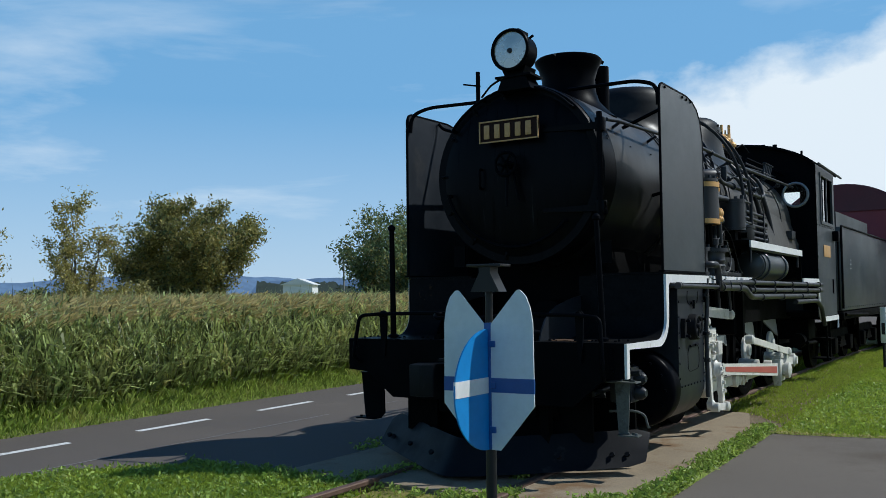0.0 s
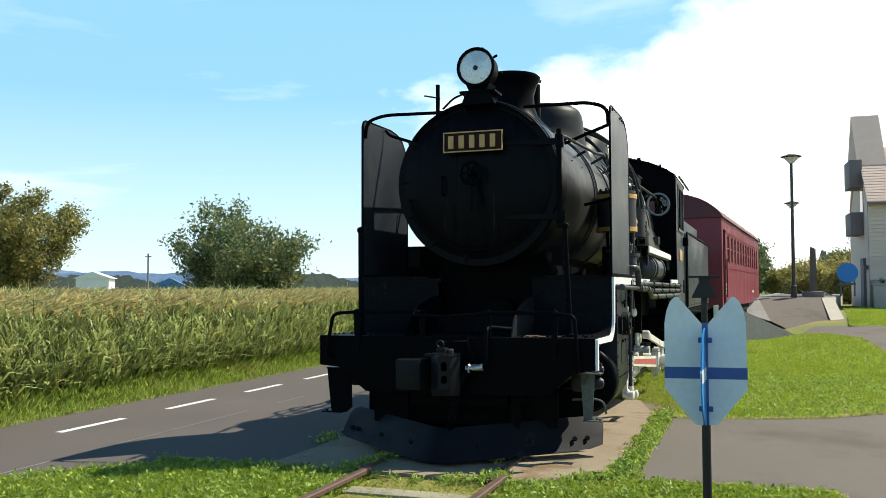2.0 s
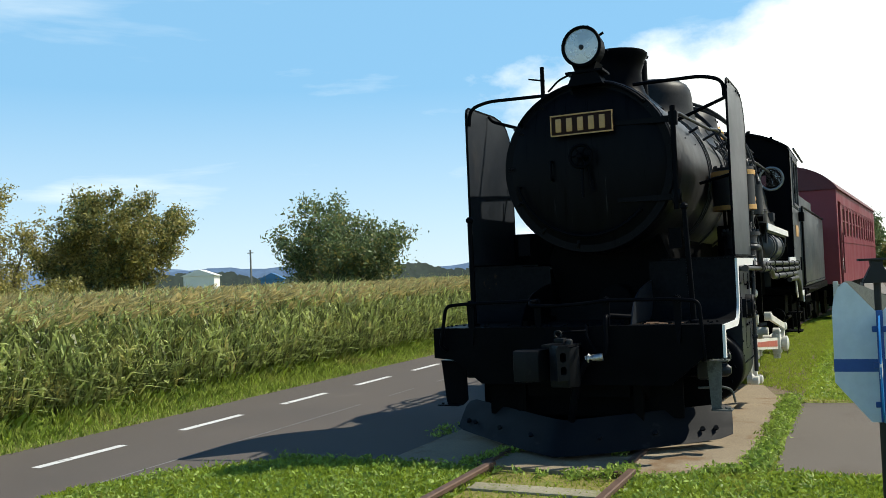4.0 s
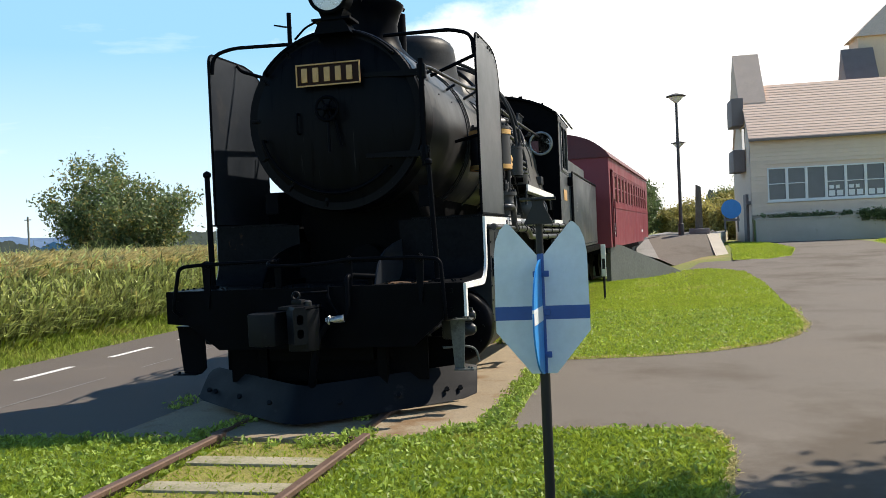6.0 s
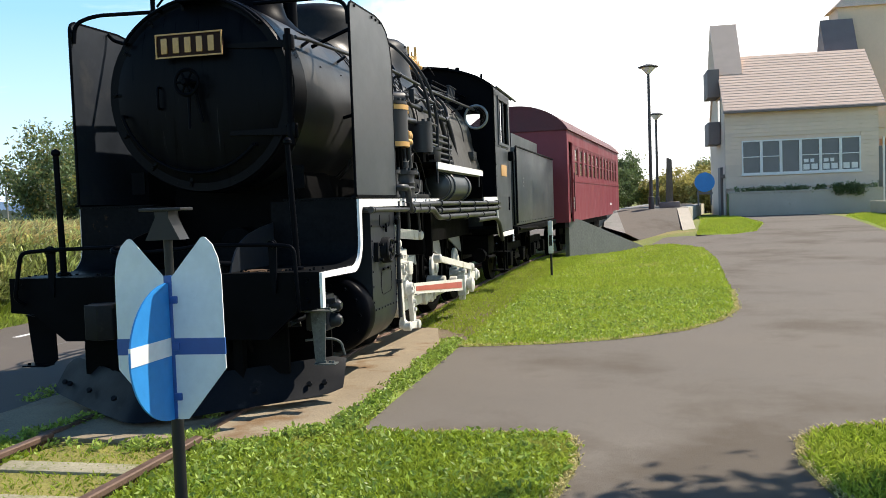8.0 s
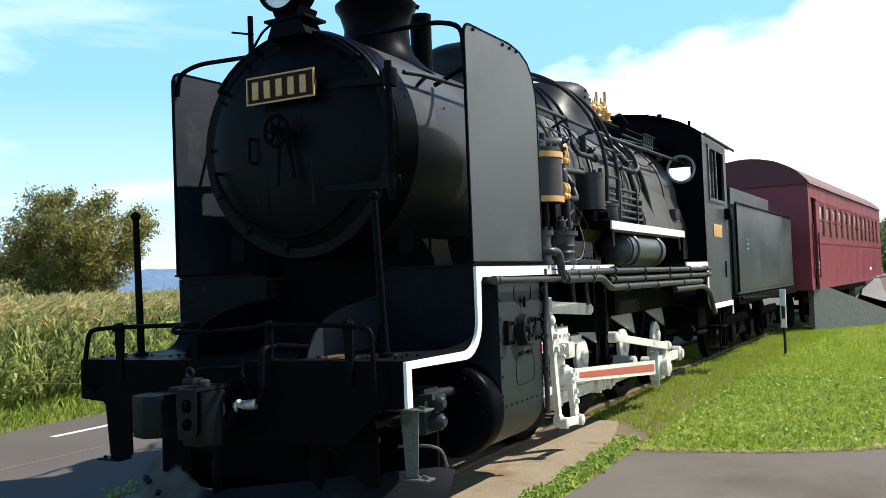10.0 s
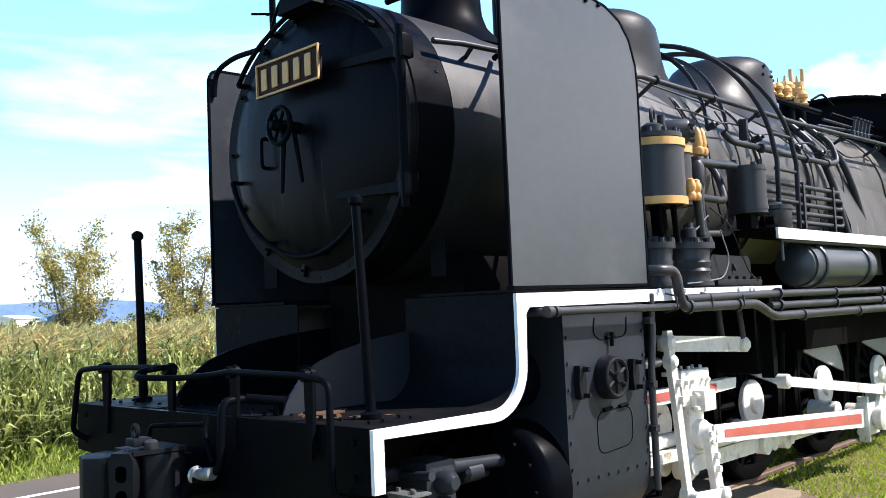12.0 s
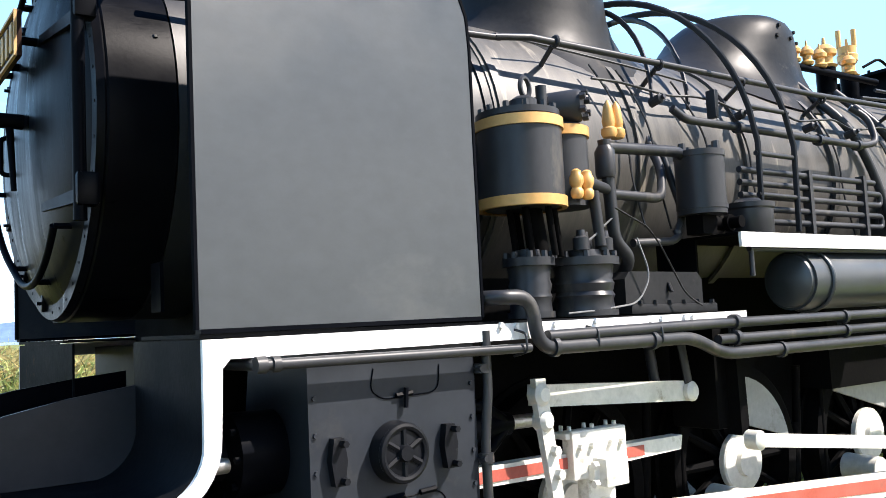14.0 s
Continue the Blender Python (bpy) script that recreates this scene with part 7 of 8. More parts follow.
for yb in (2.2, CL - 2.2):
    for s in (-1, 1):
        bm = box(B(), min(s * 0.92, s * 1.0), max(s * 0.92, s * 1.0), yb - 1.3, yb + 1.3, 0.45, 0.66, 0.02)
        for dy in (-1.0, 1.0):
            box(bm, min(s * 0.95, s * 1.1), max(s * 0.95, s * 1.1), yb + dy - 0.15, yb + dy + 0.15, 0.38, 0.66, 0.02)
        part("coach_bogie", bm, "dark", coach)
    for dy in (-1.0, 1.0):
        bm = rod(B(), (-0.55, yb + dy, 0.49), (0.55, yb + dy, 0.49), 0.06)
        for s in (-1, 1):
            lathe(bm, [(-0.06, 0.05), (-0.06, 0.43), (0.05, 0.42), (0.05, 0.05)], (s * 0.60, yb + dy, 0.49), (s, 0, 0), 24)
        part("coach_wheelset", bm, "dark", coach)

# ---- platform, its ramp and what stands there ----
platform = thing("station_platform", pose(-0.34, 0, -0.14), "old station platform with an asphalt ramp and concrete edging", "platform", kind="structure")
bm = B()
bm.faces.new([bm.verts.new((x, y, 1.27 if y > 29 else 0.75)) for x, y in ((3.0, 29.8), (5.3, 29.8), (8.6, 62), (5.0, 62))])
bm.faces.new([bm.verts.new(p) for p in ((3.0, 29.8, 1.27), (5.3, 29.8, 1.27), (5.35, 25.6, 0.33), (4.3, 24.2, 0.10), (3.4, 25.6, 0.5))])
part("ramp_surface", bm, "asphalt", platform)
bm = B()
prism(bm, [(5.3, 29.8), (5.75, 29.8), (9.1, 62), (8.6, 62)], "z", 0.3, 1.29)
vs = [(5.32, 29.8, 1.28), (5.75, 29.8, 1.28), (5.85, 25.3, 0.36), (5.38, 25.3, 0.36), (5.32, 29.8, 0.1), (5.75, 29.8, 0.1), (5.85, 25.3, 0.1), (5.38, 25.3, 0.1)]
v = [bm.verts.new(p) for p in vs]
for f in ((0, 1, 2, 3), (0, 1, 5, 4), (1, 2, 6, 5), (2, 3, 7, 6), (3, 0, 4, 7)):
    bm.faces.new([v[i] for i in f])
part("platform_edge", bm, "concretelight", platform)
bm = B()
v = [bm.verts.new(p) for p in ((3.0, 29.8, 1.27), (2.55, 29.6, 1.25), (2.6, 26.6, 0.72), (3.4, 25.6, 0.5))]
bm.faces.new(v)
prism(bm, [(2.35, 26.6), (3.0, 29.8), (5.0, 62), (4.3, 62)], "z", 0.1, 1.262)
part("platform_side", bm, "concretegrey", platform)
# concrete wing wall with stepped blocks on top
wing = part("wing_wall", B(), "concretegrey", platform)
A, D = Vector((2.0, 18.5, 0.14)), Vector((4.10, 21.2, 0.14))
dirv = (D - A).normalized()
nrm = Vector((dirv.y, -dirv.x, 0))
bm = B()
outl = [(0, -0.05), (0, 1.10), (0.5, 1.03), (3.42, 0.08), (3.42, -0.05)]
f0 = [bm.verts.new(A + dirv * s + Vector((0, 0, z))) for s, z in outl]
f1 = [bm.verts.new(A + dirv * s - nrm * 0.16 + Vector((0, 0, z))) for s, z in outl]
bm.faces.new(f0)
bm.faces.new(f1)
for i in range(5):
    bm.faces.new((f0[i], f0[(i + 1) % 5], f1[(i + 1) % 5], f1[i]))
bmesh.ops.recalc_face_normals(bm, faces=bm.faces)
bm.to_mesh(wing.data)
bm.free()
for i in range(6):
    s0, s1 = 0.54 + i * 0.48, 0.54 + i * 0.48 + 0.38
    z0, z1 = 1.03 - 0.3253 * (s0 - 0.5), 1.03 - 0.3253 * (s1 - 0.5)
    bm = B()
    lo = [A + dirv * s - nrm * w + Vector((0, 0, z)) for s, z in ((s0, z0), (s1, z1)) for w in (0.17, 0.62)]
    v = [bm.verts.new(p + Vector((0, 0, d))) for d in (-0.10, 0.03) for p in lo]
    for f in ((0, 1, 3, 2), (4, 5, 7, 6), (0, 1, 5, 4), (1, 3, 7, 5), (3, 2, 6, 7), (2, 0, 4, 6)):
        bm.faces.new([v[k] for k in f])
    part("step_block", bm, "concretelight", platform)
bm = B()
v = [bm.verts.new(A + dirv * s - nrm * w + Vector((0, 0, z))) for s, z in ((0, 0.95), (0.5, 0.9), (3.4, 0.0)) for w in (0.15, 0.9)]
bm.faces.new((v[0], v[1], v[3], v[2]))
bm.faces.new((v[2], v[3], v[5], v[4]))
part("stair_bed", bm, "concretegrey", platform)


def street_lamp(x, y, z, h, r, label):
    ob = thing("street_lamp", pose(x, y, z), label, "street lamp", "lamps on the platform")
    part("pole", rod(B(), (0, 0, -0.1), (0, 0, h - 0.3), r, r * 0.7, 12), "polegrey", ob)
    bm = lathe(B(), [(0, r * 1.6), (0.5, r * 1.5), (0.52, r)], (0, 0, -0.1), (0, 0, 1), 12)
    part("base", bm, "polegrey", ob)
    part("shade", lathe(B(), [(0.0, 0.05), (0.02, 0.40), (0.05, 0.40), (0.14, 0.12), (0.14, 0.0)], (0, 0, h - 0.08), (0, 0, 1), 24), "polegrey", ob)
    bm = lathe(B(), [(-0.32, 0.07), (-0.08, 0.30), (-0.075, 0.28), (-0.30, 0.055)], (0, 0, h), (0, 0, 1), 16, cap=False)
    part("glass_bowl", bm, "frame", ob)
    return ob


street_lamp(4.02, 30.6, 1.21, 5.65, 0.075, "tall dark lamp post with a flat round shade")
street_lamp(4.50, 44.0, 1.21, 4.95, 0.08, "dark lamp post with a flat shade farther off")
post = thing("wooden_post", pose(4.73, 30.6, 1.17), "thick weathered grey post on a dark base", "post")
part("shaft", prism(B(), [(-0.15, 0.0), (0.15, 0.0), (0.12, 1.9), (-0.08, 2.0)], "y", -0.1, 0.1), "bark", post)
part("base", box(B(), -0.4, 0.4, -0.3, 0.3, -0.02, 0.22, 0.05), "brown", post)
stake = thing("marker_post", pose(1.78, 12.2, 0), "slim white and black marker post in the lawn", "marker post")
part("white_board", box(B(), -0.05, 0.05, -0.02, 0.02, 0.50, 1.18, 0.01), "white", stake)
part("stake", rod(B(), (0, 0.02, -0.1), (0, 0.02, 0.6), 0.025, seg=8), "signblack", stake)
part("writing_bar", box(B(), -0.03, 0.03, -0.024, -0.021, 0.66, 0.88), "signblack", stake)
disc = thing("blue_round_board", pose(6.42, 35.4, 1.34), "round blue board on dark legs before the house", "board")
part("board", lathe(B(), [(0, 0.0), (0, 0.44), (0.05, 0.44), (0.05, 0.0)], (0, 0, 0.85), (0, -1, 0), 28), "bluedisc", disc)
bm = B()
for s in (-1, 1):
    rod(bm, (s * 0.28, 0.03, -0.2), (s * 0.28, 0.03, 0.6), 0.04)
box(bm, -0.35, 0.35, 0.0, 0.05, 0.3, 0.4)
part("legs", bm, "brown", disc)

# ---- station house ----
house = thing("station_house", pose(7.39, 36.0, -0.13, 0, 0, 2.0), "cream house with brown shingle roofs and a square tower", "house")
HW = 6.5
bm = B()
for x0, x1, z0, z1 in ((0, HW, 0.3, 2.60), (0, HW, 4.12, 5.52), (0, 0.72, 2.60, 4.12), (5.76, HW, 2.60, 4.12)):
    box(bm, x0, x1, 0.06, 0.25, z0, z1)
prism(bm, [(0.06, 0.3), (0.06, 5.5), (2.0, 7.3), (3.6, 9.2), (5.0, 7.4), (6.0, 5.5), (6.0, 0.3)], "x", 0.0, 0.2)
box(bm, HW - 0.2, HW, 0.25, 6, 0.3, 5.5)
part("wall", bm, "siding", house)
z = 1.98
k = 0
while z < 5.48:
    spans = [(0.0, HW)] if z + 0.17 <= 2.60 or z >= 4.12 else [(0.0, 0.72), (5.76, HW)]
    for x0, x1 in spans:
        bm = B()
        prism(bm, [(0.012, z), (0.035, z + 0.176), (0.06, z + 0.176), (0.06, z)], "x", x0, x1)
        part("siding_board", bm, "siding", house)
    z += 0.178
# roof: front slope in courses
def slope(y):
    return 5.50 + (y + 0.3) * (2.76 / 2.9)
ROOFX0, ROOFX1 = -0.08, HW + 0.2
yy = -0.32
n = 20
for i in range(n):
    y0, y1 = yy + i * 0.1463, yy + (i + 1) * 0.1463 + 0.02
    cut = 0.05 * i / n
    bm = B()
    v = [bm.verts.new(p) for p in ((ROOFX0 + 0.05 * i / n, y0, slope(y0) + 0.022), (ROOFX1 - cut, y0, slope(y0) + 0.022), (ROOFX1 - cut, y1, slope(y1) + 0.005), (ROOFX0 + 0.05 * i / n, y1, slope(y1) + 0.005),
                                   (ROOFX0 + 0.05 * i / n, y0, slope(y0) - 0.01), (ROOFX1 - cut, y0, slope(y0) - 0.01))]
    bm.faces.new(v[:4])
    bm.faces.new((v[0], v[1], v[5], v[4]))
    part("shingle_course", bm, "shingle", house)
bm = B()
prism(bm, [(-0.36, 5.36), (-0.36, 5.46), (-0.2, 5.60), (-0.2, 5.36)], "x", ROOFX0, ROOFX1)
part("eaves_board", bm, "brown", house)
bm = B()
v = [bm.verts.new(p) for p in ((ROOFX0, -0.3, 5.5), (ROOFX1, -0.3, 5.5), (HW + 0.14, 2.62, 8.22), (ROOFX0, 2.62, 8.22), (ROOFX0, 5.5, 5.5), (HW + 0.2, 5.5, 5.5))]
for f in ((0, 1, 2, 3), (3, 2, 5, 4), (1, 5, 2)):
    bm.faces.new([v[i] for i in f])
# taller roof piece at the gable end, and the one before the tower
prism(bm, [(1.6, 7.35), (3.5, 10.0), (5.2, 7.4)], "x", -0.18, 1.05)
part("roof", bm, "shingle", house)
bm = B()
prism(bm, [(3.0, 7.5), (4.4, 10.05), (5.6, 7.5)], "x", 5.10, 6.6)
part("rear_roof", bm, "brown", house)
bm = box(B(), 6.0, 9.25, 4.7, 6.5, 0.3, 10.7)
tower = part("tower", bm, "render", house)
bm = B()
v = [bm.verts.new(p) for p in ((5.8, 4.5, 10.66), (9.5, 4.5, 10.66), (9.5, 6.75, 10.66), (5.8, 6.75, 10.66), (7.75, 5.5, 12.5), (8.35, 5.5, 12.5), (8.35, 5.8, 12.5), (7.75, 5.8, 12.5))]
for f in ((0, 1, 2, 3), (0, 1, 5, 4), (1, 2, 6, 5), (2, 3, 7, 6), (3, 0, 4, 7), (4, 5, 6, 7)):
    bm.faces.new([v[i] for i in f])
part("tower_roof", bm, "shingle", tower)
# porch at the side of the tower
bm = B()
prism(bm, [(HW + 0.02, 4.45), (HW + 2.2, 4.45), (HW + 1.55, 5.15), (HW + 0.02, 5.15)], "y", 0.2, 2.6)
part("porch_roof", bm, "shingle", house)
part("porch_beam", box(B(), HW + 0.02, HW + 2.1, 0.3, 0.5, 4.05, 4.46), "siding", house)
bm = box(B(), HW + 0.75, HW + 1.65, 1.2, 2.6, 0.9, 4.06)
part("porch_wall", bm, "render", house)
bm = box(B(), HW + 0.25, HW + 0.33, 0.3, 0.38, 0.9, 4.06)
part("porch_post", bm, "frame", house)
bm = box(B(), HW + 0.02, HW + 0.74, 1.22, 1.25, 1.2, 3.7)
part("porch_door", bm, "winglass", house)
# row of six windows
bm = box(B(), 0.72, 5.76, 0.16, 0.2, 2.60, 4.12)
part("window_back", bm, "interior", house)
for i in range(6):
    x0 = 0.72 + i * 0.84
    bm = B()
    for a, b, c, d in ((x0, x0 + 0.06, 2.60, 4.12), (x0 + 0.78, x0 + 0.84, 2.60, 4.12), (x0 + 0.06, x0 + 0.78, 4.06, 4.12), (x0 + 0.06, x0 + 0.78, 2.60, 2.67)):
        box(bm, a, b, 0.0, 0.07, c, d)
    if i != 2:
        box(bm, x0 + 0.06, x0 + 0.78, 0.02, 0.06, 3.36, 3.40)
    wf = part("window", bm, "frame", house)
    part("pane", box(B(), x0 + 0.06, x0 + 0.78, 0.075, 0.085, 2.67, 4.06), "winglass", wf)
    if i in (3, 4, 5):
        for xa, xb, za, zb in ((0.12, 0.38, 2.72, 2.97), (0.46, 0.72, 2.72, 2.97)) + (((0.14, 0.34, 3.04, 3.20), (0.42, 0.58, 3.04, 3.20)) if i != 5 else ()):
            part("paper_bar", box(B(), x0 + xa, x0 + xb, 0.066, 0.072, za, zb), "frame", wf)
part("window_sill", box(B(), 0.68, 5.80, -0.05, 0.06, 2.53, 2.60, 0.01), "frame", house)
# gable side: two small balconies, seen edge on
for z, h in ((5.0, 1.05), (7.2, 1.3)):
    bm = box(B(), -0.56, -0.02, 1.4, 3.2, z - 0.9, z - 0.9 + h, 0.02)
    part("balcony", bm, "brown", house)
part("side_window", box(B(), -0.03, 0.0, 1.4, 2.2, 5.15, 6.2), "winglass", house)
part("side_canopy", box(B(), -0.2, 0.0, 0.3, 1.0, 2.5, 2.65), "brown", house)
bm = box(B(), -0.12, 0.0, 1.0, 1.9, 0.7, 3.0)
part("side_door", bm, "brown", house)
# low retaining walls and a planted bed
wall_a = thing("retaining_wall", pose(7.46, 35.2, -0.28, 0, 0, 2.0), "low cream retaining wall before the house", "wall", kind="structure")
part("wall_body", box(B(), 0.0, 6.4, 0.0, 0.25, 0.3, 1.96, 0.02), "concretelight", wall_a)
part("bed", box(B(), 0.0, 6.4, 0.25, 0.9, 0.5, 1.92), "soil", wall_a)
part("coping", box(B(), -0.03, 6.43, -0.03, 0.28, 1.90, 1.98, 0.01), "concretelight", wall_a)
wall_b = thing("retaining_wall", pose(12.9, 33.0, 0, 0, 0, 0), "low pale kerb wall along the upper lawn", "wall", kind="structure")
part("wall_body", box(B(), 0.0, 0.3, -14, 0.6, 0.3, 1.12, 0.02), "concretelight", wall_b)
part("bed", box(B(), 0.3, 9, -14, 0.6, 0.3, 1.08), "lawn", wall_b)
fence = thing("railing", pose(13.7, 34.3, 1.08), "white metal railing with many thin uprights", "railing")
bm = B()
rod(bm, (0, 0, 0.95), (4.4, -1.6, 0.95), 0.03, seg=8)
rod(bm, (0, 0, 0.12), (4.4, -1.6, 0.12), 0.025, seg=8)
part("rail", bm, "frame", fence)
base_mesh = None
for i in range(26):
    if base_mesh is None:
        ob = part("baluster", rod(B(), (0, 0, 0), (0, 0, 0.95), 0.018, seg=6), "frame", fence)
        base_mesh = ob.data
    else:
        ob = new("baluster", base_mesh)
        ob.parent = fence
    ob.location = (0.176 * i, -0.064 * i, 0)
shed = thing("carport", pose(17.2, 46.0, 0.8), "low dark carport roof behind the railing", "carport")
part("roof", box(B(), -1.5, 7.0, -1.0, 4, 2.6, 2.85, 0.03), "brown", shed)
for x in (-1.2, 3, 6.6):
    part("post", rod(B(), (x, -0.8, 0), (x, -0.8, 2.6), 0.06), "frame", shed)
part("back_wall", box(B(), -1.5, 7.0, 3.8, 4.0, 0, 2.6), "siding", shed)
car = thing("parked_car", pose(19.4, 45.5, 0.8, 0, 0, 90), "white car parked under the carport", "car")
bm = B()
prism(bm, [(-2.0, 0.3), (2.0, 0.3), (2.05, 0.75), (1.3, 0.9), (0.8, 1.4), (-1.2, 1.42), (-1.9, 0.95)], "x", -0.8, 0.8)
part("body", bm, "white2", car)
part("windows", prism(B(), [(-1.6, 0.95), (1.1, 0.93), (0.72, 1.34), (-1.15, 1.36)], "x", -0.81, 0.81), "winglass", car)
for x, y in ((-0.78, -1.2), (-0.78, 1.25), (0.78, -1.2), (0.78, 1.25)):
    part("wheel", rod(B(), (x - 0.08, y, 0.3), (x + 0.08, y, 0.3), 0.3, seg=20), "signblack", car)

# ---- switch indicator: white arrow vane with a blue band, and a blue disc set across it ----
ind = thing("switch_indicator", pose(2.414, -4.065, -0.085, 0, 0, 5.0), "old switch indicator with white vanes and a blue disc", "railway sign")
ZB = 1.314
part("pole", rod(B(), (0, 0.014, -0.3), (0, 0.014, ZB - 0.18), 0.0165, seg=16), "signblack", ind)
bm = rod(B(), (0, 0.012, ZB - 0.2), (0, 0.012, ZB + 0.33), 0.012, seg=10)
prism(bm, [(-0.048, ZB + 0.285), (0.048, ZB + 0.285), (0.018, ZB + 0.345), (0.020, ZB + 0.362), (-0.020, ZB + 0.362), (-0.018, ZB + 0.345)], "y", -0.02, 0.04)
box(bm, -0.058, 0.058, -0.03, 0.05, ZB + 0.362, ZB + 0.370, 0.002)
part("top_bracket", bm, "signblack", ind)
VANE = [(0.010, 0.185)] + [(0.104 + 0.012 * math.sin(radians(a)), 0.278 + 0.012 * math.cos(radians(a))) for a in range(-45, 46, 15)] + [(0.128, 0.27), (0.142, 0.235), (0.149, 0.19), (0.151, -0.06), (0.040, -0.196), (0.010, -0.196)]
for s in (-1, 1):
    bm = prism(B(), [(s * x, ZB + z) for x, z in VANE], "y", -0.0025, 0.0025)
    vane = part("vane", bm, "signwhite", ind, "white painted vane with a dark blue band")
    part("blue_band", box(B(), min(s * 0.010, s * 0.1515), max(s * 0.010, s * 0.1515), -0.0036, 0.0036, ZB - 0.022, ZB + 0.022), "bluedark", vane)
    for z in (-0.135, 0.0, 0.125):
        part("bracket", box(B(), min(s * 0.005, s * 0.026), max(s * 0.005, s * 0.026), -0.009, 0.009, ZB + z - 0.010, ZB + z + 0.010, 0.003), "bluedark", vane)
for s in (-1, 1):
    disc_line = [(s * 0.003, ZB + 0.172)] + [(s * 0.192 * math.cos(radians(a)), ZB - 0.012 + 0.184 * math.sin(radians(a))) for a in range(84, -85, -7)] + [(s * 0.003, ZB - 0.196)]
    bm = prism(B(), disc_line, "x", -0.0025, 0.0025)
    half = part("disc_half", bm, "bluedisc", ind, "bright blue half disc with a white band")
    part("white_band", box(B(), -0.0036, 0.0036, min(s * 0.004, s * 0.190), max(s * 0.004, s * 0.190), ZB - 0.024, ZB + 0.024), "white", half)
    half.rotation_euler.z = radians(-6.5)
part("spine", box(B(), -0.011, 0.011, -0.005, 0.005, ZB - 0.195, ZB + 0.19, 0.002), "bluedark", ind)


# ---- plants ----
def leaf_mesh(name, quads, mat, parent=None):
    """quads: rows of four corners, one small leaf each."""
    n = len(quads)
    me = bpy.data.meshes.new(name)
    co = np.asarray(quads, dtype=np.float32).reshape(-1, 3)
    k = co.shape[0] // n
    me.from_pydata(co.tolist(), [], np.arange(n * k).reshape(n, k).tolist())
    me.materials.append(M[mat])
    ob = new(name, me)
    if parent:
        ob.parent = parent
    return ob


def leaves(rng, centres, spread, size, count, squash=0.8):
    """Small pointed leaves scattered round the given twig centres."""
    c = centres[rng.integers(0, len(centres), count)] + rng.normal(0, 1, (count, 3)) * spread * np.array([1, 1, squash])
    d = rng.normal(0, 1, (count, 3)) + np.array([0, 0, -0.3])
    d /= np.linalg.norm(d, axis=1, keepdims=True)
    e = np.cross(d, rng.normal(0, 1, (count, 3)))
    e /= np.linalg.norm(e, axis=1, keepdims=True)
    s = size * rng.uniform(0.6, 1.4, (count, 1))
    return np.stack([c - d * s, c + e * s * 0.42, c + d * s, c - e * s * 0.42], axis=1)


def tree(name, x, y, h, width, mat, label, seed, stems=3, n=7000, size=0.06, low=0.15, spread=0.10, z=0.0, twigs=14, mat2=None, share2=0.0, category="tree", sub=5, rise_=1.0):
    """Leaning stems, upswept branches and fine twigs; the leaves sit along the twigs, so that the outline is ragged and has gaps."""
    rng = np.random.default_rng(seed)
    ob = thing(name, pose(x, y, z), label, category)
    bm = B()
    tips = []
    for k in range(stems):
        a = 2 * math.pi * (k + rng.random() * 0.9) / stems
        lean = width * 0.5 * rng.uniform(0.1, 0.85)
        hh = h * rng.uniform(0.55, 0.92) * (1.0 - 0.22 * lean / (width * 0.5))
        base = Vector((0.15 * math.cos(a), 0.15 * math.sin(a), -0.1))
        pts = [base]
        for i in range(1, 6):
            t = i / 5
            pts.append(base + Vector((lean * math.cos(a) * t ** 1.1 + rng.normal(0, 0.05), lean * math.sin(a) * t ** 1.1 + rng.normal(0, 0.05), hh * t)))
        r0 = 0.022 * h * rng.uniform(0.7, 1.1) / math.sqrt(stems) * 1.6
        for i in range(5):
            rod(bm, pts[i], pts[i + 1], r0 * (1 - i / 5.5), r0 * (1 - (i + 1) / 5.5), 6)
        for j in range(twigs):
            t = rng.uniform(low, 1.0)
            i = min(4, int(t * 5))
            p = pts[i].lerp(pts[i + 1], t * 5 - i)
            b = a + rng.normal(0, 1.3)
            ln = width * rng.uniform(0.10, 0.34) * (1.2 - t * 0.75)
            q = p + Vector((math.cos(b) * ln, math.sin(b) * ln, ln * rise_ * rng.uniform(0.4, 1.4)))
            rod(bm, p, q, r0 * 0.26 * (1.1 - t), 0.004, 4)
            for m in range(sub):
                f = rng.uniform(0.25, 1.0)
                o = p.lerp(q, f)
                sl = h * rng.uniform(0.04, 0.11)
                e = o + Vector((rng.normal(0, 0.55) * sl + math.cos(b) * sl * 0.4, rng.normal(0, 0.55) * sl + math.sin(b) * sl * 0.4, sl * rise_ * rng.uniform(0.2, 1.3)))
                tips += [o.lerp(e, v) for v in (0.3, 0.55, 0.8, 1.0)]
        top = pts[5] + Vector((rng.normal(0, 0.1), rng.normal(0, 0.1), h * rng.uniform(0.03, 0.10)))
        tips += [pts[5].lerp(top, v) for v in (0.0, 0.3, 0.6, 0.8, 1.0)]
    part("trunk", bm, "bark", ob)
    c = np.array([tuple(p) for p in tips])
    c = c[c[:, 2] > low * h * 0.5]
    keep = rng.random(len(c)) > 0.12
    c = c[keep]
    n2 = int(n * share2)
    leaf_mesh("crown", leaves(rng, c, spread, size, n - n2), mat, ob)
    if n2:
        pick = c[rng.permutation(len(c))[: max(6, len(c) // 3)]]
        leaf_mesh("turning_leaves", leaves(rng, pick, spread * 0.9, size, n2), mat2, ob)
    return ob


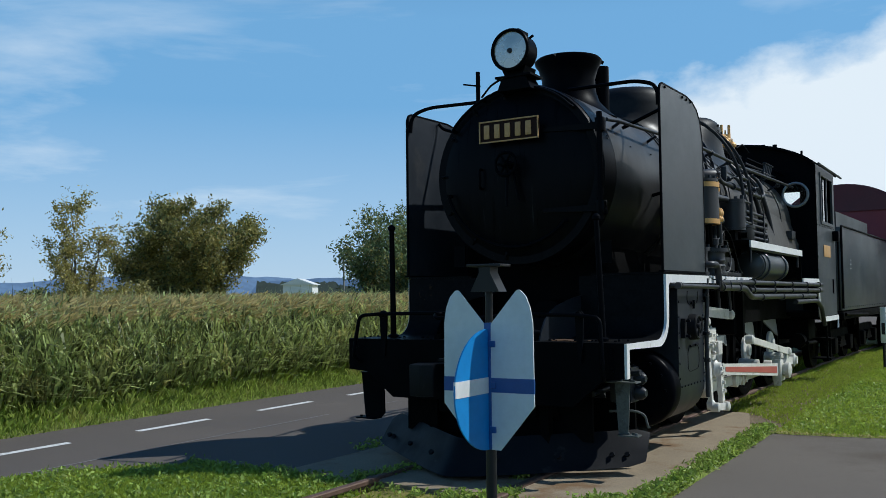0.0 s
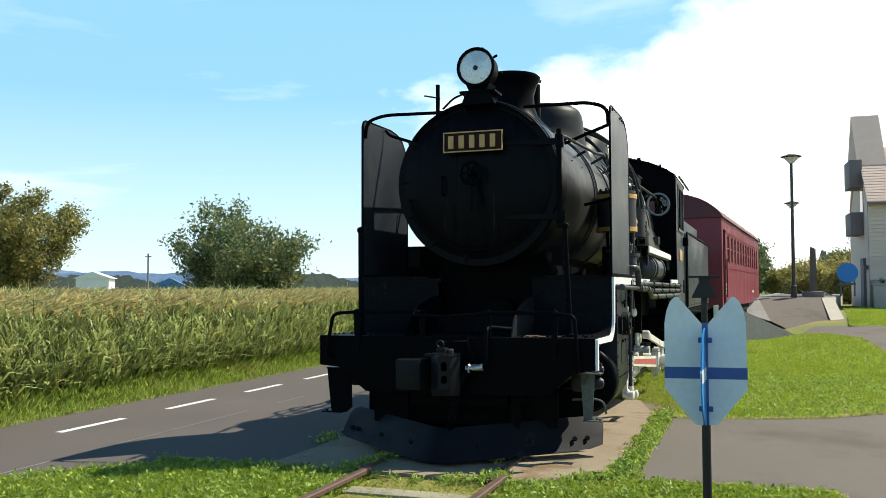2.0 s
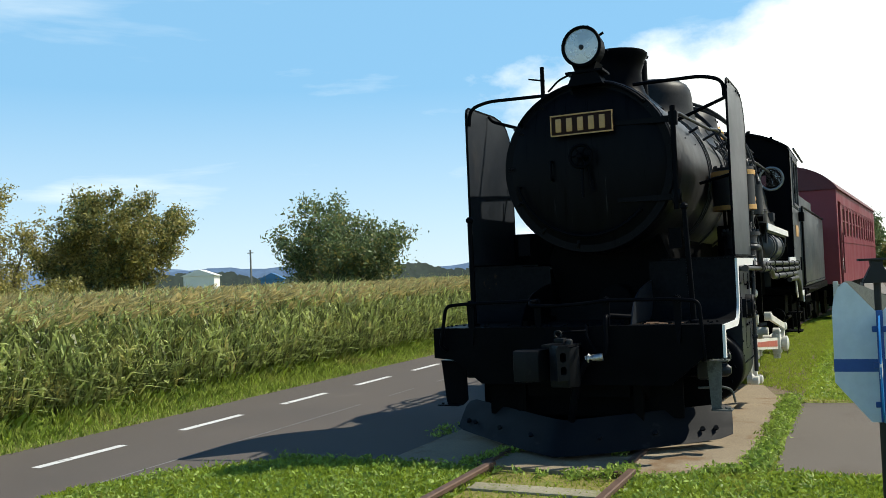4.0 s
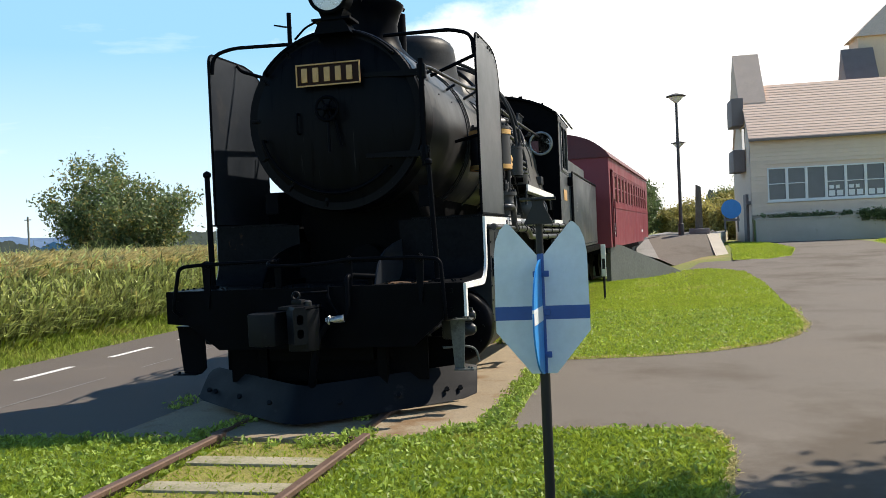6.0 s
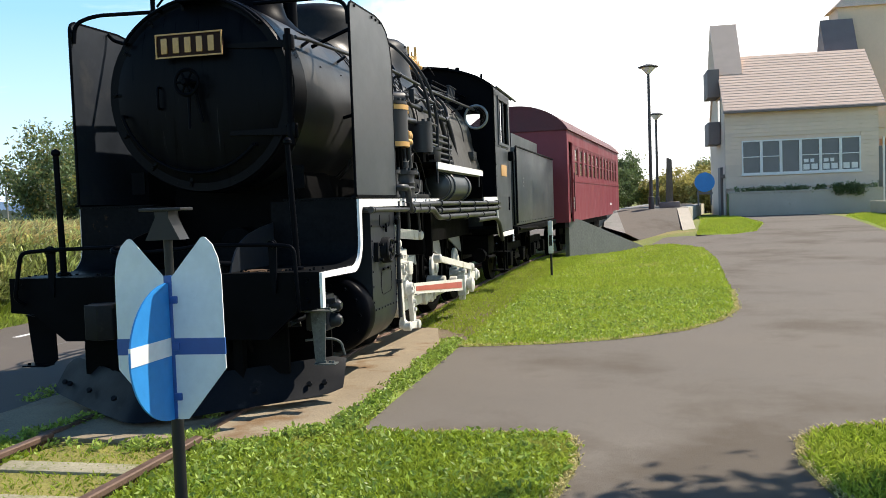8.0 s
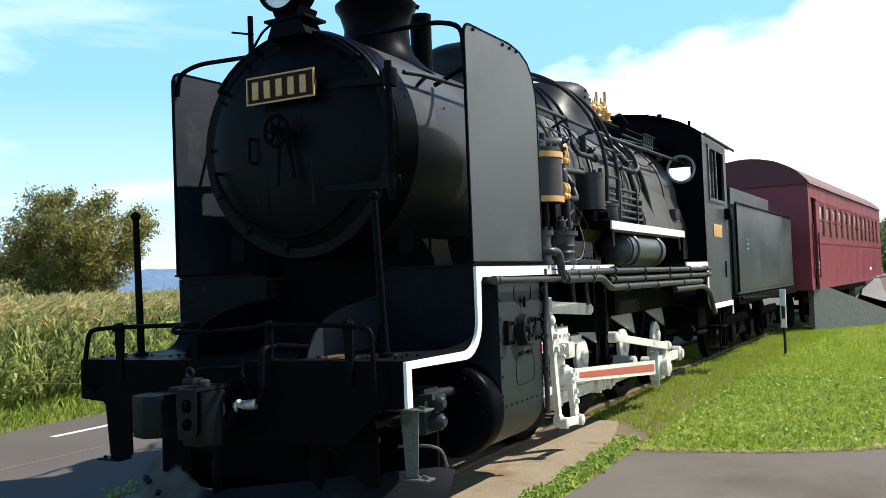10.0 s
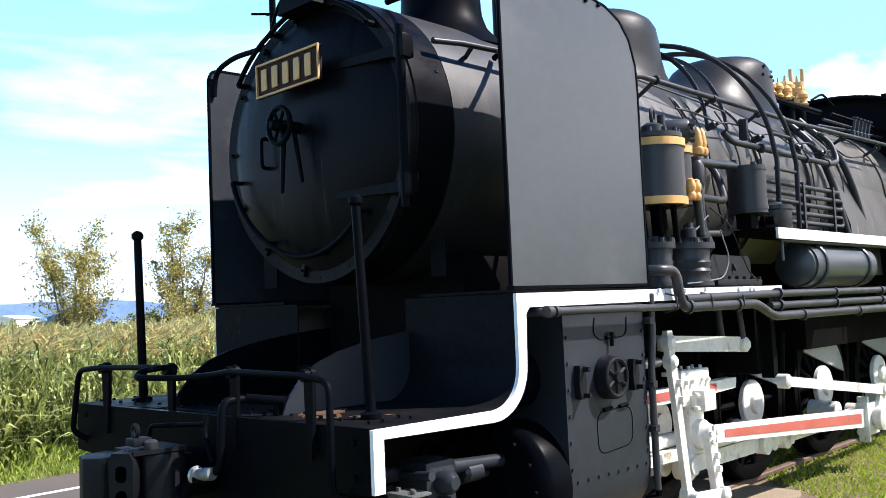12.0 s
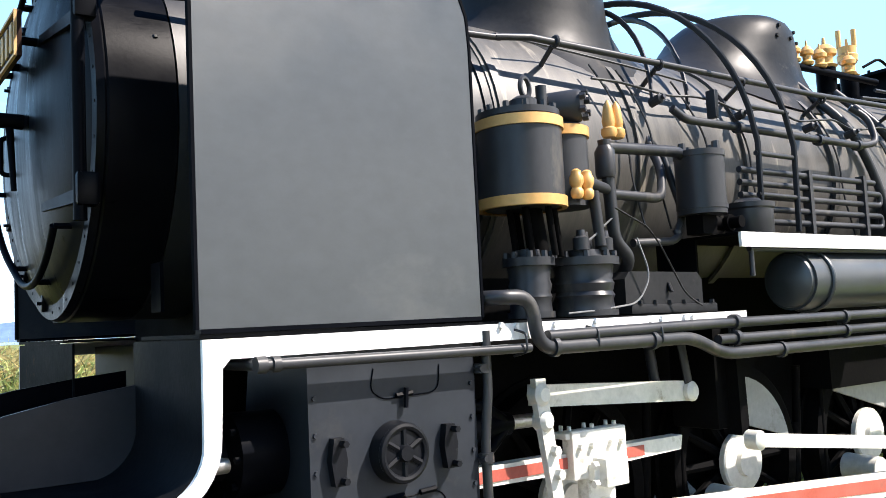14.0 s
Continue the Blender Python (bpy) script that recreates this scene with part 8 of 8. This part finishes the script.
# across the road
tree("bush", -25.9, 19.7, 5.75, 6.6, "leafolive", "broad olive-green bush behind the reeds", 3, stems=13, n=70000, size=0.075, low=0.05, spread=0.16, twigs=17, mat2="leafdark", share2=0.2, category="bush", sub=6)
tree("young_tree", -25.4, 13.9, 6.1, 2.4, "leafolive", "thin young tree turning brown at its crown", 5, stems=4, n=9000, size=0.06, low=0.22, spread=0.11, twigs=20, mat2="leafyellow", share2=0.4, sub=4, rise_=1.4)
tree("young_tree", -28.0, 11.1, 5.9, 3.2, "leafyellow", "thin young tree with pale yellowing leaves", 6, stems=5, n=9000, size=0.06, low=0.22, spread=0.11, twigs=20, mat2="leafolive", share2=0.4, sub=4, rise_=1.4)
tree("low_bush", -23.1, 13.5, 2.4, 2.8, "leafolive", "low brownish bush under the young trees", 7, stems=8, n=20000, size=0.06, low=0.05, spread=0.13, twigs=13, mat2="leafyellow", share2=0.3, category="bush")
tree("low_bush", -26.6, 13.2, 2.1, 3.0, "leafdark", "low dark bush under the young trees", 8, stems=8, n=15000, size=0.06, low=0.05, spread=0.13, twigs=12, mat2="leafolive", share2=0.5, category="bush")
tree("low_bush", -29.8, 10.7, 1.9, 3.6, "leafolive", "low dull green bush at the field edge", 9, stems=8, n=14000, size=0.065, low=0.05, spread=0.14, twigs=12, mat2="leafyellow", share2=0.3, category="bush")
tree("round_tree", -15.9, 21.8, 5.1, 5.8, "leafdark", "dark green spreading tree behind the reeds", 15, stems=14, n=34000, size=0.075, low=0.08, spread=0.16, twigs=14, mat2="leafolive", share2=0.15, sub=6)
# round the station house
tree("garden_tree", 20.8, 48, 13.5, 7.0, "leafdark", "tall half-bare tree beside the house", 31, stems=6, n=5200, size=0.11, low=0.25, spread=0.22, z=0.7, twigs=22, sub=4)
tree("garden_tree", 27, 52, 8.0, 8.0, "leafdark", "dark tree behind the carport", 32, stems=6, n=16000, size=0.12, low=0.1, spread=0.28, z=0.7, twigs=20, sub=4)
for i, (x, y, h, w, m) in enumerate(((5.6, 54, 2.6, 3.0, "leafyellow"), (8.2, 56, 3.6, 3.6, "leafolive"), (11.5, 62, 5.6, 4.2, "leafdark"), (1.6, 64, 4.2, 4.4, "leafdark"), (0.4, 56, 2.6, 3.2, "leafyellow"), (4.4, 70, 3.0, 4.0, "leafolive"), (7.4, 47, 2.6, 2.6, "leafyellow"), (9.5, 48, 3.0, 2.8, "leafolive"), (2.4, 68, 5.0, 2.6, "leafdark"), (8.8, 68, 5.0, 2.4, "leafdark"))):
    tree("garden_tree", x, y, h, w, m, "yellow-green tree beyond the platform" if m == "leafyellow" else "dark green tree beyond the platform", 40 + i, stems=7, n=12000, size=0.10, low=0.1, spread=0.2, z=0.6, twigs=12, sub=4)
for i, (x, y) in enumerate(((16.2, 31.0), (17.6, 30.6), (19, 31.5))):
    tree("garden_shrub", x, y, 1.3, 1.6, "leafyellow", "low yellow-flowering shrub in the bed", 60 + i, stems=6, n=2500, size=0.05, low=0.1, spread=0.10, z=1.05, twigs=8, category="shrub", sub=3)
# the tree beside the forecourt whose crown shades the paving
tree("shade_tree", 8.28, -0.1, 9.0, 3.4, "leafdark", "leafy tree standing at the edge of the forecourt", 71, stems=6, n=68000, size=0.09, low=0.62, spread=0.22, twigs=18)
# creeper spilling over the retaining wall
rng = np.random.default_rng(8)
c = np.stack([rng.uniform(7.7, 13.6, 60), rng.uniform(35.35, 35.6, 60), rng.uniform(1.70, 1.80, 60)], axis=1)
c2 = np.stack([rng.uniform(11.9, 13.0, 25), rng.uniform(35.2, 35.35, 25), rng.uniform(1.50, 1.84, 25)], axis=1)
ob = leaf_mesh("creeper", leaves(rng, np.concatenate([c, c2, c2]), 0.09, 0.05, 4500), "leafdark")
tagged(ob, "low dark green creeper along the wall top", "plant", kind="stuff")


def blades(rng, x, y, z, h, w, lean, curve=0.5, turn=None, thin=False):
    """Grass or reed blades: a bent strip of two quads ending in a point, as 5-cornered leaves."""
    n = len(x)
    a = rng.uniform(0, 2 * math.pi, n) if turn is None else turn
    d = np.stack([np.cos(a), np.sin(a), np.zeros(n)], axis=1)
    s = np.stack([-np.sin(a), np.cos(a), np.zeros(n)], axis=1)
    base = np.stack([x, y, z], axis=1)
    up = np.array([0, 0, 1.0])
    h, w, lean = h[:, None], w[:, None], lean[:, None]
    mid = base + d * lean * h * 0.35 + up * h * 0.58
    tip = base + d * lean * h * (0.35 + curve) + up * h * (1.0 - 0.25 * lean)
    if thin:
        return np.stack([base, mid + s * w, tip, mid - s * w], axis=1)
    return np.stack([base - s * w, base + s * w, mid + s * w * 0.9, tip, mid - s * w * 0.9], axis=1)


# reed bed along the far side of the road: arching leaves at all heights, blown over by the wind
rng = np.random.default_rng(21)
n = 120000
u = rng.random(n) ** 1.9
y = rng.uniform(-7, 34, n)
clump = 0.5 + 0.5 * np.sin(y * 1.7 + 3 * np.sin(y * 0.6)) * np.cos(u * 9 + y * 0.4)
x = -6.70 - 0.03 * (y - 0.7) - u * 9.0
tall = np.clip(0.30 + (1 - np.exp(-u * 24)) * (1.0 + 0.22 * clump), 0.2, 1.6)
base = rng.uniform(0.0, 0.85, n) ** 0.8 * tall
ln = rng.uniform(0.28, 0.72, n)
turn = rng.uniform(0, 2 * math.pi, n)
half = int(n * 0.22)
wide = np.where(np.arange(n) < half, rng.uniform(0.004, 0.008, n), rng.uniform(0.012, 0.026, n))
bend_ = np.where(np.arange(n) < half, rng.uniform(0.1, 0.8, n), rng.uniform(0.5, 1.9, n))
ln = np.where(np.arange(n) < half, ln, ln * 0.85)
q = blades(rng, x, y, base - 0.06, ln, wide, bend_, 0.55, turn, True)
tagged(leaf_mesh("reed_bed", q, "reed"), "dense bed of tall green reeds along the road", "reeds", kind="stuff")
m = 26000
us = rng.random(m) ** 1.6
ys_ = rng.uniform(-7, 34, m)
xs_ = -6.90 - 0.03 * (ys_ - 0.7) - us * 9.0
hs_ = np.clip(0.5 + (1 - np.exp(-us * 22)) * 0.95, 0.2, 1.5) * rng.uniform(0.8, 1.08, m)
q = blades(rng, xs_, ys_, np.full(m, -0.06), hs_, rng.uniform(0.004, 0.007, m), rng.uniform(0.05, 0.25, m), 0.3, rng.normal(0.1, 1.0, m))
tagged(leaf_mesh("reed_stem", q, "reed"), "upright green stems of the reed bed", "reeds", kind="stuff")
sel = rng.permutation(n)[:3000]
q = blades(rng, x[sel] + 0.03, y[sel], base[sel] - 0.05, ln[sel] * 0.9, rng.uniform(0.007, 0.014, len(sel)), rng.uniform(0.4, 1.5, len(sel)), 0.5, turn[sel], True)
tagged(leaf_mesh("dry_reed", q, "drygrass"), "pale dry blades among the green reeds", "reeds", kind="stuff")
# feathery brown seed heads over the reeds, bent by the wind
m = 15000
yy = rng.uniform(-7, 40, m)
vv = rng.random(m) ** 1.2
xx = -7.25 - 0.03 * (yy - 0.7) - vv * 9.0
zz = rng.uniform(1.08, 1.42, m) + 0.12 * vv
c = np.stack([xx, yy, zz], axis=1)
sway = np.stack([rng.normal(0.12, 0.06, m), rng.normal(0.02, 0.07, m), np.zeros(m)], axis=1)
qs = []
for k in range(5):
    o = rng.normal(0, 0.022, (m, 3))
    a = c + o + sway * k * 0.12
    b = a + sway * rng.uniform(0.6, 1.6, (m, 1)) + np.array([0, 0, 0.12]) * rng.uniform(0.1, 1.2, (m, 1))
    s = np.stack([rng.normal(0, 0.014, m), rng.normal(0, 0.014, m), rng.normal(0, 0.007, m)], axis=1)
    qs.append(np.stack([a, (a + b) / 2 + s, b, (a + b) / 2 - s], axis=1))
tagged(leaf_mesh("reed_plume", np.concatenate(qs), "plume"), "feathery brown seed heads over the reeds", "reeds", kind="stuff")
# far dry grass field behind the reeds
n2 = 16000
y = rng.uniform(-12, 75, n2)
x = -15.5 - rng.random(n2) ** 1.4 * 30
q = blades(rng, x, y, np.zeros(n2) - 0.05, rng.uniform(0.7, 1.35, n2), rng.uniform(0.02, 0.045, n2), rng.uniform(0.1, 0.6, n2))
ob = leaf_mesh("field_grass", q, "plume")
tagged(ob, "tall straw-coloured grass of the open field", "grass", kind="stuff")
# green verge between road and reeds
n3 = 26000
y = rng.uniform(-6, 30, n3)
x = -5.74 - 0.03 * (y - 0.7) + 0.05 - rng.random(n3) * 1.5
edge = np.clip((-5.69 - 0.03 * (y - 0.7) - x) / 1.3, 0, 1)
q = blades(rng, x, y, np.full(n3, -0.06), (0.07 + 0.34 * edge ** 1.4) * rng.uniform(0.6, 1.4, n3), rng.uniform(0.005, 0.010, n3), rng.uniform(0.2, 0.9, n3))
ob = leaf_mesh("verge_grass", q, "verge")
tagged(ob, "soft green grass verge beside the road", "grass", kind="stuff")


def inside(px, py, poly):
    r = np.zeros(len(px), bool)
    for (x0, y0), (x1, y1) in zip(poly, poly[1:] + poly[:1]):
        c = ((y0 > py) != (y1 > py)) & (px < (x1 - x0) * (py - y0) / (y1 - y0 + 1e-12) + x0)
        r ^= c
    return r


def lawn_grass(name, poly, density, hmin, hmax, label, seed, w=0.004, box_=None):
    rng = np.random.default_rng(seed)
    x0, x1 = min(p[0] for p in poly), max(p[0] for p in poly)
    y0, y1 = min(p[1] for p in poly), max(p[1] for p in poly)
    if box_:
        x0, x1, y0, y1 = max(x0, box_[0]), min(x1, box_[1]), max(y0, box_[2]), min(y1, box_[3])
    n = int((x1 - x0) * (y1 - y0) * density)
    x, y = rng.uniform(x0, x1, n), rng.uniform(y0, y1, n)
    k = inside(x, y, poly)
    x, y = x[k], y[k]
    z = np.array([rise(a, b) for a, b in zip(x, y)])
    q = blades(rng, x, y, z, rng.uniform(hmin, hmax, len(x)), np.full(len(x), w) * rng.uniform(0.6, 1.5, len(x)), rng.uniform(0.3, 1.1, len(x)))
    return tagged(leaf_mesh(name, q, "blade"), label, "grass", kind="stuff")


NEAR = [(-3.45, -2.3), (-3.1, -1.7), (-2.3, -0.9), (-1.4, -0.82), (-0.7, -0.86), (0.45, -0.86), (0.80, -0.82), (1.05, -0.68), (1.32, -0.46), (1.48, -0.1), (1.49, 0.6), (1.45, 3.4), (1.64, 3.4), (1.66, -0.40), (3.10, -0.34), (3.2, -0.8), (3.12, -1.7), (3.06, -3), (3.06, -9), (-3.7, -9)]
lawn_grass("near_grass", NEAR, 4200, 0.03, 0.085, "short green grass with clover beside the track", 5, 0.0045, (0.74, 3.4, -3.6, 0.1))
lawn_grass("near_grass", NEAR, 4200, 0.03, 0.085, "short green grass with clover across the track", 15, 0.0045, (-3.6, -0.38, -3.6, 0.1))
lawn_grass("outer_grass", NEAR, 2600, 0.03, 0.085, "short green grass on both sides of the track", 17, 0.006, (-3.7, 3.1, -9, -3.6))
lawn_grass("track_grass", NEAR, 900, 0.02, 0.06, "thin yellowed grass between the rails", 16, 0.004, (-0.32, 0.68, -3.6, -0.88))
rng = np.random.default_rng(31)
ex, ey = [], []
for line in ([(1.62, 3.3), (2.0, 3.36), (2.7, 3.52), (3.4, 3.84), (4.1, 4.46), (4.58, 5.3), (4.88, 6.4), (5.06, 9.0)], [(1.7, -0.40), (3.06, -0.33), (3.18, -0.45), (3.22, -0.9), (3.14, -1.7), (3.08, -3.2)], [(5.6, 0.2), (5.12, 0.1), (4.78, -0.02), (4.60, -0.3), (4.53, -0.8), (4.65, -1.75), (5.02, -3.2)]):
    for (x0, y0), (x1, y1) in zip(line, line[1:]):
        k = int(math.hypot(x1 - x0, y1 - y0) * 260)
        t = rng.random(k)
        ex.append(x0 + (x1 - x0) * t + rng.normal(0, 0.022, k))
        ey.append(y0 + (y1 - y0) * t + rng.normal(0, 0.022, k))
ex, ey = np.concatenate(ex), np.concatenate(ey)
q = blades(rng, ex, ey, np.full(len(ex), 0.012), rng.uniform(0.02, 0.05, len(ex)), rng.uniform(0.003, 0.007, len(ex)), rng.uniform(0.7, 1.6, len(ex)), 0.5, None, True)
tagged(leaf_mesh("lawn_edge", q, "drygrass"), "dry straw-coloured fringe along the lawn edges", "grass", kind="stuff")
lawn_grass("lawn_blades", LAWN, 900, 0.025, 0.065, "short mown grass blades of the lawn", 6, 0.007, (1.5, 6, 3, 12))
lawn_grass("far_lawn_blades", LAWN, 420, 0.03, 0.08, "short mown grass of the farther lawn", 9, 0.010, (1.5, 6, 12, 24))
lawn_grass("outer_grass", [(5.05, -3.9), (8, -3.9), (8, 0.25), (12, 0.5), (12, -9), (5.05, -9)], 1800, 0.03, 0.09, "short green grass beside the paving", 18, 0.007)
lawn_grass("corner_grass", [(4.64, -0.25), (4.8, -0.05), (5.15, 0.08), (8, 0.25), (8, -4), (5.05, -4), (5.05, -3), (4.67, -1.75), (4.55, -0.8)], 2600, 0.03, 0.09, "green grass patch beside the paving", 7, 0.0045)
lawn_grass("far_lawn_blades", [(5.3, 22.6), (6.3, 22.4), (7.2, 23.6), (7.9, 27.5), (7.6, 35.6), (6.1, 35.6), (5.9, 30)], 220, 0.04, 0.11, "uneven grass of the small far lawn", 31, 0.014)
lawn_grass("far_lawn_blades", [(10.7, 15.0), (13, 14.8), (13, 33.5), (12.7, 33.8), (11.5, 31.5), (10.7, 20)], 260, 0.04, 0.11, "uneven grass along the paved way", 32, 0.014)
lawn_grass("verge_by_track", [(-0.9, 6), (1.2, 4.6), (1.6, 4.0), (1.7, 12), (2.4, 20), (0.6, 20), (-0.9, 10)], 1100, 0.02, 0.07, "uneven grass growing along the track", 8, 0.0045)
# weeds in the seams of the slab
rng = np.random.default_rng(12)
cs = []
for x0, y0, x1, y1, k, sp in ((1.55, -0.3, 1.54, 3.2, 170, 0.045), (1.55, 1.4, 1.55, 3.6, 60, 0.05), (0.52, -0.84, 0.66, -0.58, 30, 0.04), (-0.72, -0.84, -0.50, -0.15, 26, 0.035), (1.2, -0.62, 1.6, -0.3, 40, 0.05), (-2.4, -0.95, 1.2, -0.90, 60, 0.04), (-1.5, 0.0, -1.45, 3.0, 14, 0.05), (0.42, -0.2, 0.5, 0.05, 5, 0.03)):
    t = rng.random(k)
    cs.append(np.stack([x0 + (x1 - x0) * t + rng.normal(0, sp, k), y0 + (y1 - y0) * t + rng.normal(0, sp, k), np.full(k, 0.05)], axis=1))
c = np.concatenate(cs)
q = leaves(rng, c, 0.034, 0.022, 9500, 0.55)
q[:, :, 2] = np.maximum(q[:, :, 2], 0.03)
tagged(leaf_mesh("slab_weeds", q, "weed"), "green weeds growing in the seams of the slab", "weeds", kind="stuff")
c = np.stack([rng.uniform(-3.2, 3.2, 2600), rng.uniform(-3.6, -0.3, 2600), np.full(2600, 0.045)], axis=1)
c = c[inside(c[:, 0], c[:, 1], NEAR) & ((c[:, 0] < -0.36) | (c[:, 0] > 0.72))]
tagged(leaf_mesh("clover", leaves(rng, c, 0.05, 0.021, 22000, 0.3), "weed"), "patches of clover in the short grass", "weeds", kind="stuff")
c = np.stack([rng.uniform(1.7, 5.2, 1200), rng.uniform(3.5, 9.0, 1200), np.full(1200, 0.05)], axis=1)
c = c[inside(c[:, 0], c[:, 1], LAWN)]
tagged(leaf_mesh("lawn_clover", leaves(rng, c, 0.06, 0.022, 7000, 0.3), "weed"), "clover leaves scattered over the mown lawn", "weeds", kind="stuff")

# ---- distance ----
def ridge(name, x0, y0, x1, y1, base, top, mat, label, seed, n=90):
    rng = random.Random(seed)
    bm = B()
    hs = [0.0] * (n + 1)
    for o, amp in ((3, 0.5), (7, 0.28), (17, 0.14), (41, 0.07)) + (((67, 0.08), (113, 0.07), (171, 0.06)) if n > 200 else ()):
        ph = rng.random() * 6.28
        for i in range(n + 1):
            hs[i] += amp * math.sin(ph + o * 2 * math.pi * i / n)
    rows = []
    d = Vector((x1 - x0, y1 - y0, 0)).normalized()
    nr = Vector((-d.y, d.x, 0))
    for i in range(n + 1):
        t = i / n
        p = Vector((x0 + (x1 - x0) * t, y0 + (y1 - y0) * t, 0))
        z = base + (top - base) * (0.62 + 0.38 * hs[i])
        rows.append([bm.verts.new((p.x, p.y, -2)), bm.verts.new((p.x + nr.x * z * 2, p.y + nr.y * z * 2, z))])
    for a, b in zip(rows, rows[1:]):
        bm.faces.new((a[0], b[0], b[1], a[1]))
    return tagged(finish(name, bm, mat), label, "hill", kind="structure")


ridge("far_hills", -2400, -500, -1300, 2300, 20, 62, "hill", "low wooded hills on the horizon, haze put into their blue", 1)
ridge("far_hills", -1500, 1500, 900, 2400, 15, 48, "hill", "low wooded hills on the horizon, haze put into their blue", 2)
ridge("wood_edge", -150, 150, -20, 260, 1.5, 6.5, "wood", "dark edge of a wood across the fields", 3, 420)
ridge("wood_edge", 10, 160, 120, 130, 2, 9, "wood", "dark edge of a wood behind the station", 4, 420)
bm = box(B(), -1250, -420, -400, 900, -0.5, 0.15)
tagged(finish("water", bm, "water"), "distant strip of blue water", "water", kind="structure")
for i, (x, y, w, l, h, mat) in enumerate(((-90.6, 100, 4.6, 5, 3.2, "white2"), (-250, 88, 9, 9, 3.0, "white2"), (-270, 62, 10, 8, 2.6, "concretelight"), (-236, 50, 8, 8, 2.8, "white2"), (-77.2, 100, 3.2, 3, 2.2, "blueroof"), (-250, 104, 10, 9, 3.2, "blueroof"))):
    hut = thing("far_shed", pose(x, y, 0, 0, 0, 30), "small white shed across the fields" if mat != "blueroof" else "blue covered stack across the fields", "shed", "sheds across the fields")
    part("wall", box(B(), -w / 2, w / 2, -l / 2, l / 2, 0, h), mat, hut)
    bm = prism(B(), [(-w / 2 - 0.4, h), (w / 2 + 0.4, h), (0, h + 1.0)], "y", -l / 2 - 0.3, l / 2 + 0.3)
    part("roof", bm, "white2" if mat == "white2" else mat, hut)
for x, y in ((-60.4, 73.3),):
    up = thing("utility_pole", pose(x, y, 0), "thin utility pole far across the field", "utility pole", "far utility poles")
    part("pole", rod(B(), (0, 0, 0), (0, 0, 5.5), 0.1, seg=6), "concretegrey", up)
    part("cross_arm", box(B(), -0.4, 0.4, -0.05, 0.05, 5.1, 5.2), "concretegrey", up)
